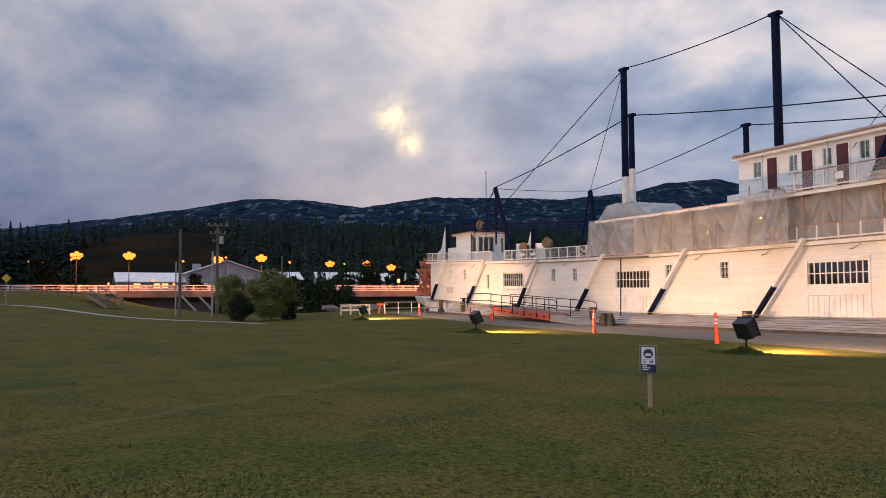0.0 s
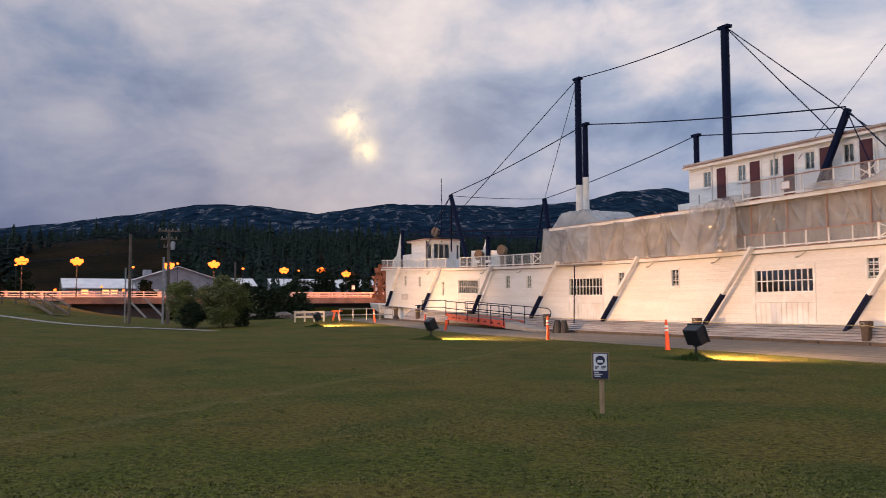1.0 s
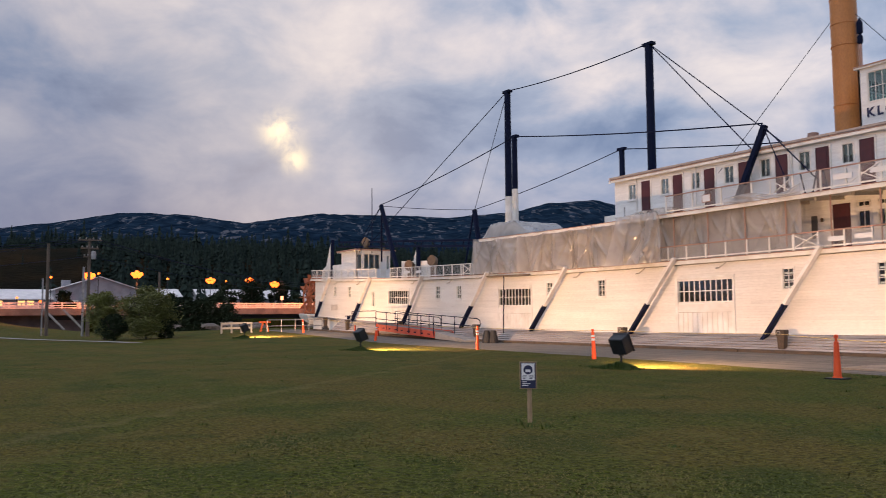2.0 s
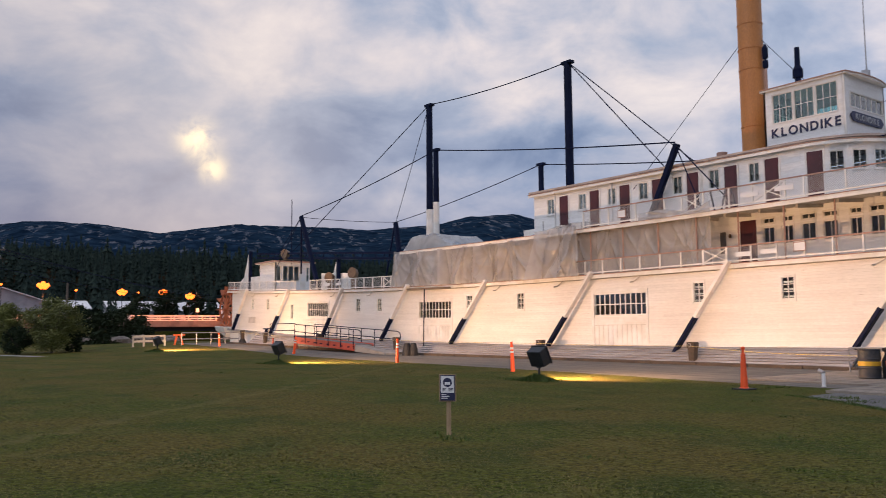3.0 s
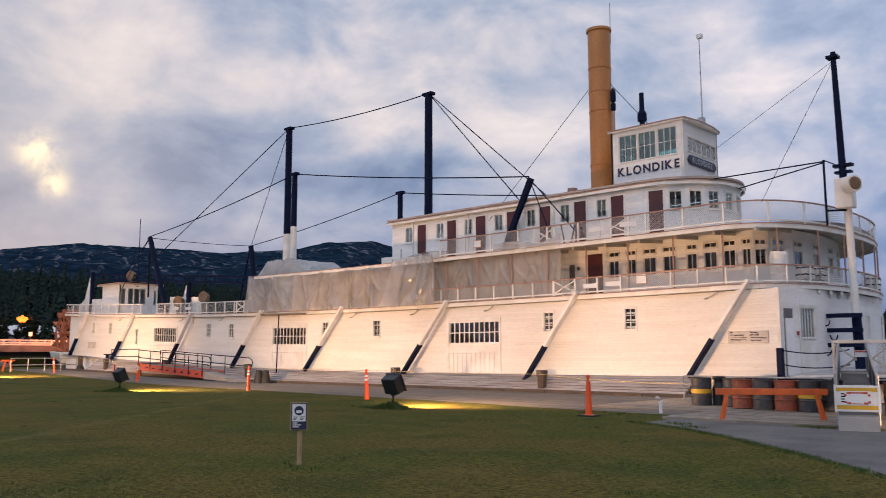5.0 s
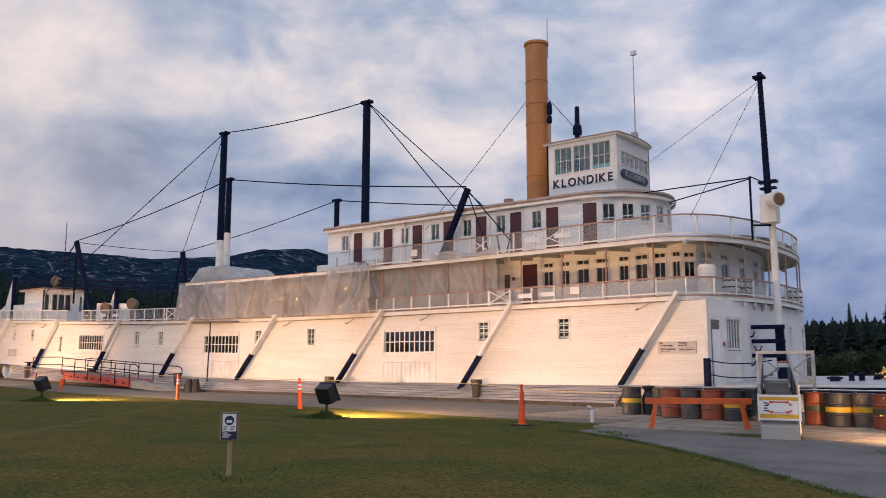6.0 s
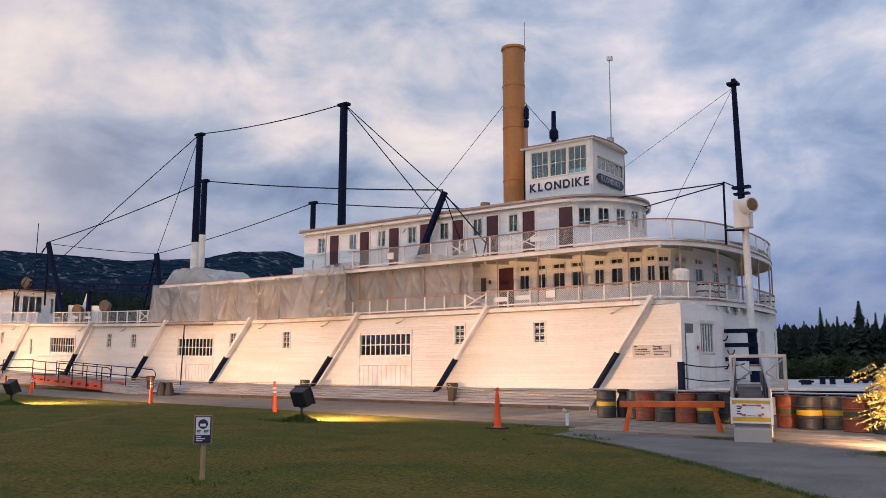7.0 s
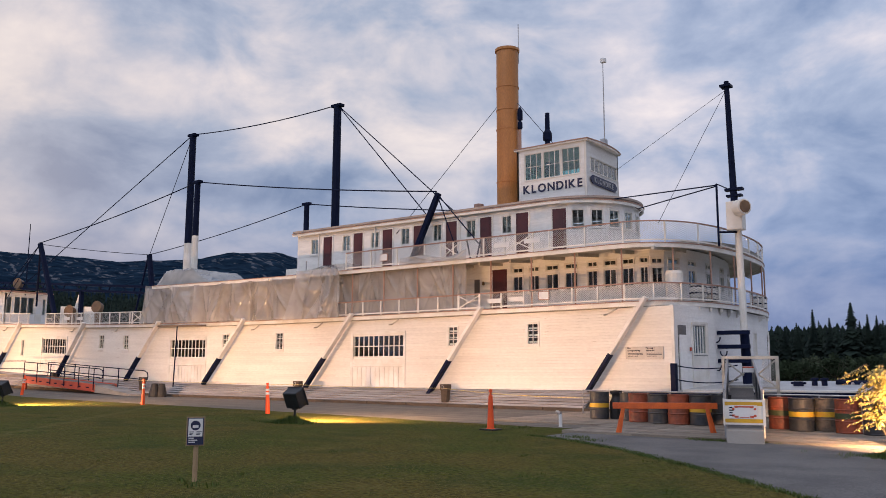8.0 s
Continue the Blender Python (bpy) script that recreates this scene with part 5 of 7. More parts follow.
ac = part("aft_cabin", wall(AC, -68.1, -65.0, 4.6, 7.3, [], 0.1), WHITE_HOUSE, ship, "small white aft cabin with large dark windows", uv=lambda x, y, z: (x, z))
hw = [(0.1, 0.5, 5.75, 7.0), (0.7, 1.18, 5.75, 7.05), (1.22, 1.72, 5.75, 7.05), (1.76, 2.24, 5.75, 7.05), (2.95, 3.2, 5.75, 7.0)]
part("cabin_front", wall(AF, 0, 3.3, 4.6, 7.3, hw, 0.1), WHITE_HOUSE, ac, uv=lambda x, y, z: (y, z))
for h in hw:
    window(AF, h, 1, 2 if h[1] - h[0] < 0.4 else 1, ac, trim=0.03, sill=False)
t = Shape()
pbox(t, AF, 2.34, 2.86, -0.03, -0.001, 4.75, 6.95)
part("cabin_door", t, WHITE, ac, "white plank cabin door")
t = Shape()
pbox(t, AF, 2.42, 2.78, -0.045, -0.031, 5.8, 6.8)
part("panel", t, SIGNWHITE, ac)
part("end_wall", Shape().box(-68.1, -68.0, 1.6, 4.7, 4.6, 7.3).box(-68.0, -65.1, 4.7, 4.8, 4.6, 7.3), WHITE_HOUSE, ac, uv=lambda x, y, z: (x + y, z))
part("roof", Shape().grid(1, 8, lambda p, q: (-68.4 + 3.8 * p, 1.2 + 3.9 * q, 7.42 + 0.16 * math.sin(q * math.pi))).box(-68.4, -64.6, 1.2, 5.1, 7.3, 7.42), WHITE, ac, "slightly arched white roof")
part("roof_edge", Shape().box(-64.6, -64.55, 1.2, 5.1, 7.34, 7.46).box(-68.4, -64.55, 1.15, 1.2, 7.34, 7.46), TRIMRED, ac)


def shield(pts, y, label):
    s = Shape()
    n = len(pts)
    s.add([(u, y, z) for u, z in pts] + [(u, y + 0.06, z) for u, z in pts], [tuple(range(n)), tuple(range(2 * n - 1, n - 1, -1))] + [(i, (i + 1) % n, n + (i + 1) % n, n + i) for i in range(n)])
    return part("wheel_guard", s, WHITE, ship, label)


shield([(-73.6, 4.9), (-68.7, 4.8), (-68.7, 6.35), (-72.4, 6.4), (-73.1, 6.1), (-73.3, 5.6)], 1.9, "white curved guard board at the stern")
shield([(-60.0, 4.6), (-54.9, 4.5), (-54.9, 5.35), (-55.2, 5.75), (-56.0, 5.95), (-60.0, 6.15)], 3.2, "white curved guard board")
for u, y, z0, z1, foot_w in ((-71.0, 1.9, 4.9, 8.75, 1.7), (-56.9, 3.0, 4.5, 7.12, 1.2)):
    part("guard_post", Shape().bar((u, y, z0), (u, y, z1), 0.26), BLACK, ship, "black timber post", bevel=0.02)
    part("raking_fin", Shape().block([(u - 0.2 - foot_w, y - 0.05, z0), (u - 0.16, y - 0.05, z0), (u - 0.16, y + 0.1, z0), (u - 0.2 - foot_w, y + 0.1, z0), (u - 0.3, y - 0.05, z1 - 0.25), (u - 0.16, y - 0.05, z1 - 0.25), (u - 0.16, y + 0.1, z1 - 0.25), (u - 0.3, y + 0.1, z1 - 0.25)]), WHITE, ship, "white tapering fin behind the post")
for off in (0.0, -0.42):
    part("truss_chord", Shape().bar((-71.9, 3.0, 8.65 + off), (-48.4, 3.0, 6.95 + off), 0.16), BLACK, ship, "long black truss beam")
for k in range(16):
    u = -71.2 + k * 1.5
    z = 8.65 - (u + 71.9) * 1.7 / 23.5
    part("truss_web", Shape().bar((u, 3.0, z), (u + (0.5 if k % 2 else -0.3), 3.0, z - 0.42), 0.06), BLACK, ship)
part("flagstaff", Shape().tube((-65.0, 3.0, 7.2), (-65.0, 3.0, 12.9), 0.045, 0.03), BLACK, ship, "thin dark flagstaff")
for u, y, z, zb in ((-65.95, 3.0, 8.15, 7.4), (-57.4, 2.6, 5.6, 4.4), (-54.35, 2.9, 5.8, 4.4)):
    co = part("cowl_vent", Shape().tube((u, y, zb), (u, y, z), 0.24, 0.3, 12), BRONZE, ship, "brown ventilator cowl")
    part("cowl_mouth", Shape().tube((u, y + 0.1, z), (u + 0.12, y - 0.3, z + 0.05), 0.32, 0.42, 18), BRONZE, co)

# sternwheel
WX, WZ, WR = -76.4, 3.55, 2.15
wheel_m = mat("orange_red_paddle_paint", (0.42, 0.13, 0.05), (0.3, 0.09, 0.04), 2, 0.6, speck=0.2)
whl = part("paddle_wheel", Shape().tube((WX, 1.6, WZ), (WX, 11.2, WZ), 0.22, n=12), wheel_m, ship, "orange-red wooden stern paddle wheel")
for y in (1.9, 4.9, 7.9, 10.9):
    ring = [(WX + 1.55 * math.cos(a), y, WZ + 1.55 * math.sin(a)) for a in [i * math.tau / 24 for i in range(25)]]
    part("wheel_rim", Shape().line(ring, 0.09, 6), wheel_m, whl)
    for k in range(12):
        a = k * math.tau / 12
        part("spoke", Shape().bar((WX, y, WZ), (WX + WR * math.cos(a), y, WZ + WR * math.sin(a)), 0.1, 0.14, (0, 1, 0)), wheel_m, whl)
for k in range(12):
    a = k * math.tau / 12
    c, sn = math.cos(a), math.sin(a)
    part("paddle", Shape().block([(WX + r * c - o * sn, y, WZ + r * sn + o * c) for r in (1.6, 2.2) for y, o in ((1.7, -0.03), (11.1, -0.03), (11.1, 0.03), (1.7, 0.03))]), wheel_m, whl)

# ---------------------------------------------------------------- plastic sheeting
def ridge(x, y, z, sharp):
    return (1 - abs(noise.noise(Vector((x, y, z))))) ** sharp


def folds(u, v, seed):
    """Soft hanging pleats crossed by a few sharp diagonal creases."""
    w = 0.5 * noise.noise(Vector((u * 0.5, v * 0.7, seed)))
    pleat = ridge(u * 1.1 + w, v * 0.15, seed, 4)
    rise = ridge(u * 0.6 + v * 0.7 + w, u * 0.2 - v * 0.2, seed + 3.1, 14)
    return 0.13 * pleat + 0.09 * rise


def crease_set(seed, n, lean):
    """Straight folds from the upper edge to the lower one: start, end, depth, width."""
    r = random.Random(seed)
    res = []
    for _ in range(n):
        a = r.choice((0.0, 1.0, r.random(), r.random()))
        res.append((a, a + r.uniform(-lean, lean), r.uniform(0.05, 0.13) * r.choice((1, 1, -0.6)), r.uniform(0.012, 0.035)))
    return res


def creased(p, q, lines):
    """Depth of the folds at p across and q up a sheet; they fan out from the top."""
    d = 0.0
    for top, low, deep, wide in lines:
        c = low + (top - low) * q
        d += deep * math.exp(-abs(p - c) / (wide * (1.5 - 0.8 * q))) * (0.35 + 0.65 * math.sin(math.pi * (0.12 + 0.8 * q)))
    return d


edges = [-43.8, -41.4, -39.2, -36.9, -34.6, -32.9, -30.7, -28.3, -26.4, -24.3, -22.2, -20.9]
for i, (a, b) in enumerate(zip(edges, edges[1:])):
    sag = rng.uniform(0.0, 0.12)
    lines = crease_set(300 + i, 9, 0.7)

    def sheet(p, q, a=a, b=b, i=i, sag=sag, lines=lines):
        u = a - 0.15 + (b - a + 0.3) * p
        lo, hi = zs_top(u) + 0.05, zh(u) + 0.02
        z = lo + (hi - lo) * q - sag * math.sin(p * math.pi) * q
        y = (-0.27 if i < 6 else 0.12) - creased(p, q, lines) - 0.5 * folds(u, z, i * 3.7) - (0.12 if i < 6 else 0.04) * (1 - q) * math.sin(p * 9 + i)
        return (u, y, z)

    part("plastic_sheet", Shape().grid(64, 26, sheet), FILM, ship, "clear wrinkled plastic sheeting", smooth=True)


def tent(a, b, y0, y1, z0, z1, seed, nm="plastic_cover"):
    def f(p, q):
        u, y = a + (b - a) * p, y0 + (y1 - y0) * q
        ridge = math.sin(min(1, q * 1.2) * math.pi / 2) * (0.55 + 0.45 * math.sin(p * math.pi))
        z = z0(u) + (z1 - z0(u)) * ridge + 0.28 * (folds(u * 2, y * 2, seed) - 0.05)
        return (u, y, z)
    part(nm, Shape().grid(22, 14, f), FILM, ship, "bunched plastic sheet over the deck", smooth=True)


def wrap(a, b, y0, y1, z0, z1, lean, seed):
    """A taut cover over something boxy: steep sides, a nearly flat puckered top, one end running down to the deck."""
    def f(p, q):
        up = min(1.0, 9.0 * q) * min(1.0, 9.0 * p) * min(1.0, (1 - p) * lean)
        u = a + (b - a) * p - 0.25 * (1 - min(1.0, 5.0 * p))
        y = y0 + (y1 - y0) * q
        z = z0(u) + (z1 - z0(u)) * up + 0.35 * (folds(u * 1.7, y * 1.7, seed) - 0.12) * (0.3 + up)
        return (u, y, z)
    part("plastic_cover", Shape().grid(34, 24, f), FILM, ship, "pale plastic sheet wrapped over the deck gear", smooth=True)


wrap(-44.0, -39.2, 0.2, 4.2, lambda u: zh(u) + 0.14, 7.5, 2.4, 11.0)
tent(-32.9, -28.7, 0.3, 3.3, lambda u: zh(u) + 0.15, 7.2, 21.0)
part("cover_pole", Shape().tube((-31.75, 1.0, zh(-31.7) + 0.1), (-31.75, 1.0, 7.25), 0.03), STEEL, ship)


DRAPE = crease_set(77, 16, 0.5)


def drape(p, q):
    """The loose sheet thrown over the rail, wider at its foot."""
    u = -30.8 + 2.9 * p - (1 - q) * (0.95 - 1.1 * p)
    lo, hi = zs_top(u) - 0.02, zh(u) + 0.28
    z = lo + (hi - lo) * q
    y = -0.36 - 2.2 * creased(p, q, DRAPE) - 0.8 * folds(u, z, 51.0) - 0.16 * (1 - q)
    return (u, y, z)


part("plastic_drape", Shape().grid(90, 30, drape), FILM, ship, "loose creased plastic sheet hanging outside the rail", smooth=True)
part("rail_film", Shape().grid(50, 12, lambda p, q: (-24.3 + 3.8 * p, -0.22 - 0.8 * folds(-24.3 + 3.8 * p, q * 2.0, 61.0), zh_top(-22) - 0.02 + q * (0.34 + 0.22 * math.sin(p * 7.0) * p))), FILM, ship, "crumpled plastic along the upper railing", smooth=True)
part("plastic_end", Shape().grid(24, 24, lambda p, q: (-44.0 - 0.45 * (1 - q) ** 2 + 0.5 * folds(p * 5, q * 3, 5.0), -0.45 + 5.0 * p, zs_top(-44) + 0.05 + 2.25 * q)), FILM, ship, "clear plastic end wall", smooth=True)

# ---------------------------------------------------------------- things beside the ship
def gz(x, y):
    return ground_z(x, y)


def floodlight(x, y, z):
    th = thing("floodlight", (x, y, z), "boxy dark floodlight on a short post in the grass", "floodlight", "floodlights on the lawn")
    part("post", Shape().tube((x, y, z - 0.1), (x, y, z + 0.44), 0.035).tube((x, y, z + 0.02), (x, y, z + 0.07), 0.08, n=10), DARKIRON, th)
    part("swivel", Shape().box(x - 0.05, x + 0.05, y - 0.06, y + 0.06, z + 0.38, z + 0.5), DARKIRON, th)
    m = Matrix.Translation((x, y, z + 0.72)) @ Euler((radians(26), 0, radians(4))).to_matrix().to_4x4()

    def tr(c):
        return [m @ Vector(p) for p in c]

    w, h = 0.29, 0.275
    part("housing", Shape().block(tr([(-w * 0.92, -0.2, -h * 0.92), (w * 0.92, -0.2, -h * 0.92), (w, 0.16, -h), (-w, 0.16, -h), (-w * 0.92, -0.2, h * 0.92), (w * 0.92, -0.2, h * 0.92), (w, 0.16, h), (-w, 0.16, h)])), DARKIRON, th, "", bevel=0.03)
    part("rim", Shape().block(tr([(-w - 0.02, 0.12, -h - 0.02), (w + 0.02, 0.12, -h - 0.02), (w + 0.02, 0.165, -h - 0.02), (-w - 0.02, 0.165, -h - 0.02), (-w - 0.02, 0.12, h + 0.02), (w + 0.02, 0.12, h + 0.02), (w + 0.02, 0.165, h + 0.02), (-w - 0.02, 0.165, h + 0.02)])), DARKIRON, th, bevel=0.01)
    part("lens", Shape().block(tr([(-w + 0.05, 0.166, -h + 0.05), (w - 0.05, 0.166, -h + 0.05), (w - 0.05, 0.172, -h + 0.05), (-w + 0.05, 0.172, -h + 0.05), (-w + 0.05, 0.166, h - 0.05), (w - 0.05, 0.166, h - 0.05), (w - 0.05, 0.172, h - 0.05), (-w + 0.05, 0.172, h - 0.05)])), LENS, th, "glowing warm lens")
    return th


for fx, fy, fz in FLOODS:
    floodlight(fx, fy, gz(fx, fy))


def delineator(x, y, h, lean_x, lean_y, label):
    z = gz(x, y)
    th = thing("traffic_post", (x, y, z), label, "traffic post", "orange traffic posts along the path")
    top = Vector((x + lean_x, y + lean_y, z + h))
    base = Vector((x, y, z))
    part("tube", Shape().tube(base, base.lerp(top, 0.9), 0.085, 0.055, 14), ORANGE, th)
    part("grip", Shape().tube(base.lerp(top, 0.9), top, 0.035, 0.05, 10), ORANGE, th)
    for a in (0.62, 0.74):
        part("reflective_band", Shape().tube(base.lerp(top, a), base.lerp(top, a + 0.07), 0.0735 - 0.035 * (a - 0.55), 0.0715 - 0.035 * (a - 0.55), 14), SIGNWHITE, th, "pale reflective band")
    return th


for x, y, h, lx, ly, lb in ((-22.7, -9.5, 1.08, -0.06, 0.0, "slim orange traffic post with pale bands"), (-32.4, -8.0, 1.12, 0.0, 0.0, "slim orange traffic post with pale bands"),
                            (-46.6, -6.1, 1.1, 0.14, 0.05, "leaning orange traffic post with pale bands"), (-62.0, -4.6, 1.05, -0.2, 0.0, "leaning orange traffic post at the path's edge")):
    delineator(x, y, h, lx, ly, lb)
th = thing("traffic_cone", (-12.18, -11.17, 0), "tall narrow orange traffic cone on the grass edge", "traffic cone")
part("base", Shape().box(-12.4, -11.96, -11.39, -10.95, -0.01, 0.035), RUBBER, th, "black rubber base", bevel=0.01)
part("cone", Shape().lathe((-12.18, -11.17, 0.0), [(0.12, 0), (0.115, 0.05), (0.095, 0.06), (0.062, 0.75), (0.055, 0.9), (0.03, 0.92), (0.03, 0.99), (0.05, 1.0), (0.05, 1.06), (0.0, 1.08)], 18), ORANGE, th)

# notice on a stake
SX, SY = -9.96, -22.3
th = thing("notice_sign", (SX, SY, gz(SX, SY)), "small white and navy health notice on a wooden stake", "sign")
stake_m = mat("raw_pine_stake", (0.36, 0.25, 0.15), (0.28, 0.19, 0.11), 6, 0.7, bump=0.003, stretch=(3, 3, 0.4), speck=0.15)
yaw_m = Matrix.Translation((SX, SY, gz(SX, SY))) @ Euler((0, 0, radians(47))).to_matrix().to_4x4()


def face_box(m, x0, x1, y0, y1, z0, z1):
    return Shape().block([m @ Vector(p) for p in [(x0, y0, z0), (x1, y0, z0), (x1, y1, z0), (x0, y1, z0), (x0, y0, z1), (x1, y0, z1), (x1, y1, z1), (x0, y1, z1)]])


part("stake", face_box(yaw_m, -0.022, 0.046, 0.012, 0.05, -0.1, 0.88), stake_m, th, bevel=0.004)
part("backing", face_box(yaw_m, -0.128, 0.128, -0.012, 0.011, 0.5, 0.905), stake_m, th, "pine backing board", bevel=0.004)
bd = part("board", face_box(yaw_m, -0.112, 0.112, -0.018, -0.013, 0.515, 0.892), NAVY, th, "navy printed sheet")
part("white_field", face_box(yaw_m, -0.098, 0.098, -0.021, -0.0185, 0.63, 0.88), SIGNWHITE, bd)
disc = Shape()
disc.add([yaw_m @ Vector((0.068 * math.cos(k * math.tau / 28), -0.0225, 0.785 + 0.068 * math.sin(k * math.tau / 28))) for k in range(28)], [tuple(range(28))])
part("round_mark", disc, NAVY, bd, "navy disc")
part("round_mark_bar", face_box(yaw_m, -0.04, 0.04, -0.0245, -0.0235, 0.75, 0.79), SIGNWHITE, bd)
for k in range(3):
    for c0, c1 in ((-0.08, -0.02), (0.015, 0.085)):
        part("text_line", face_box(yaw_m, c0, c1 - 0.01 * k, -0.0225, -0.0215, 0.69 - k * 0.018, 0.7 - k * 0.018), NAVY, bd)
for k, w_ in enumerate((0.07, 0.12, 0.09)):
    part("caption_line", face_box(yaw_m, -0.09, -0.09 + w_, -0.0205, -0.0185, 0.6 - k * 0.028, 0.614 - k * 0.028), SIGNWHITE, bd)

# squat bollards with a lit box on top, and their tape
def bollard(x, y, z, h, weighted):
    th = thing("bollard_light", (x, y, z), "timber bollard with a dark weighted foot" if weighted else "short timber bollard with a boxed round lamp", "bollard", "bollards along the hull")
    if weighted:
        part("foot", Shape().lathe((x, y, z), [(0.36, 0), (0.34, 0.12), (0.2, 0.42), (0.13, 0.46)], 14), RUBBER, th, bevel=0.01)
    part("post", Shape().block([(x - 0.13, y - 0.12, z), (x + 0.13, y - 0.12, z), (x + 0.13, y + 0.12, z), (x - 0.13, y + 0.12, z), (x - 0.17, y - 0.13, z + h), (x + 0.17, y - 0.13, z + h), (x + 0.17, y + 0.13, z + h), (x - 0.17, y + 0.13, z + h)]), KERBWOOD, th, bevel=0.015)
    box = part("lamp_box", Shape().box(x - 0.2, x + 0.2, y - 0.15, y + 0.15, z + h, z + h + 0.26), KERBWOOD, th, bevel=0.015)
    part("collar", Shape().tube((x - 0.05, y - 0.152, z + h + 0.13), (x - 0.05, y - 0.165, z + h + 0.13), 0.085, n=16), STEEL, box)
    part("reflector", Shape().tube((x - 0.05, y - 0.166, z + h + 0.13), (x - 0.05, y - 0.175, z + h + 0.13), 0.06, n=16), DARKIRON, box)
    return th


for x, y, z, h, weighted in ((-66.5, -0.75, gz(-66.5, -0.75), 0.9, True), (-61.4, -1.05, 0.52, 0.55, False), (-52.6, -1.05, 0.42, 0.55, False), (-42.8, -1.05, 0.3, 0.5, False), (-30.0, -1.05, 0.2, 0.52, False), (-21.05, -1.05, 0.19, 0.5, False)):
    bollard(x, y, z, h, weighted)
tape = thing("barrier_tape", (-40, -2, 0.9), "thin yellow and black barrier tape strung along the hull", "barrier tape")
tp = [(-66.5, -0.95, 1.4), (-61.4, -1.25, 1.15), (-42.8, -1.25, 0.87), (-30.0, -1.25, 0.8), (-21.05, -1.25, 0.78), (-11.7, -5.3, 0.68)]
for (p, q) in zip(tp, tp[1:]):
    s = Shape()
    s.grid(16, 1, lambda i, j, p=p, q=q: (p[0] + (q[0] - p[0]) * i, p[1] + (q[1] - p[1]) * i, p[2] + (q[2] - p[2]) * i - 0.3 * i * (1 - i) * (0.5 if p[0] < -22 else 1.2) + 0.022 * j))
    part("tape", s, TAPE, tape)
# cluster of black rubber pots
th = thing("rubber_weights", (-39.4, -2.4, 0), "cluster of three black rubber barrier weights", "barrier weight")
for dx, dy in ((-0.28, 0), (0.22, 0.1), (0.0, -0.2)):
    part("weight", Shape().lathe((-39.4 + dx, -2.4 + dy, gz(-39.4, -2.4)), [(0.3, 0), (0.29, 0.15), (0.24, 0.4), (0.19, 0.6), (0.16, 0.74), (0.0, 0.76)], 14), RUBBER, th, bevel=0.01)

# red ramp with tube rails
th = thing("access_ramp", (-50, -2.2, 0), "red steel access ramp with dark tube railings", "ramp")
ra, rb = Vector((-53.2, -2.6, 0.84)), Vector((-45.2, -2.6, 0.42))
part("side_plate", Shape().bar(ra, rb, 0.06, 0.44), RED_STEEL, th, bevel=0.01)
part("side_plate", Shape().bar(ra + Vector((0, 1.4, 0)), rb + Vector((0, 1.4, 0)), 0.06, 0.44), RED_STEEL, th)
part("ramp_deck", Shape().block([p + Vector((0, o, lift_z)) for lift_z in (0.13, 0.17) for p, o in ((ra, 0.03), (rb, 0.03), (rb, 1.37), (ra, 1.37))]), DECKING, th)
part("toe_plate", Shape().block([(-45.17, -2.6, 0.15), (-41.6, -2.6, 0.02), (-41.6, -1.65, 0.02), (-45.17, -1.65, 0.15), (-45.17, -2.6, 0.58), (-41.6, -2.6, 0.12), (-41.6, -1.65, 0.12), (-45.17, -1.65, 0.58)]), CONCRETE, th)
for k in range(9):
    p = ra.lerp(rb, (k + 0.3) / 9) + Vector((0, -0.035, -0.02))
    part("slot", Shape().box(p.x - 0.22, p.x + 0.1, p.y - 0.006, p.y, p.z - 0.02, p.z + 0.05), BLACK, th)
for y in (-2.68, -1.1):
    for lift_z in (0.6, 1.1):
        a, b = ra + Vector((0, y + 2.6, lift_z)), rb + Vector((0.6 if y < -2 else 2.6, y + 2.6, lift_z - (0.0 if y < -2 else 0.1)))
        pts = [a, b] + ([b + Vector((0.28, 0, -0.1)), b + Vector((0.36, 0, -0.3)), b + Vector((0.3, 0, -0.5)), b + Vector((0, 0, -0.55))] if lift_z > 0.9 else [])
        part("handrail", Shape().line(pts, 0.03), BLACK, th)
    for k in range(6):
        p = ra.lerp(rb, k / 5) + Vector((0, y + 2.6, 0))
        part("rail_post", Shape().tube(p - Vector((0, 0, 0.1)), p + Vector((0, 0, 1.1)), 0.028), BLACK, th)
for (x0, x1) in ((-57.2, -53.2),):
    part("landing", Shape().box(x0, x1, -2.6, -1.1, 0.95, 1.1), DECKING, th)
    part("landing_rail", Shape().line([(x0, -2.65, 1.1), (x0, -2.65, 2.0), (x1, -2.65, 2.0)], 0.03).line([(x0, -2.65, 1.5), (x1, -2.65, 1.5)], 0.03), BLACK, th)
    for x in (x0 + 0.1, x1 - 0.1):
        part("leg", Shape().box(x - 0.05, x + 0.05, -2.5, -2.4, gz(x, -2.5) - 0.02, 0.95), RED_STEEL, th)

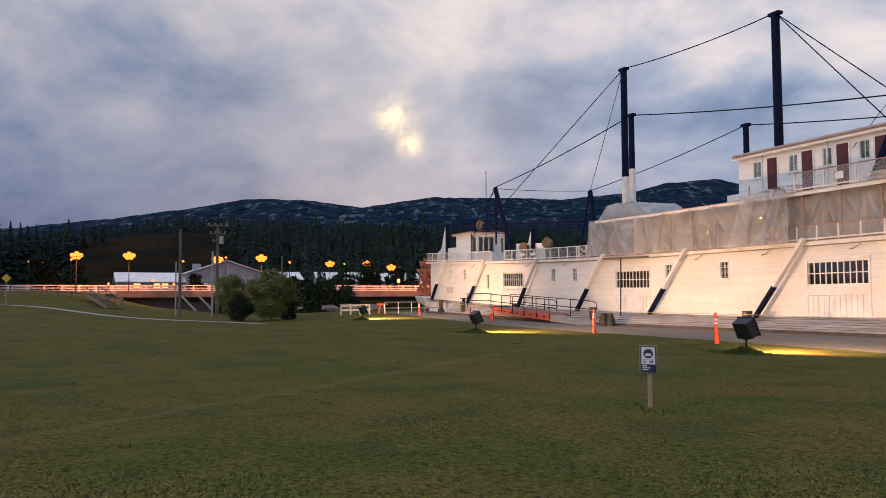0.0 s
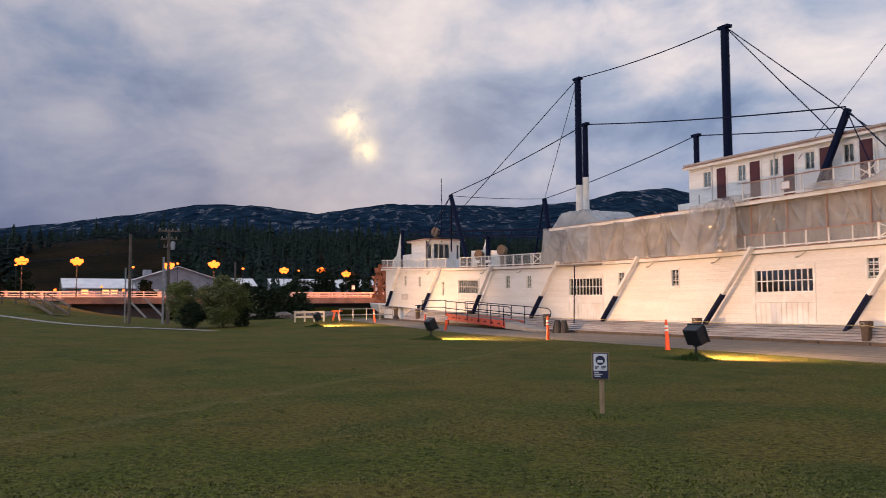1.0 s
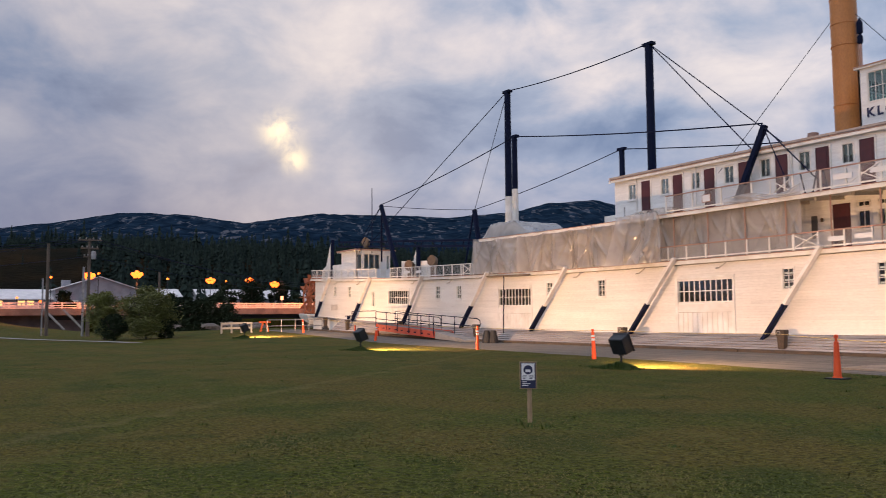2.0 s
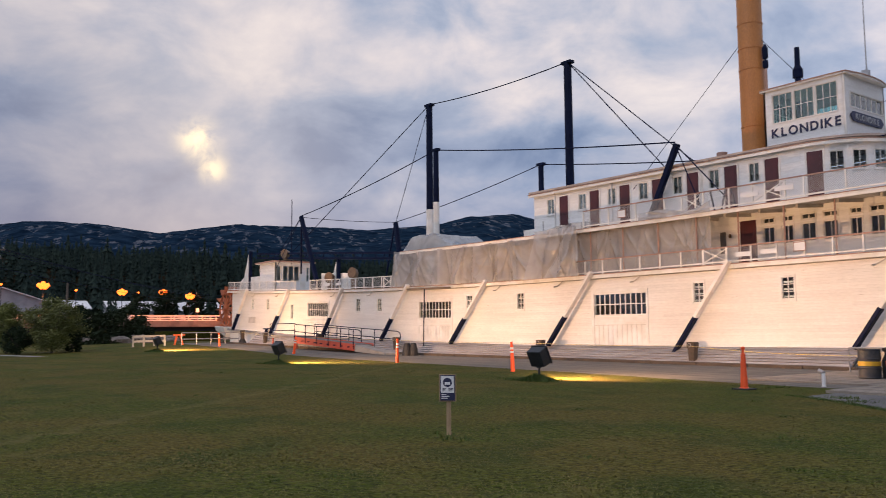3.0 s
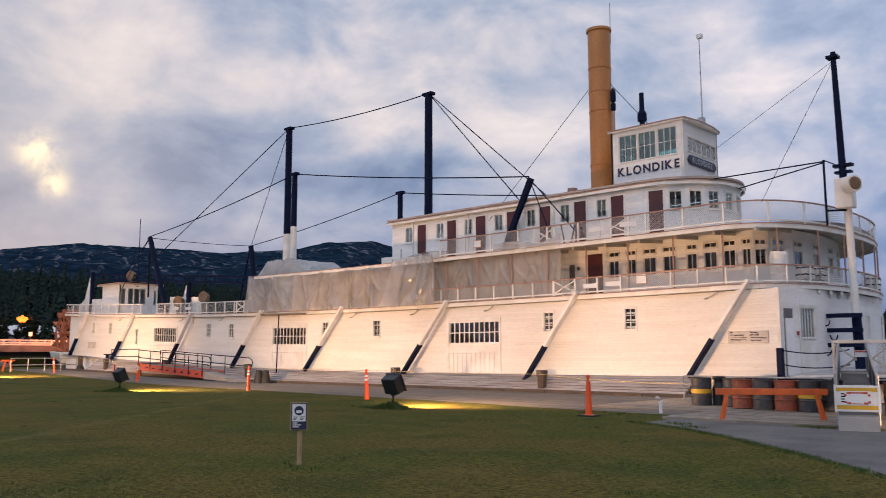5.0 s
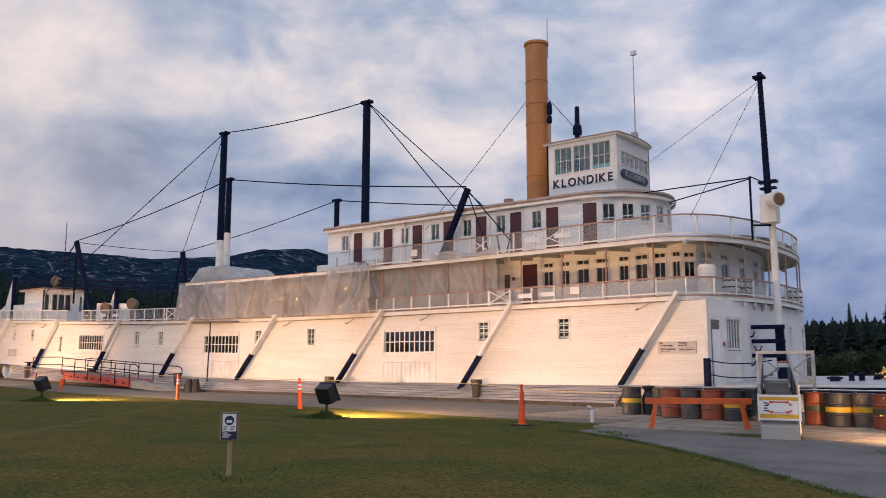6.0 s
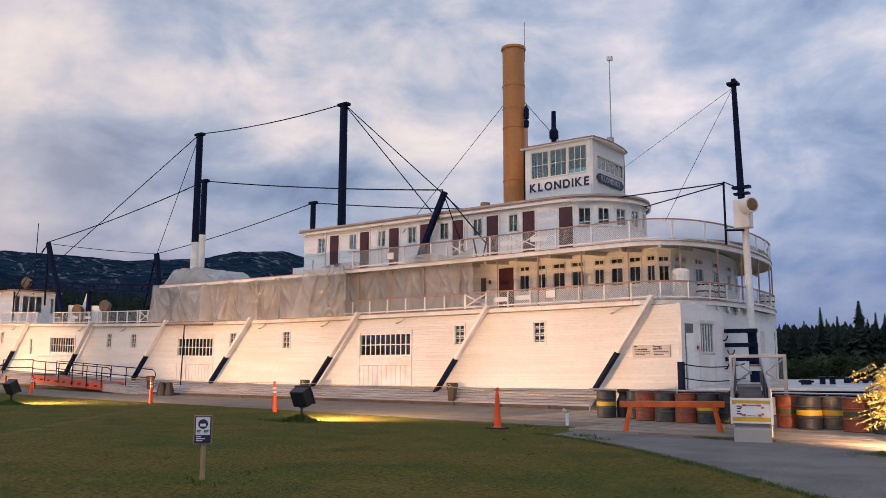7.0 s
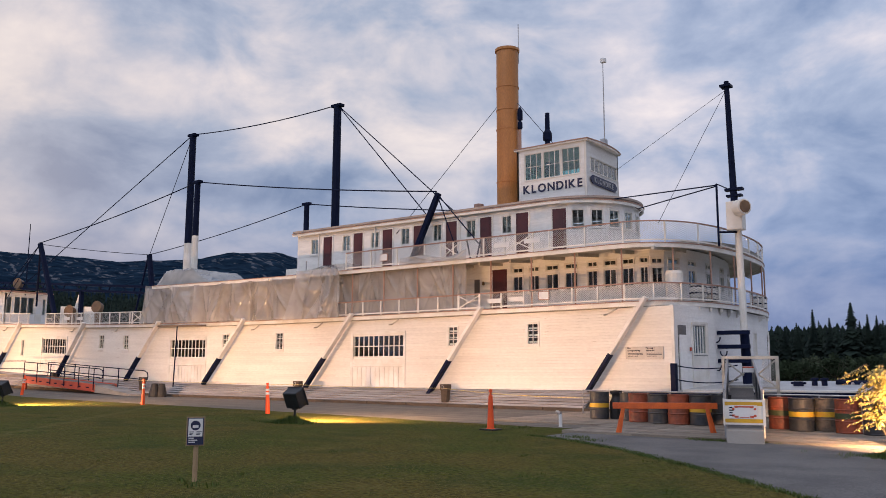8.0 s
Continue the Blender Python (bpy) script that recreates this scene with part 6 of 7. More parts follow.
# drums in a row on the boardwalk
def drum(x, y, body_m, band_m, label):
    th = thing("oil_drum", (x, y, 0.075), label, "oil drum", "old oil drums on the boardwalk")
    r = 0.3
    prof = [(r, 0), (r + 0.008, 0.02), (r, 0.04), (r, 0.27), (r + 0.014, 0.29), (r, 0.31), (r, 0.54), (r + 0.014, 0.56), (r, 0.58), (r, 0.78), (r + 0.01, 0.80), (r + 0.01, 0.82), (r - 0.02, 0.82), (r - 0.025, 0.802)]
    part("body", Shape().lathe((x, y, 0.075), prof, 40), body_m, th)
    if band_m:
        part("band", Shape().lathe((x, y, 0.075), [(r + 0.001, 0.35), (r + 0.006, 0.352), (r + 0.006, 0.475), (r + 0.001, 0.48)], 40), band_m, th, "painted band")
    return th


DR, DG = "dented red oil drum with a dark band", "dark grey oil drum with a yellow band"
for x, y, k in ((-11.7, -5.62, 1), (-10.62, -5.75, 3), (-10.1, -6.28, 2), (-9.37, -6.59, 3), (-8.74, -6.66, 2), (-8.14, -6.58, 1), (-7.8, -5.9, 3), (-5.95, -6.73, 0), (-5.33, -7.16, 1), (-4.82, -6.8, 4), (-4.2, -7.34, 0), (-3.55, -7.5, 1)):
    bm_, bd_, lb = ((DRUMRED, DRUMGREEN, "dented red oil drum with a green band"), (DRUMGREY, YELLOW, DG), (DRUMRED, None, "plain dented rust-red oil drum"), (DRUMGREY, None, "plain dark grey oil drum"), (DRUMPALE, YELLOW, "weathered brown-grey oil drum with a yellow band"))[k]
    drum(x, y, bm_, bd_, lb)
th = thing("milk_can", (-11.25, -5.35, 0.075), "dark iron churn between the drums", "churn")
part("body", Shape().lathe((-11.25, -5.35, 0.075), [(0.2, 0), (0.21, 0.5), (0.13, 0.66), (0.13, 0.74), (0.19, 0.78), (0.19, 0.86), (0.0, 0.88)], 18), RUBBER, th)

# orange trestle barrier
th = thing("trestle_barrier", (-8.0, -9.5, 0.07), "faded orange wooden trestle barrier", "barrier")
ba, bb = Vector((-8.87, -10.75, 0.72)), Vector((-6.77, -9.3, 0.72))
part("crossbar", Shape().bar(ba, bb, 0.05, 0.15), ORANGE_WOOD, th, bevel=0.01)
out_v = (bb - ba).normalized()
for f, k in ((0.11, -1), (0.89, 1)):
    c = ba.lerp(bb, f)
    for o in (-0.04, 0.05):
        foot_p = Vector((c.x + out_v.x * k * 0.16 - out_v.y * -o, c.y + out_v.y * k * 0.16 + out_v.x * o, 0.02 if o < 0 and k < 0 else 0.066))
        part("leg", Shape().bar(foot_p, (c.x, c.y + 0.1 * o, 0.79), 0.045, 0.07), ORANGE_WOOD, th)
th = thing("path_light", (-11.27, -9.0, 0.03), "short pale post with a dark lamp head", "path light")
part("post", Shape().tube((-11.27, -9.0, 0.0), (-11.27, -9.0, 0.36), 0.05, n=10), SIGNWHITE, th)
part("head", Shape().tube((-11.25, -9.02, 0.37), (-11.4, -8.97, 0.42), 0.045, 0.055, 12), STEEL, th)

# gangway to the foredeck with its closed gate
th = thing("gangway", (-5.6, -11.0, 0), "grey gangway with a closed white and yellow warning gate", "gangway")
ga, gb = Vector((-5.62, -11.0, 0.12)), Vector((-8.7, -0.9, 0.98))
dirv = (gb - ga).normalized()
sd = Vector((dirv.y, -dirv.x, 0)).normalized()
hwid = 0.37
part("ramp_deck", Shape().block([ga - sd * hwid, ga + sd * hwid, gb + sd * hwid, gb - sd * hwid] + [p + Vector((0, 0, 0.1)) for p in (ga - sd * hwid, ga + sd * hwid, gb + sd * hwid, gb - sd * hwid)]), DECKING, th, bevel=0.01)
fo = ga - dirv * 0.35
part("concrete_foot", Shape().block([Vector((p.x, p.y, z)) for z, e in ((-0.02, 0.0), (0.3, 0.1)) for p in (fo - sd * (hwid + 0.02) + dirv * e, fo + sd * (hwid + 0.02) + dirv * e, fo + sd * (hwid + 0.02) + dirv * 0.9, fo - sd * (hwid + 0.02) + dirv * 0.9)]), CONCRETE, th, bevel=0.02)
for k in (-1, 1):
    e0, e1 = ga + sd * k * (hwid + 0.03) + dirv * 0.3, gb + sd * k * (hwid + 0.03)
    part("side_panel", Shape().block([e0 + Vector((0, 0, 0.1)), e1 + Vector((0, 0, 0.1)), e1 + Vector((0, 0, 0.1)) + sd * k * 0.03, e0 + Vector((0, 0, 0.1)) + sd * k * 0.03,
                                      e0 + Vector((0, 0, 0.95)), e1 + Vector((0, 0, 0.95)), e1 + Vector((0, 0, 0.95)) + sd * k * 0.03, e0 + Vector((0, 0, 0.95)) + sd * k * 0.03]), DARKIRON, th, "dark boarded side")
    part("handrail", Shape().line([e0 + Vector((0, 0, -0.05)), e0 + Vector((0, 0, 1.0)), e1 + Vector((0, 0, 1.0))], 0.035), STEEL, th)
    for f in (0.33, 0.66, 1.0):
        p = e0.lerp(e1, f)
        part("rail_post", Shape().tube(p, p + Vector((0, 0, 1.0)), 0.028), STEEL, th)
gm = Matrix(((sd.x, dirv.x, 0, ga.x), (sd.y, dirv.y, 0, ga.y), (0, 0, 1, 0), (0, 0, 0, 1)))
if sd.x < 0:
    gm = gm @ Matrix.Diagonal((-1, 1, 1, 1))
gate = part("gate", face_box(gm, -0.44, 0.44, -0.05, 0.0, 0.40, 0.95), WHITE, th, "white board gate", bevel=0.01)
for z0, z1 in ((0.45, 0.53), (0.82, 0.90)):
    part("yellow_stripe", face_box(gm, -0.40, 0.40, -0.056, -0.051, z0, z1), YELLOW, gate)
for x0, x1 in ((-0.44, -0.405), (0.385, 0.44)):
    part("gate_stile", face_box(gm, x0, x1, -0.075, -0.051, 0.38, 0.97), WHITE, gate)
sg = part("gate_sign", face_box(gm, -0.32, 0.27, -0.064, -0.052, 0.54, 0.83), SIGNWHITE, gate, "white sign with red marks")
for k in (-1, 1):
    for z0, z1 in ((0.555, 0.60), (0.77, 0.815)):
        part("red_mark", face_box(gm, min(k * 0.12, k * 0.2), max(k * 0.12, k * 0.2), -0.068, -0.065, z0, z1), RED_STEEL, sg)
        part("red_mark", face_box(gm, min(k * 0.2, k * 0.25), max(k * 0.2, k * 0.25), -0.068, -0.065, z0 - 0.015 + (0.04 if z0 < 0.7 else -0.03), z1 - 0.015 + (0.04 if z0 < 0.7 else -0.03)), RED_STEEL, sg)
part("red_mark", face_box(gm, -0.12, 0.12, -0.068, -0.065, 0.78, 0.81), RED_STEEL, sg)
part("red_mark", face_box(gm, -0.1, 0.1, -0.068, -0.065, 0.56, 0.575), RED_STEEL, sg)
for k in range(4):
    part("text_bar", face_box(gm, -0.31, -0.24 + 0.02 * (k % 2), -0.068, -0.065, 0.76 - k * 0.055, 0.785 - k * 0.055), BLACK, sg)
lx0, lx1, ly = -8.83, -7.05, -2.4
fr = part("landing_frame", Shape().box(lx0, lx1, ly - 0.05, ly + 0.05, 1.94, 2.04), CREAM, th, "cream timber frame over the landing", bevel=0.01)
for x in (lx0, lx1 - 0.09):
    part("frame_post", Shape().box(x, x + 0.09, ly - 0.045, ly + 0.045, 0.7, 1.94), CREAM, fr)
part("frame_net", Shape().grid(1, 1, lambda p, q: (lx1 - 0.5 + 0.42 * p, ly, 1.0 + 0.94 * q)), NET, fr, "dark wire mesh")
part("mid_rail", Shape().bar((lx0, ly, 1.04), (lx1, ly, 1.04), 0.05), CREAM, fr)
for x in (lx0 + 0.1, lx1 - 0.1):
    part("diagonal", Shape().bar((x, ly, 1.9), (lx0 * 0.5 + lx1 * 0.5 + (x - lx0 * 0.5 - lx1 * 0.5) * 0.25, ly, 1.42), 0.045), CREAM, fr)
    part("diagonal", Shape().bar((x, ly, 1.08), (lx0 * 0.5 + lx1 * 0.5 + (x - lx0 * 0.5 - lx1 * 0.5) * 0.25, ly, 1.5), 0.045), CREAM, fr)
part("landing_sign", Shape().box(-8.15, -7.72, ly - 0.08, ly - 0.055, 1.52, 1.72), SIGNWHITE, fr, "white sign with a red bar")
part("red_bar", Shape().box(-8.14, -7.73, ly - 0.086, ly - 0.081, 1.66, 1.71), RED_STEEL, fr)

# pipe railing along the dock, corner post with ropes
th = thing("pipe_railing", (-11, -3.0, 0), "low galvanised pipe railing along the dock", "railing")
for x0, x1, yy in ((-13.6, -8.7, -3.0), (-7.3, 2.5, -3.4)):
    part("top_pipe", Shape().line([(x0, yy, 0.05), (x0, yy, 0.86), (x1, yy, 0.86)], 0.03), STEEL, th)
    n = int((x1 - x0) / 1.6)
    for k in range(1, n + 1):
        part("post", Shape().tube((x0 + k * 1.6, yy, 0.04), (x0 + k * 1.6, yy, 0.86), 0.025), STEEL, th)
cp = part("corner_post", Shape().box(-11.42, -11.2, -0.28, -0.08, zd(-11) - 0.1, zd(-11) + 1.02), BLACK, ship, "black corner post", bevel=0.02)
for hgt in (0.95, 0.45):
    part("guard_rope", Shape().line([(-11.3 + 2.3 * i / 8, -0.18, zd(-11) + hgt - 0.5 * (i / 8) * (1 - i / 8)) for i in range(9)], 0.02), BLACK, cp)

# boardwalk, board by board
bw = thing("boardwalk", (-6, -6, 0), "weathered timber boardwalk beside the bow", "boardwalk", kind="structure")
yb = -10.75
while yb < -1.4:
    wv = 0.235
    for x0, x1 in ((-14.2, -8.4), (-8.4, -2.9), (-2.9, 4.0)):
        if yb < -9.4 + 1.0 and x0 < -12:
            x0 = -10.3
        o = rng.uniform(-0.006, 0.006)
        part("board", Shape().box(x0 + 0.006, x1 - 0.006, yb, yb + wv - 0.016, -0.02, 0.066 + o), BOARD, bw)
    yb += wv

# fence by the stern
fn = thing("board_fence", (-65.6, -9, 0.33), "cream painted rail fence beside the stern", "fence")
fa, fb = Vector((-65.6, -10.1, 0.32)), Vector((-65.6, -7.65, 0.36))
for k in range(4):
    p = fa.lerp(fb, k / 3)
    part("post", Shape().box(p.x - 0.06, p.x + 0.06, p.y - 0.06, p.y + 0.06, 0.2, 1.2), CREAM, fn)
for hgt in (0.42, 0.8):
    part("rail", Shape().bar(fa + Vector((0.07, 0, hgt)), fb + Vector((0.07, 0, hgt)), 0.05, 0.16), CREAM, fn)
pf = thing("pipe_fence", (-66.2, -3, 0.38), "pale pipe fence by the stern", "fence")
pa, pb = Vector((-65.9, -6.2, 0.37)), Vector((-66.4, -1.1, 0.38))
for hgt in (0.5, 1.0):
    part("rail", Shape().line([pa + Vector((0, 0, hgt)), pb + Vector((0, 0, hgt))], 0.035), STEEL, pf)
for k in range(5):
    p = pa.lerp(pb, k / 4)
    part("post", Shape().tube(p - Vector((0, 0, 0.1)), p + Vector((0, 0, 1.0)), 0.035), STEEL, pf)
th = thing("sawhorse", (-67.4, -5.9, 0.36), "small orange wooden trestle near the stern", "trestle")
for o in (-0.35, 0.35):
    part("leg", Shape().bar((-67.4, -5.9 + o, 0.34), (-67.4, -5.9 + o * 0.4, 1.2), 0.12), ORANGE_WOOD, th)
part("top", Shape().bar((-67.4, -6.35, 1.2), (-67.4, -5.4, 1.2), 0.14), ORANGE_WOOD, th)

# ---------------------------------------------------------------- distance: mountains, hillside, woods
def polar(az, r):
    """A plan place r metres out at an azimuth in degrees, counted from +y towards -x."""
    return (-math.sin(radians(az)) * r, -30 + math.cos(radians(az)) * r)


RIDGE = [(130, 3.5), (94.3, 4.55), (87.9, 5.37), (83.4, 6.13), (79.7, 6.9), (76.0, 6.89), (71.7, 6.47), (66.6, 7.14), (61.5, 7.05), (57.7, 6.82), (54.2, 7.11), (50.5, 7.72), (47.8, 7.82), (46.4, 7.5), (38, 5.0), (25, 3.4), (14.5, 2.5), (9.2, 2.45), (-40, 2.2)]


def ridge_elev(az):
    return float(np.interp(-az, [-a for a, _ in RIDGE], [e for _, e in RIDGE]))


def mountain(p, q):
    az, f = 130 - 170 * p, q
    r = 520 + 1500 * f
    x, y = polar(az, r)
    top = 2000 * math.tan(radians(ridge_elev(az))) * 1500 / 2000
    rise = min(1.0, f / 0.654)
    n1 = noise.fractal(Vector((x / 260, y / 260, 0.3)), 0.9, 2.1, 6)
    n2 = noise.fractal(Vector((x / 45, y / 45, 4.3)), 0.9, 2.1, 4)
    body = top * (0.18 + 0.82 * rise ** 1.15) if f <= 0.654 else top * (1 - 0.6 * (f - 0.654))
    edge = 1 - math.exp(-((f - 0.654) / 0.16) ** 2)
    return (x, y, body + (0.10 * n1 * top + 0.02 * n2 * top) * (0.15 + 0.85 * edge) + (0.012 * n2 * top if edge < 0.2 else 0))


# blue mixed into the slope colours stands for distance haze
hill_m = mat("hazed_wooded_slope", (0.0065, 0.017, 0.034), (0.012, 0.027, 0.049), 0.03, 0.95, bump=3.0, bscale=0.06, speck=0.35)
t = hill_m.node_tree
b = t.nodes["Principled BSDF"]
b.inputs["Specular IOR Level"].default_value = 0.0
src = b.inputs["Base Color"].links[0].from_socket
tc, mp, n1, r1, mx = (t.nodes.new(k) for k in ("ShaderNodeTexCoord", "ShaderNodeMapping", "ShaderNodeTexNoise", "ShaderNodeMapRange", "ShaderNodeMix"))
mp.inputs["Rotation"].default_value = (0, 0, radians(-155))
mp2 = t.nodes.new("ShaderNodeMapping")
mp2.inputs["Scale"].default_value = (0.26, 1, 0.6)
t.links.new(mp.outputs[0], mp2.inputs[0])
n1.inputs["Scale"].default_value, n1.inputs["Detail"].default_value, n1.inputs["Roughness"].default_value = 0.07, 9, 0.66
r1.inputs["From Min"].default_value, r1.inputs["From Max"].default_value, r1.inputs["To Max"].default_value = 0.555, 0.615, 0.8
sp, r2, ml = t.nodes.new("ShaderNodeSeparateXYZ"), t.nodes.new("ShaderNodeMapRange"), t.nodes.new("ShaderNodeMath")
r2.inputs["From Min"].default_value, r2.inputs["From Max"].default_value = 60, 105
ml.operation = "MULTIPLY"
mx.data_type = "RGBA"
t.links.new(tc.outputs["Object"], mp.inputs[0])
t.links.new(mp2.outputs[0], n1.inputs["Vector"])
t.links.new(n1.outputs["Fac"], r1.inputs[0])
t.links.new(tc.outputs["Object"], sp.inputs[0])
t.links.new(sp.outputs[2], r2.inputs[0])
t.links.new(r1.outputs[0], ml.inputs[0])
t.links.new(r2.outputs[0], ml.inputs[1])
t.links.new(ml.outputs[0], mx.inputs[0])
t.links.new(src, mx.inputs[6])
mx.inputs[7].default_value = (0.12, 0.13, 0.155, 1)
t.links.new(mx.outputs[2], b.inputs["Base Color"])
solo("mountain_ridge", Shape().grid(420, 60, mountain), hill_m, "dark wooded mountain ridge with pale bare rock, tinted blue as haze", "mountain", smooth=True, kind="structure")


def slope_z(az, r):
    lim = float(np.interp(-az, [-130, -92.5, -89.5, -85.8, -81, -77, -69, -62, -54, -45, -15, 40], [2.6, 3.2, 4.0, 4.4, 4.4, 4.2, 4.0, 3.6, 3.2, 2.4, 0.1, 0.1]))
    top = 1.6 + 330 * math.tan(radians(lim))
    f = smooth(185, 330, r) if az > 20 else smooth(400, 600, r)
    x, y = polar(az, r)
    return 2.8 * (1 if az > 20 else 0.0) + (top - 2.8) * f + 0.03 * (r - 330) * (r > 330) + 1.5 * f * noise.noise(Vector((x / 40, y / 40, 0)))


def hillside(p, q):
    az, r = 130 - 95 * p, 178 + 420 * q
    x, y = polar(az, r)
    return (x, y, slope_z(az, r) - 0.3)


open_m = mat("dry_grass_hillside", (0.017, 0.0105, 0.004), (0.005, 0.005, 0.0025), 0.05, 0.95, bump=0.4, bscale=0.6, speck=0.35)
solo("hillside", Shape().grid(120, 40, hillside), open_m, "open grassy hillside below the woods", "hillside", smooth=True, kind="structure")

# needle green tinted bluish to hold the haze over the far woods
NEEDLE = mat("hazed_spruce_needles", (0.013, 0.024, 0.022), (0.022, 0.036, 0.029), 0.25, 0.9, speck=0.35, bscale=4, spread=0.25)
NEEDLE.node_tree.nodes["Principled BSDF"].inputs["Specular IOR Level"].default_value = 0.1
open_m.node_tree.nodes["Principled BSDF"].inputs["Specular IOR Level"].default_value = 0.03
LEAF = mat("green_leaves", (0.17, 0.19, 0.055), (0.085, 0.1, 0.032), 1.2, 0.7, speck=0.35, bscale=14, spread=0.15)
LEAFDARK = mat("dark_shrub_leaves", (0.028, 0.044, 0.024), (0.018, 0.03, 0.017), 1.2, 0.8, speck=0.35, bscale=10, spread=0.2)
LEAFDARK.node_tree.nodes["Principled BSDF"].inputs["Specular IOR Level"].default_value = 0.1
LEAFMID = mat("dull_willow_leaves", (0.032, 0.05, 0.02), (0.02, 0.032, 0.014), 1.2, 0.8, speck=0.35, bscale=10)
LEAFGOLD = mat("yellow_green_leaves", (0.34, 0.28, 0.07), (0.22, 0.2, 0.05), 3, 0.6, speck=0.3, bscale=20)
BARK = mat("grey_bark", (0.09, 0.075, 0.06), (0.06, 0.05, 0.04), 3, 0.85, bump=0.01, bscale=20, speck=0.25)


def spruce_crown(s, x, y, z, h, w, tiers, arms, r):
    """Tiers of drooping, ragged boughs round a leader."""
    for k in range(tiers):
        f = k / tiers
        zz = z + h * (0.08 + 0.92 * f)
        rad = w * (1 - f) ** 0.85 * r.uniform(0.75, 1.15) + 0.04 * w
        turn = r.uniform(0, 7)
        for j in range(arms):
            a = turn + j * math.tau / arms + r.uniform(-0.25, 0.25)
            ln = rad * r.uniform(0.6, 1.15)
            ca, sa = math.cos(a), math.sin(a)
            wd = ln * 0.38 + 0.03 * w
            drop = ln * r.uniform(0.25, 0.5)
            base_z = zz + h / tiers * 0.9
            n = len(s.v)
            s.v += [(x, y, base_z), (x + ca * ln * 0.6 - sa * wd, y + sa * ln * 0.6 + ca * wd, zz - drop * 0.4), (x + ca * ln, y + sa * ln, zz - drop), (x + ca * ln * 0.6 + sa * wd, y + sa * ln * 0.6 - ca * wd, zz - drop * 0.4)]
            s.f += [(n, n + 1, n + 2), (n, n + 2, n + 3)]


def raw_mesh(name, s, material):
    me = bpy.data.meshes.new(name)
    me.from_pydata(s.v, [], s.f)
    me.materials.append(material)
    return me


# woods on the far slopes
r5 = random.Random(5)
woods = Shape()
for _ in range(9400):
    az, r = r5.uniform(36, 100), 190 + 330 * r5.random() ** 0.7
    x, y = polar(az, r)
    openness = az > 80.5 + 2 * noise.noise(Vector((r * 0.05, 3, 0))) and az < 92.8 + 2 * noise.noise(Vector((r * 0.05, 9, 0))) and r < 330 + 20 * noise.noise(Vector((az * 0.6, 0, 0)))
    if openness and r5.random() < (0.96 if r > 230 else 0.85):
        continue
    if r < 225 and az > 79.5:
        continue
    h = r5.uniform(4.2, 8.6) * (0.75 if az > 85 else 1) * (1.35 if r5.random() < 0.1 else 1)
    spruce_crown(woods, x, y, slope_z(az, r) - 0.6, h, h * r5.uniform(0.17, 0.3), 6, 5, r5)
tagged(part("spruce_woods", raw_mesh("spruce_woods", woods, NEEDLE), NEEDLE), "dense dark spruce woods on the far slopes", "woods", kind="stuff")

# riverside woods beyond the bow
woods = Shape()
for _ in range(1300):
    az, r = r5.uniform(-6, 26), r5.uniform(165, 330)
    x, y = polar(az, r)
    h = r5.uniform(7.6, 11.6) * r / 200
    spruce_crown(woods, x, y, -0.4, h, h * r5.uniform(0.2, 0.36), 8, 7, r5)
tagged(part("riverside_woods", raw_mesh("riverside_woods", woods, NEEDLE), NEEDLE), "dark riverside spruce and poplar woods", "woods", kind="stuff")


def spruce(x, y, z, h, w, seed):
    r = random.Random(seed)
    th = thing("spruce_tree", (x, y, z), "tall dark pointed spruce tree", "tree", "spruces by the river")
    part("trunk", Shape().tube((x, y, z - 0.2), (x, y, z + h * 0.95), h * 0.016, 0.02, 8), BARK, th)
    s = Shape()
    spruce_crown(s, x, y, z + h * 0.03, h * 0.97, w, 30, 11, r)
    part("crown", raw_mesh("crown", s, NEEDLE), NEEDLE, th)


for n, (az, elev, r, wd) in enumerate(((14.7, 2.8, 150, 0.17), (13.95, 2.75, 140, 0.2), (13.25, 3.0, 150, 0.16), (12.28, 3.85, 150, 0.13), (11.95, 3.1, 155, 0.14), (11.34, 3.28, 145, 0.15), (10.9, 2.95, 150, 0.17), (10.1, 4.2, 140, 0.2), (9.66, 3.05, 152, 0.15), (9.21, 3.45, 150, 0.13), (8.71, 3.35, 150, 0.14), (8.38, 3.05, 145, 0.15), (7.6, 3.4, 150, 0.15), (15.3, 2.6, 150, 0.2))):
    x, y = polar(az, r)
    h = 1.6 + r * math.tan(radians(elev)) + 0.3
    spruce(x, y, -0.3, h, h * wd * 1.2, 40 + n)


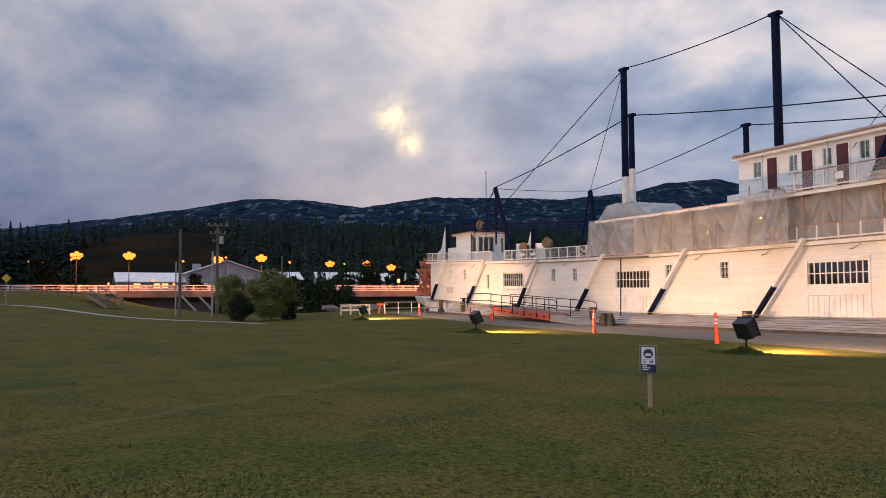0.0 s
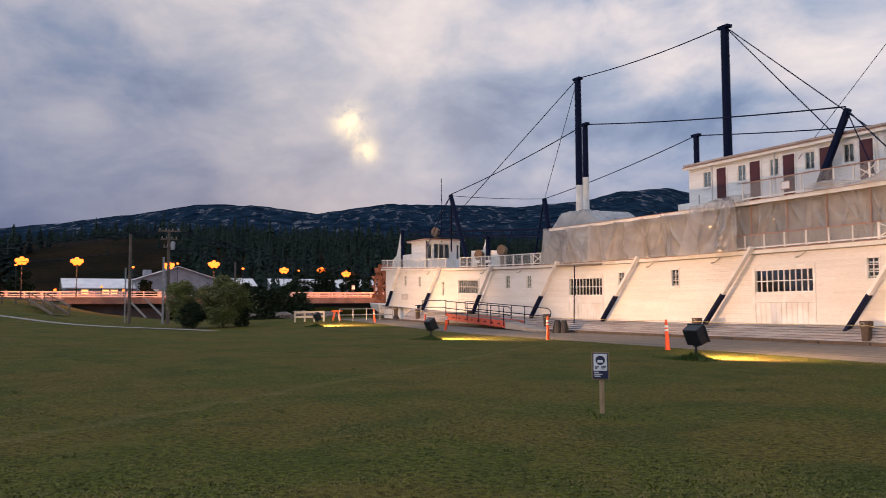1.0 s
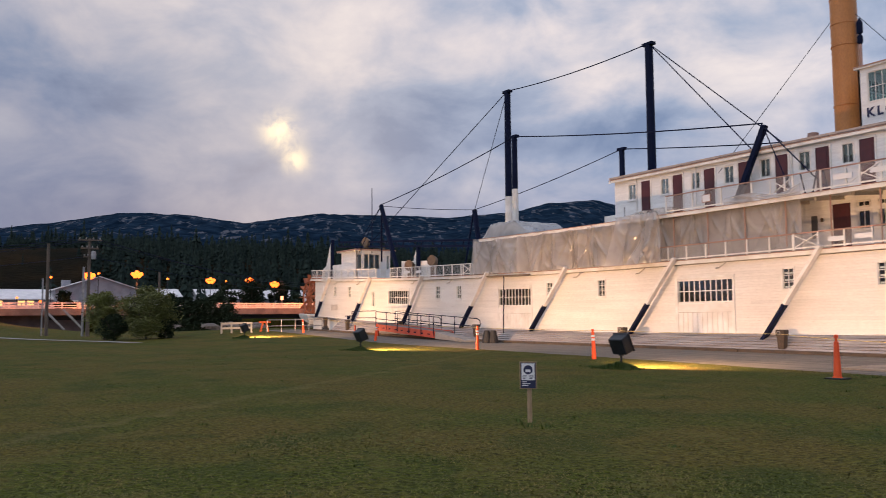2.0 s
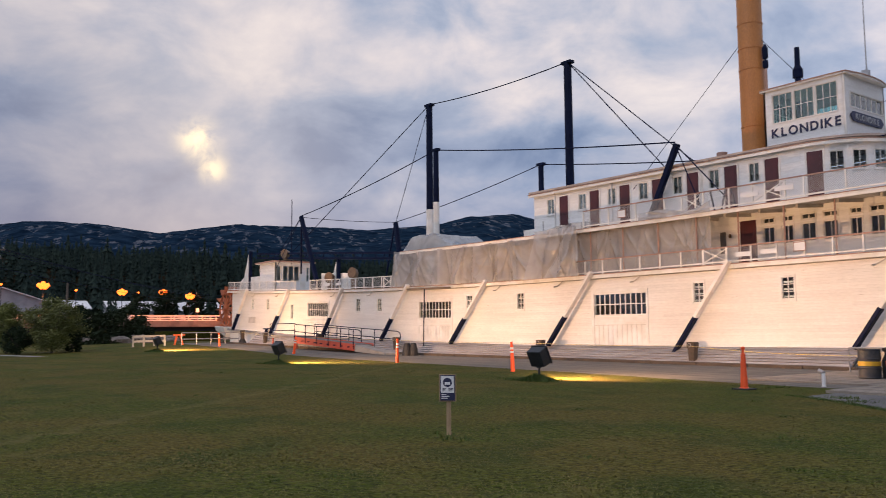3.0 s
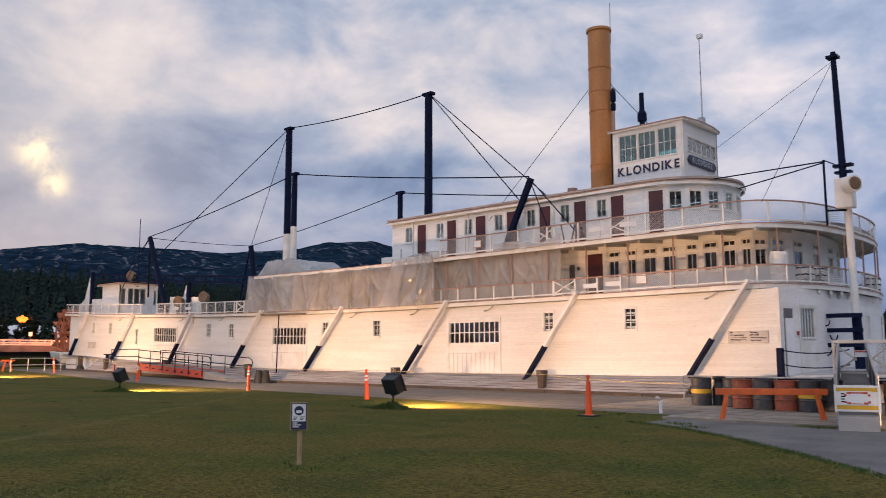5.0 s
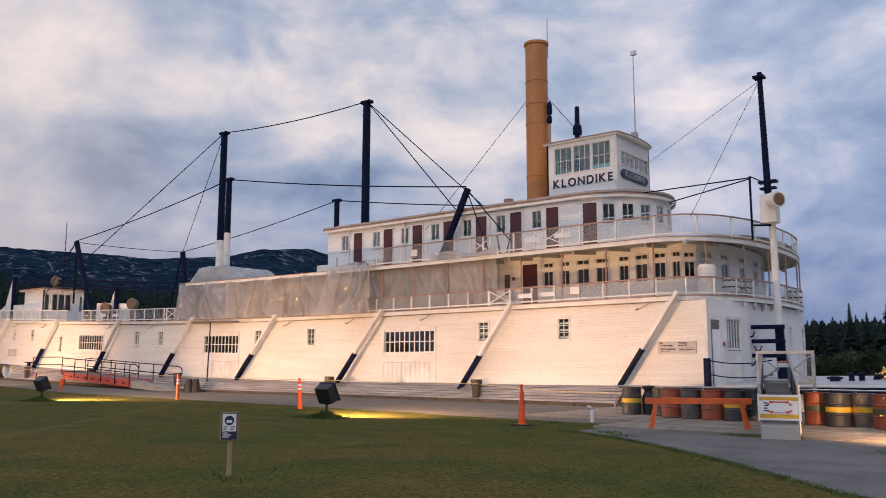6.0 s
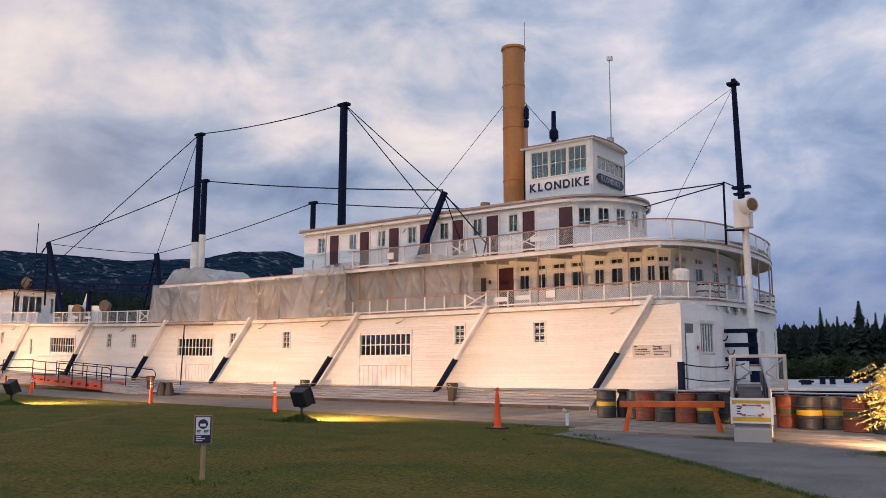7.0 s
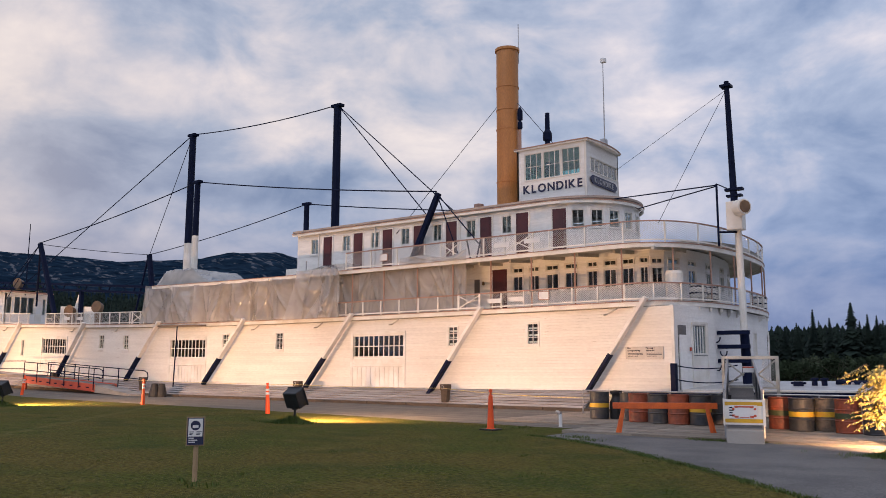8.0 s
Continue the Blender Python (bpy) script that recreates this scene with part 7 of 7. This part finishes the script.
def leaf_mass(s, c, rad, n, size, r, flat=0.75, hang=0.0):
    """Small leaf blades gathered in clumps inside an uneven volume."""
    clumps = []
    for _ in range(max(6, n // 60)):
        d = Vector((r.gauss(0, 1), r.gauss(0, 1), r.gauss(0, 1))).normalized() * r.uniform(0.55, 1.0)
        clumps.append(Vector((c[0] + d.x * rad, c[1] + d.y * rad, c[2] + d.z * rad * flat)))
    for _ in range(n):
        p = r.choice(clumps) + Vector((r.gauss(0, 0.17), r.gauss(0, 0.17), r.gauss(0, 0.15))) * rad
        a = Vector((r.gauss(0, 1), r.gauss(0, 1), r.gauss(0, 0.7) - hang)).normalized() * size * r.uniform(0.6, 1.3)
        b = a.orthogonal().normalized() * size * 0.45
        k = len(s.v)
        s.v += [tuple(p), tuple(p + a * 0.5 + b), tuple(p + a), tuple(p + a * 0.5 - b)]
        s.f.append((k, k + 1, k + 2, k + 3))


def bush(name, x, y, z, h, w, leaves, size, material, label, seed, cat="bush"):
    r = random.Random(seed)
    th = thing(name, (x, y, z), label, cat)
    limbs = Shape()
    limbs.tube((x, y, z - 0.2), (x, y, z + h * 0.45), 0.09, 0.06, 8)
    for k in range(7):
        a = k * 0.9 + r.random()
        p = (x, y, z + h * r.uniform(0.1, 0.35))
        limbs.tube(p, (x + w * 0.4 * math.cos(a), y + w * 0.4 * math.sin(a), z + h * r.uniform(0.55, 0.85)), 0.05, 0.015, 6)
    part("branch", limbs, BARK, th)
    s = Shape()
    for k in range(5):
        a = k * math.tau / 5 + r.random()
        o = w * 0.24
        leaf_mass(s, (x + o * math.cos(a), y + o * math.sin(a), z + h * r.uniform(0.3, 0.68)), w * r.uniform(0.18, 0.38), leaves // 7, size, r, flat=h / w * 0.95)
    leaf_mass(s, (x + 0.1 * w, y, z + h * 0.2), w * 0.34, leaves // 7, size, r, flat=0.5)
    leaf_mass(s, (x - 0.08 * w, y, z + h * 0.78), w * 0.22, leaves // 7, size, r, flat=h / w * 0.7)
    part("crown", raw_mesh("crown", s, material), material, th)


bush("green_bush", *polar(77.85, 66), 0.05, 4.15, 3.9, 17000, 0.11, LEAF, "tall rounded green willow on the lawn's edge", 1)
bush("green_bush", *polar(80.35, 68), 0.05, 3.9, 2.7, 12000, 0.11, LEAF, "leafy green willow beside the utility pole", 2)
# low dark masses give the willows their darker lower parts
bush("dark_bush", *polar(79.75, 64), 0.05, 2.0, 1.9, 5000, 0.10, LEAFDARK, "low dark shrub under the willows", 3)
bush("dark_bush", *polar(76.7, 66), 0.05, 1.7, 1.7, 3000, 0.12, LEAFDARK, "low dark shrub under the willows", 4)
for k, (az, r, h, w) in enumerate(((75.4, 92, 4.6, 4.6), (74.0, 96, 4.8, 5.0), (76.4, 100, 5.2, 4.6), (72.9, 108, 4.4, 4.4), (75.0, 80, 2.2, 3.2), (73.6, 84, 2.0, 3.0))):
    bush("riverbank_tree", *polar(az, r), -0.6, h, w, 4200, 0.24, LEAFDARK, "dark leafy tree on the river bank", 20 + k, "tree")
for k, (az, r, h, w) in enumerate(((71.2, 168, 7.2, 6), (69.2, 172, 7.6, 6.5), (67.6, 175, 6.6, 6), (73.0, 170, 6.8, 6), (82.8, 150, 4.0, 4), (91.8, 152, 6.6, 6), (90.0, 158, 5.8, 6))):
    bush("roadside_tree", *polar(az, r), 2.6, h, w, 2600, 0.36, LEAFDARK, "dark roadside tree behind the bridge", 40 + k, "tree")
for k, (az, r) in enumerate(((13.6, 120), (12.4, 125), (11.2, 118), (10.2, 124), (9.0, 120), (8.0, 118), (14.8, 122))):
    bush("river_willow", *polar(az, r), -0.4, 3.4 + 0.5 * (k % 3), 5.2, 2600, 0.26, LEAFMID if k % 2 else LEAFDARK, "dim green willow scrub by the river", 60 + k, "bush")
for n, (az, elev, r, wd) in enumerate(((94.4, 5.0, 150, 0.19), (93.75, 5.0, 165, 0.16), (93.2, 4.9, 175, 0.17), (92.8, 4.75, 230, 0.2), (92.3, 4.85, 240, 0.17), (91.9, 4.5, 235, 0.2), (91.5, 4.9, 240, 0.18), (91.0, 4.6, 260, 0.2), (90.5, 5.2, 230, 0.2), (90.1, 4.6, 270, 0.2), (89.6, 4.7, 280, 0.2), (89.0, 5.1, 290, 0.17), (88.5, 4.9, 290, 0.2))):
    x, y = polar(az, r)
    base_z = slope_z(az, r) - 0.6
    h = 1.6 + r * math.tan(radians(elev)) - base_z
    spruce(x, y, base_z, h, h * wd, 90 + n)

# fern-leaved bush by the drive
r9 = random.Random(9)
BX, BY = -2.72, -10.45
th = thing("lit_shrub", (BX, BY, 0), "feathery shrub glowing yellow in the floodlight", "bush")
stems, s = Shape(), Shape()
for k in range(110):
    a, ln = r9.uniform(0, math.tau), r9.uniform(0.5, 0.95)
    p0 = Vector((BX + 0.1 * math.cos(a), BY + 0.1 * math.sin(a), 0.02))
    top = Vector((BX + ln * 0.55 * math.cos(a), BY + ln * 0.55 * math.sin(a), r9.uniform(0.5, 1.75)))
    tip = top + Vector((math.cos(a) * ln * 0.55, math.sin(a) * ln * 0.55, -0.12 - 0.2 * r9.random()))
    pts = [p0, p0.lerp(top, 0.6) + Vector((0, 0, 0.15)), top, tip]
    stems.line(pts, 0.008, 4)
    for i in range(26):
        f = 0.3 + 0.7 * i / 25
        q = pts[1].lerp(pts[2], f / 0.6 - 0.5) if f < 0.75 else pts[2].lerp(pts[3], (f - 0.75) / 0.25)
        for sg in (-1, 1):
            d = Vector((-math.sin(a) * sg + r9.gauss(0, 0.3), math.cos(a) * sg + r9.gauss(0, 0.3), r9.gauss(-0.2, 0.35))).normalized() * r9.uniform(0.06, 0.1)
            o = d.orthogonal().normalized() * 0.028
            n = len(s.v)
            s.v += [tuple(q), tuple(q + d * 0.5 + o), tuple(q + d), tuple(q + d * 0.5 - o)]
            s.f.append((n, n + 1, n + 2, n + 3))
part("stem", stems, BARK, th)
part("crown", raw_mesh("crown", s, LEAFGOLD), LEAFGOLD, th)

# ---------------------------------------------------------------- bridge, road and houses
bridge = thing("road_bridge", (-147, 0, 3), "low road bridge with pale railings lit by street lamps", "bridge")
RAILM = mat("pale_bridge_rail", (0.7, 0.64, 0.6), (0.58, 0.53, 0.5), 1, 0.6, speck=0.15)
part("deck_slab", Shape().box(-153, -142.6, -60, 55, 2.7, 3.0), CONCRETE, bridge)
# near-black colour holds the shade of the bridge's underside
part("girder", Shape().box(-152, -144, -14, 50, 1.4, 2.7), mat("shaded_girder", (0.03, 0.025, 0.024), None, 1, 0.7), bridge, "girders under the deck, coloured dark as shade")
for yp in (8, 30):
    part("pier", Shape().box(-151, -145, yp, yp + 1.4, -3.2, 1.5), CONCRETE, bridge)
for x in (-143.7, -152.6):
    for hgt in (0.35, 0.7, 1.12):
        part("rail", Shape().box(x, x + 0.14, -60, 55, 3.0 + hgt - 0.09, 3.0 + hgt + 0.05), RAILM, bridge)
    for k in range(46):
        yk = -59.5 + k * 2.5
        part("post", Shape().box(x - 0.02, x + 0.16, yk - 0.1, yk + 0.1, 2.9, 4.2), RAILM, bridge)
part("parapet_beam", Shape().box(-142.58, -142.4, -24, 55, 2.15, 3.2), mat("dark_edge_beam", (0.2, 0.17, 0.15), (0.12, 0.1, 0.09), 0.5, 0.8, speck=0.25), bridge, "dark concrete edge beam")
part("road", Shape().box(-152, -144.2, -60, 55, 3.0, 3.03), ASPHALT, bridge)
part("kerb", Shape().box(-144.2, -143.75, -60, 55, 3.0, 3.2), CONCRETE, bridge)
gr = thing("guard_rail", (-112, -36, 2.4), "weathered timber guard rail along the road", "guard rail")
for k in range(12):
    p = Vector(polar(95.5 - k * 0.75, 122))
    z = ground_z(p.x, p.y)
    part("post", Shape().box(p.x - 0.12, p.x + 0.12, p.y - 0.12, p.y + 0.12, z - 0.1, z + 0.95), TIMBER, gr)
    if k < 11:
        q = Vector(polar(95.5 - (k + 1) * 0.75, 122))
        part("beam", Shape().bar((p.x, p.y, z + 0.75), (q.x, q.y, ground_z(q.x, q.y) + 0.75), 0.1, 0.26), TIMBER, gr)
stp = thing("wooden_steps", (-106, -26, 1), "weathered wooden steps down the bank", "steps")
sa_, sb_ = Vector((*polar(89.1, 120), 2.6)), Vector((*polar(87.7, 106), 0.8))
for k in range(11):
    p = sa_.lerp(sb_, k / 10)
    part("tread", Shape().box(p.x - 0.4, p.x + 0.4, p.y - 0.8, p.y + 0.8, p.z - 0.06, p.z), TIMBER, stp)
for o in (-0.9, 0.9):
    e = Vector((0, o, 0))
    part("stringer", Shape().bar(sa_ + e, sb_ + e, 0.1, 0.3), TIMBER, stp)
    part("handrail", Shape().bar(sa_ + e + Vector((0, 0, 0.95)), sb_ + e + Vector((0, 0, 0.95)), 0.1, 0.12), TIMBER, stp)
    for k in range(4):
        p = sa_.lerp(sb_, k / 3) + e
        part("post", Shape().bar(p, p + Vector((0, 0, 0.95)), 0.12), TIMBER, stp)
for k in range(2):
    p = Vector((*polar(81.6 + k * 1.1, 118), 0.2))
    part("raking_prop", Shape().bar(p, p + Vector((-2, -2.2, 2.6)), 0.2), CONCRETE, bridge)
part("abutment", Shape().box(-151, -144.5, -24, -9, -1.5, 2.2), mat("brown_abutment", (0.14, 0.1, 0.09), (0.1, 0.075, 0.07), 1, 0.8), bridge)
# boulders on the bank
for k in range(60):
    az, r = r5.uniform(70.5, 77.5), r5.uniform(80, 104)
    x, y = polar(az, r)
    bm = bmesh.new()
    bmesh.ops.create_icosphere(bm, subdivisions=2, radius=r5.uniform(0.4, 1.0))
    for v in bm.verts:
        v.co *= 1 + 0.35 * noise.noise(v.co * 1.7 + Vector((k, 0, 0)))
        v.co.z *= 0.6
        v.co += Vector((x, y, ground_z(x, y) + 0.1))
    me = bpy.data.meshes.new("boulder")
    bm.to_mesh(me)
    bm.free()
    me.materials.append(ROCK)
    tagged(part("boulder", me, ROCK), "rough brown boulder on the river bank", "boulder", "boulders on the river bank")


def street_lamp(x, y, z):
    th = thing("street_lamp", (x, y, 3.0), "dark street lamp with a cluster of glowing orange globes", "street lamp", "street lamps on the bridge")
    base = 3.0
    part("pole", Shape().tube((x, y, base), (x, y, z - 0.15), 0.09, 0.06, 8), DARKIRON, th)
    part("arm", Shape().line([(x, y - 0.62, z - 0.1), (x, y - 0.3, z - 0.5), (x, y, z - 0.3), (x, y + 0.3, z - 0.5), (x, y + 0.62, z - 0.1)], 0.035), DARKIRON, th)
    for dy, dz in ((-0.62, 0.12), (-0.3, -0.2), (0.3, -0.2), (0.62, 0.12), (0.0, 0.4)):
        bm = bmesh.new()
        # oversized radius puts the lamp's halo into the globe's shape
        bmesh.ops.create_uvsphere(bm, u_segments=12, v_segments=8, radius=0.36)
        for v in bm.verts:
            v.co += Vector((x, y + dy, z + dz))
        me = bpy.data.meshes.new("globe")
        bm.to_mesh(me)
        bm.free()
        me.materials.append(BULB)
        part("globe", me, BULB, th, "glowing orange globe")


for lx, ly, lz in STREET:
    street_lamp(lx, ly, lz)
for az, r, z in ((84.1, 153, 4.3), (85.4, 153, 4.9), (72.9, 190, 9.5), (83.54, 150, 8.2), (76.6, 150, 8.1), (80.8, 152, 9.0), (90.3, 150, 8.3), (92.7, 200, 10.0), (91.9, 200, 9.9), (88.1, 150, 4.3)):
    x, y = polar(az, r)
    th = thing("wall_lamp", (x, y, z), "small distant orange lamp on a post", "lamp")
    part("bulb", Shape().lathe((x, y, z), [(0.0, 0), (0.2, 0.1), (0.2, 0.3), (0.0, 0.4)], 10), BULB, th)
    part("pole", Shape().tube((x, y, 2.6), (x, y, z), 0.06), DARKIRON, th)

ROOFM = mat("pale_metal_roof", (0.74, 0.74, 0.76), (0.6, 0.61, 0.64), 0.6, 0.5, speck=0.08)
HOUSEM = mat("grey_blue_siding", (0.3, 0.315, 0.35), (0.23, 0.245, 0.28), 0.8, 0.7, speck=0.1)


def house_at(x0, x1, y0, y1, z0, z1, zr, along_y, label, wins):
    th = thing("house", ((x0 + x1) / 2, (y0 + y1) / 2, z0), label, "house")
    part("wall", Shape().box(x0, x1, y0, y1, z0, z1), HOUSEM, th)
    o = 0.5
    if along_y:
        xm = (x0 + x1) / 2
        for xa, xb in ((x1 + o, xm), (x0 - o, xm)):
            part("roof", Shape().block([(xa, y0 - o, z1 - 0.15), (xa, y1 + o, z1 - 0.15), (xb, y1 + o, zr), (xb, y0 - o, zr), (xa, y0 - o, z1), (xa, y1 + o, z1), (xb, y1 + o, zr + 0.15), (xb, y0 - o, zr + 0.15)]), ROOFM, th, "pale metal roof")
        for y in (y0, y1 - 0.1):
            part("gable", Shape().add([(x0, y, z1), (x1, y, z1), (xm, y, zr), (x0, y + 0.1, z1), (x1, y + 0.1, z1), (xm, y + 0.1, zr)], [(0, 1, 2), (5, 4, 3), (0, 3, 4, 1), (1, 4, 5, 2), (2, 5, 3, 0)]), HOUSEM, th)
    else:
        ym = (y0 + y1) / 2
        for ya, yb_ in ((y0 - o, ym), (y1 + o, ym)):
            part("roof", Shape().block([(x0 - o, ya, z1 - 0.15), (x1 + o, ya, z1 - 0.15), (x1 + o, yb_, zr), (x0 - o, yb_, zr), (x0 - o, ya, z1), (x1 + o, ya, z1), (x1 + o, yb_, zr + 0.15), (x0 - o, yb_, zr + 0.15)]), ROOFM, th, "pale metal roof")
        for x in (x1 - 0.1, x0):
            part("gable", Shape().add([(x, y0, z1), (x, y1, z1), (x, ym, zr), (x + 0.1, y0, z1), (x + 0.1, y1, z1), (x + 0.1, ym, zr)], [(0, 1, 2), (5, 4, 3), (0, 3, 4, 1), (1, 4, 5, 2), (2, 5, 3, 0)]), HOUSEM, th)
    lit = glow("lit_window", (1.0, 0.5, 0.15), 2.0)
    for yw in wins:
        fr_ = part("window", Shape().box(x1, x1 + 0.06, yw - 0.6, yw + 0.6, z0 + 1.0, z0 + 2.0), WHITE, th)
        part("pane", Shape().box(x1 + 0.061, x1 + 0.07, yw - 0.5, yw + 0.5, z0 + 1.1, z0 + 1.9), lit if len(wins) > 2 else GLASS, fr_)


house_at(-168, -158, -23.2, -11.5, 2.8, 5.05, 6.7, True, "low grey house with a pale metal roof", [-20, -16.6, -15.2])
house_at(-172, -156, -11.6, 2.5, 2.8, 6.6, 8.9, False, "grey gabled house with a pale roof", [-8.5, -1])
house_at(-205, -195, 24, 52, 2.8, 6.2, 8.3, True, "long pale-roofed building behind the bridge", [30, 40])
house_at(-190, -182, -2, 16, 2.8, 6.2, 7.8, True, "low pale-roofed shed behind the trees", [4])
part("chimney", Shape().box(-165, -163.6, -9.6, -8.2, 6.8, 8.6), HOUSEM, bpy.data.objects["house.001"])


def utility_pole(x, y, z, h, arms, label):
    th = thing("utility_pole", (x, y, z), label, "utility pole", "utility poles")
    part("pole", Shape().tube((x, y, z - 0.3), (x, y, z + h), 0.17, 0.12, 10), POLEWOOD, th)
    for k in range(arms):
        zz = z + h - 0.15 - 0.75 * k
        part("crossarm", Shape().bar((x + 0.15, y - 1.0 + 0.25 * k, zz), (x + 0.15, y + 1.0 - 0.25 * k, zz), 0.1, 0.13), POLEWOOD, th)
        for o in (-0.85, -0.3, 0.3, 0.85):
            part("insulator", Shape().lathe((x + 0.15, y + o * (1 - 0.25 * k), zz + 0.06), [(0.03, 0), (0.06, 0.05), (0.05, 0.16), (0.0, 0.2)], 8), CONCRETE, th)
    if arms > 1:
        part("transformer", Shape().lathe((x + 0.4, y + 0.3, z + h - 1.9), [(0.0, 0), (0.2, 0.02), (0.2, 0.7), (0.08, 0.78)], 12), STEEL, th)
    return th


utility_pole(*polar(83.72, 85), 0.35, 8.25, 0, "bare weathered utility pole")
utility_pole(*polar(81.36, 81), 0.3, 8.5, 3, "wooden utility pole with crossarms and insulators")
utility_pole(*polar(77.1, 120), 0.5, 7.4, 0, "distant bare utility pole")
th = thing("steel_post", (*polar(81.66, 82), 0.3), "pale steel post beside the pole", "post")
px_, py_ = polar(81.66, 82)
part("post", Shape().tube((px_, py_, 0.0), (px_, py_, 6.3), 0.1), STEEL, th)
px_, py_ = polar(83.98, 86)
th = thing("steel_post", (px_, py_, 0.3), "slim pale steel conduit post", "post")
part("post", Shape().tube((px_, py_, 0.0), (px_, py_, 5.4), 0.07), STEEL, th)
wires = thing("overhead_wires", (*polar(81.36, 81), 8), "thin dark overhead wires", "wires")
P2 = polar(81.36, 81)
for k, (o, h0) in enumerate(((-0.85, 8.75), (0.3, 8.75), (0.85, 8.75), (0.0, 7.2))):
    a = Vector((P2[0], P2[1] + o, h0))
    b_ = Vector((*polar(66.5, 190), 9.0 - 0.5 * k))
    c_ = Vector((*polar(100, 170), 12.0 - 1.1 * k))
    for e in (b_, c_):
        part("wire", Shape().line([a.lerp(e, i / 12) - Vector((0, 0, 4.0 * (i / 12) * (1 - i / 12))) for i in range(13)], 0.03, 4), BLACK, wires)
px_, py_ = polar(93.9, 104)
th = thing("road_sign", (px_, py_, 1.5), "yellow diamond road sign on a post", "road sign")
part("post", Shape().tube((px_, py_, 1.2), (px_, py_, 4.6), 0.04), STEEL, th)
part("plate", Shape().add([(px_ + 0.06, py_, 3.7), (px_ + 0.06, py_ + 0.5, 4.2), (px_ + 0.06, py_, 4.7), (px_ + 0.06, py_ - 0.5, 4.2), (px_ + 0.04, py_, 3.7), (px_ + 0.04, py_ + 0.5, 4.2), (px_ + 0.04, py_, 4.7), (px_ + 0.04, py_ - 0.5, 4.2)], [(0, 1, 2, 3), (7, 6, 5, 4), (0, 4, 5, 1), (1, 5, 6, 2), (2, 6, 7, 3), (3, 7, 4, 0)]), YELLOW, th)
for az, z in ((69.2, 4.9), (66.7, 4.9), (67.6, 4.6)):
    px_, py_ = polar(az, 153)
    th = thing("road_sign", (px_, py_, 3.0), "small pale road sign on the bridge", "road sign")
    part("post", Shape().tube((px_, py_, 3.0), (px_, py_, z), 0.04), STEEL, th)
    part("plate", Shape().box(px_ + 0.05, px_ + 0.08, py_ - 0.3, py_ + 0.3, z - 0.2, z + 0.5), SIGNWHITE, th)

# ---------------------------------------------------------------- grass blades, nearest part of the lawn
GB = mat("grass_blades", (0.078, 0.095, 0.010), (0.145, 0.114, 0.026), 0.9, 0.8, speck=0.4, bscale=9)
GD = mat("dark_grass_tufts", (0.045, 0.085, 0.012), (0.07, 0.1, 0.018), 1.5, 0.8, speck=0.3, bscale=9)


def blades(s, x, y, n, spread, h, r, lean=0.5):
    for _ in range(n):
        px, py = x + r.gauss(0, spread), y + r.gauss(0, spread)
        a = r.uniform(0, math.tau)
        hh, w = h * r.uniform(0.5, 1.25), 0.006 + 0.1 * h * r.random()
        z = ground_z(px, py) - 0.004
        k = len(s.v)
        s.v += [(px - math.sin(a) * w, py + math.cos(a) * w, z), (px + math.sin(a) * w, py - math.cos(a) * w, z), (px + math.cos(a) * hh * lean, py + math.sin(a) * hh * lean, z + hh * (1 - 0.3 * lean))]
        s.f.append((k, k + 1, k + 2))


def on_lawn(x, y):
    if x > -10.5 and y > drive_near(x) + 0.03:
        return False
    return y < path_near(x) - 0.1


rg = random.Random(12)
s = Shape()
n = 0
while n < 70000:
    az, r = rg.uniform(2, 98), 6.5 + 34 * rg.random() ** 1.3
    x, y = polar(az, r)
    if not on_lawn(x, y):
        continue
    n += 1
    dens = noise.noise(Vector((x * 0.35, y * 0.35, 2.0)))
    blades(s, x, y, 3, 0.16, 0.026 + 0.022 * max(0, dens), rg, 1.2)
tagged(part("lawn_grass", raw_mesh("lawn_grass", s, GB), GB), "short mown grass blades", "grass", kind="stuff")
s = Shape()
for fx, fy, fz in FLOODS:
    for _ in range(300):
        ox, oy = rg.gauss(-0.1, 0.42), rg.gauss(-0.15, 0.2)
        blades(s, fx + ox, fy + oy, 8, 0.05, 0.09 + 0.17 * math.exp(-(ox * ox + oy * oy) / 0.15), rg)
for _ in range(1500):
    # the lawn's ragged edge along the drive
    x = rg.uniform(-10.5, 1.0)
    blades(s, x, drive_near(x) + rg.gauss(-0.02, 0.07), 6, 0.05, 0.045, rg)
for _ in range(110):
    az, r = rg.uniform(5, 97), 7 + 34 * rg.random()
    x, y = polar(az, r)
    if on_lawn(x, y):
        for _ in range(rg.randint(1, 4)):
            blades(s, x + rg.gauss(0, 0.16), y + rg.gauss(0, 0.1), 7, 0.05, 0.05, rg)
for x, y, n in ((SX - 0.05, SY, 5), (SX + 0.3, SY - 0.2, 4), (-9.2, -12.1, 40), (-8.6, -12.6, 24), (-6.6, -10.9, 60), (-6.2, -10.95, 40), (-12.0, -10.0, 20), (-5.0, -10.8, 8)):
    for _ in range(n):
        blades(s, x + rg.gauss(0, 0.2), y + rg.gauss(0, 0.12), 6, 0.06, 0.085, rg)
tagged(part("grass_tufts", raw_mesh("grass_tufts", s, GD), GD), "longer dark grass tufts", "grass", kind="stuff")
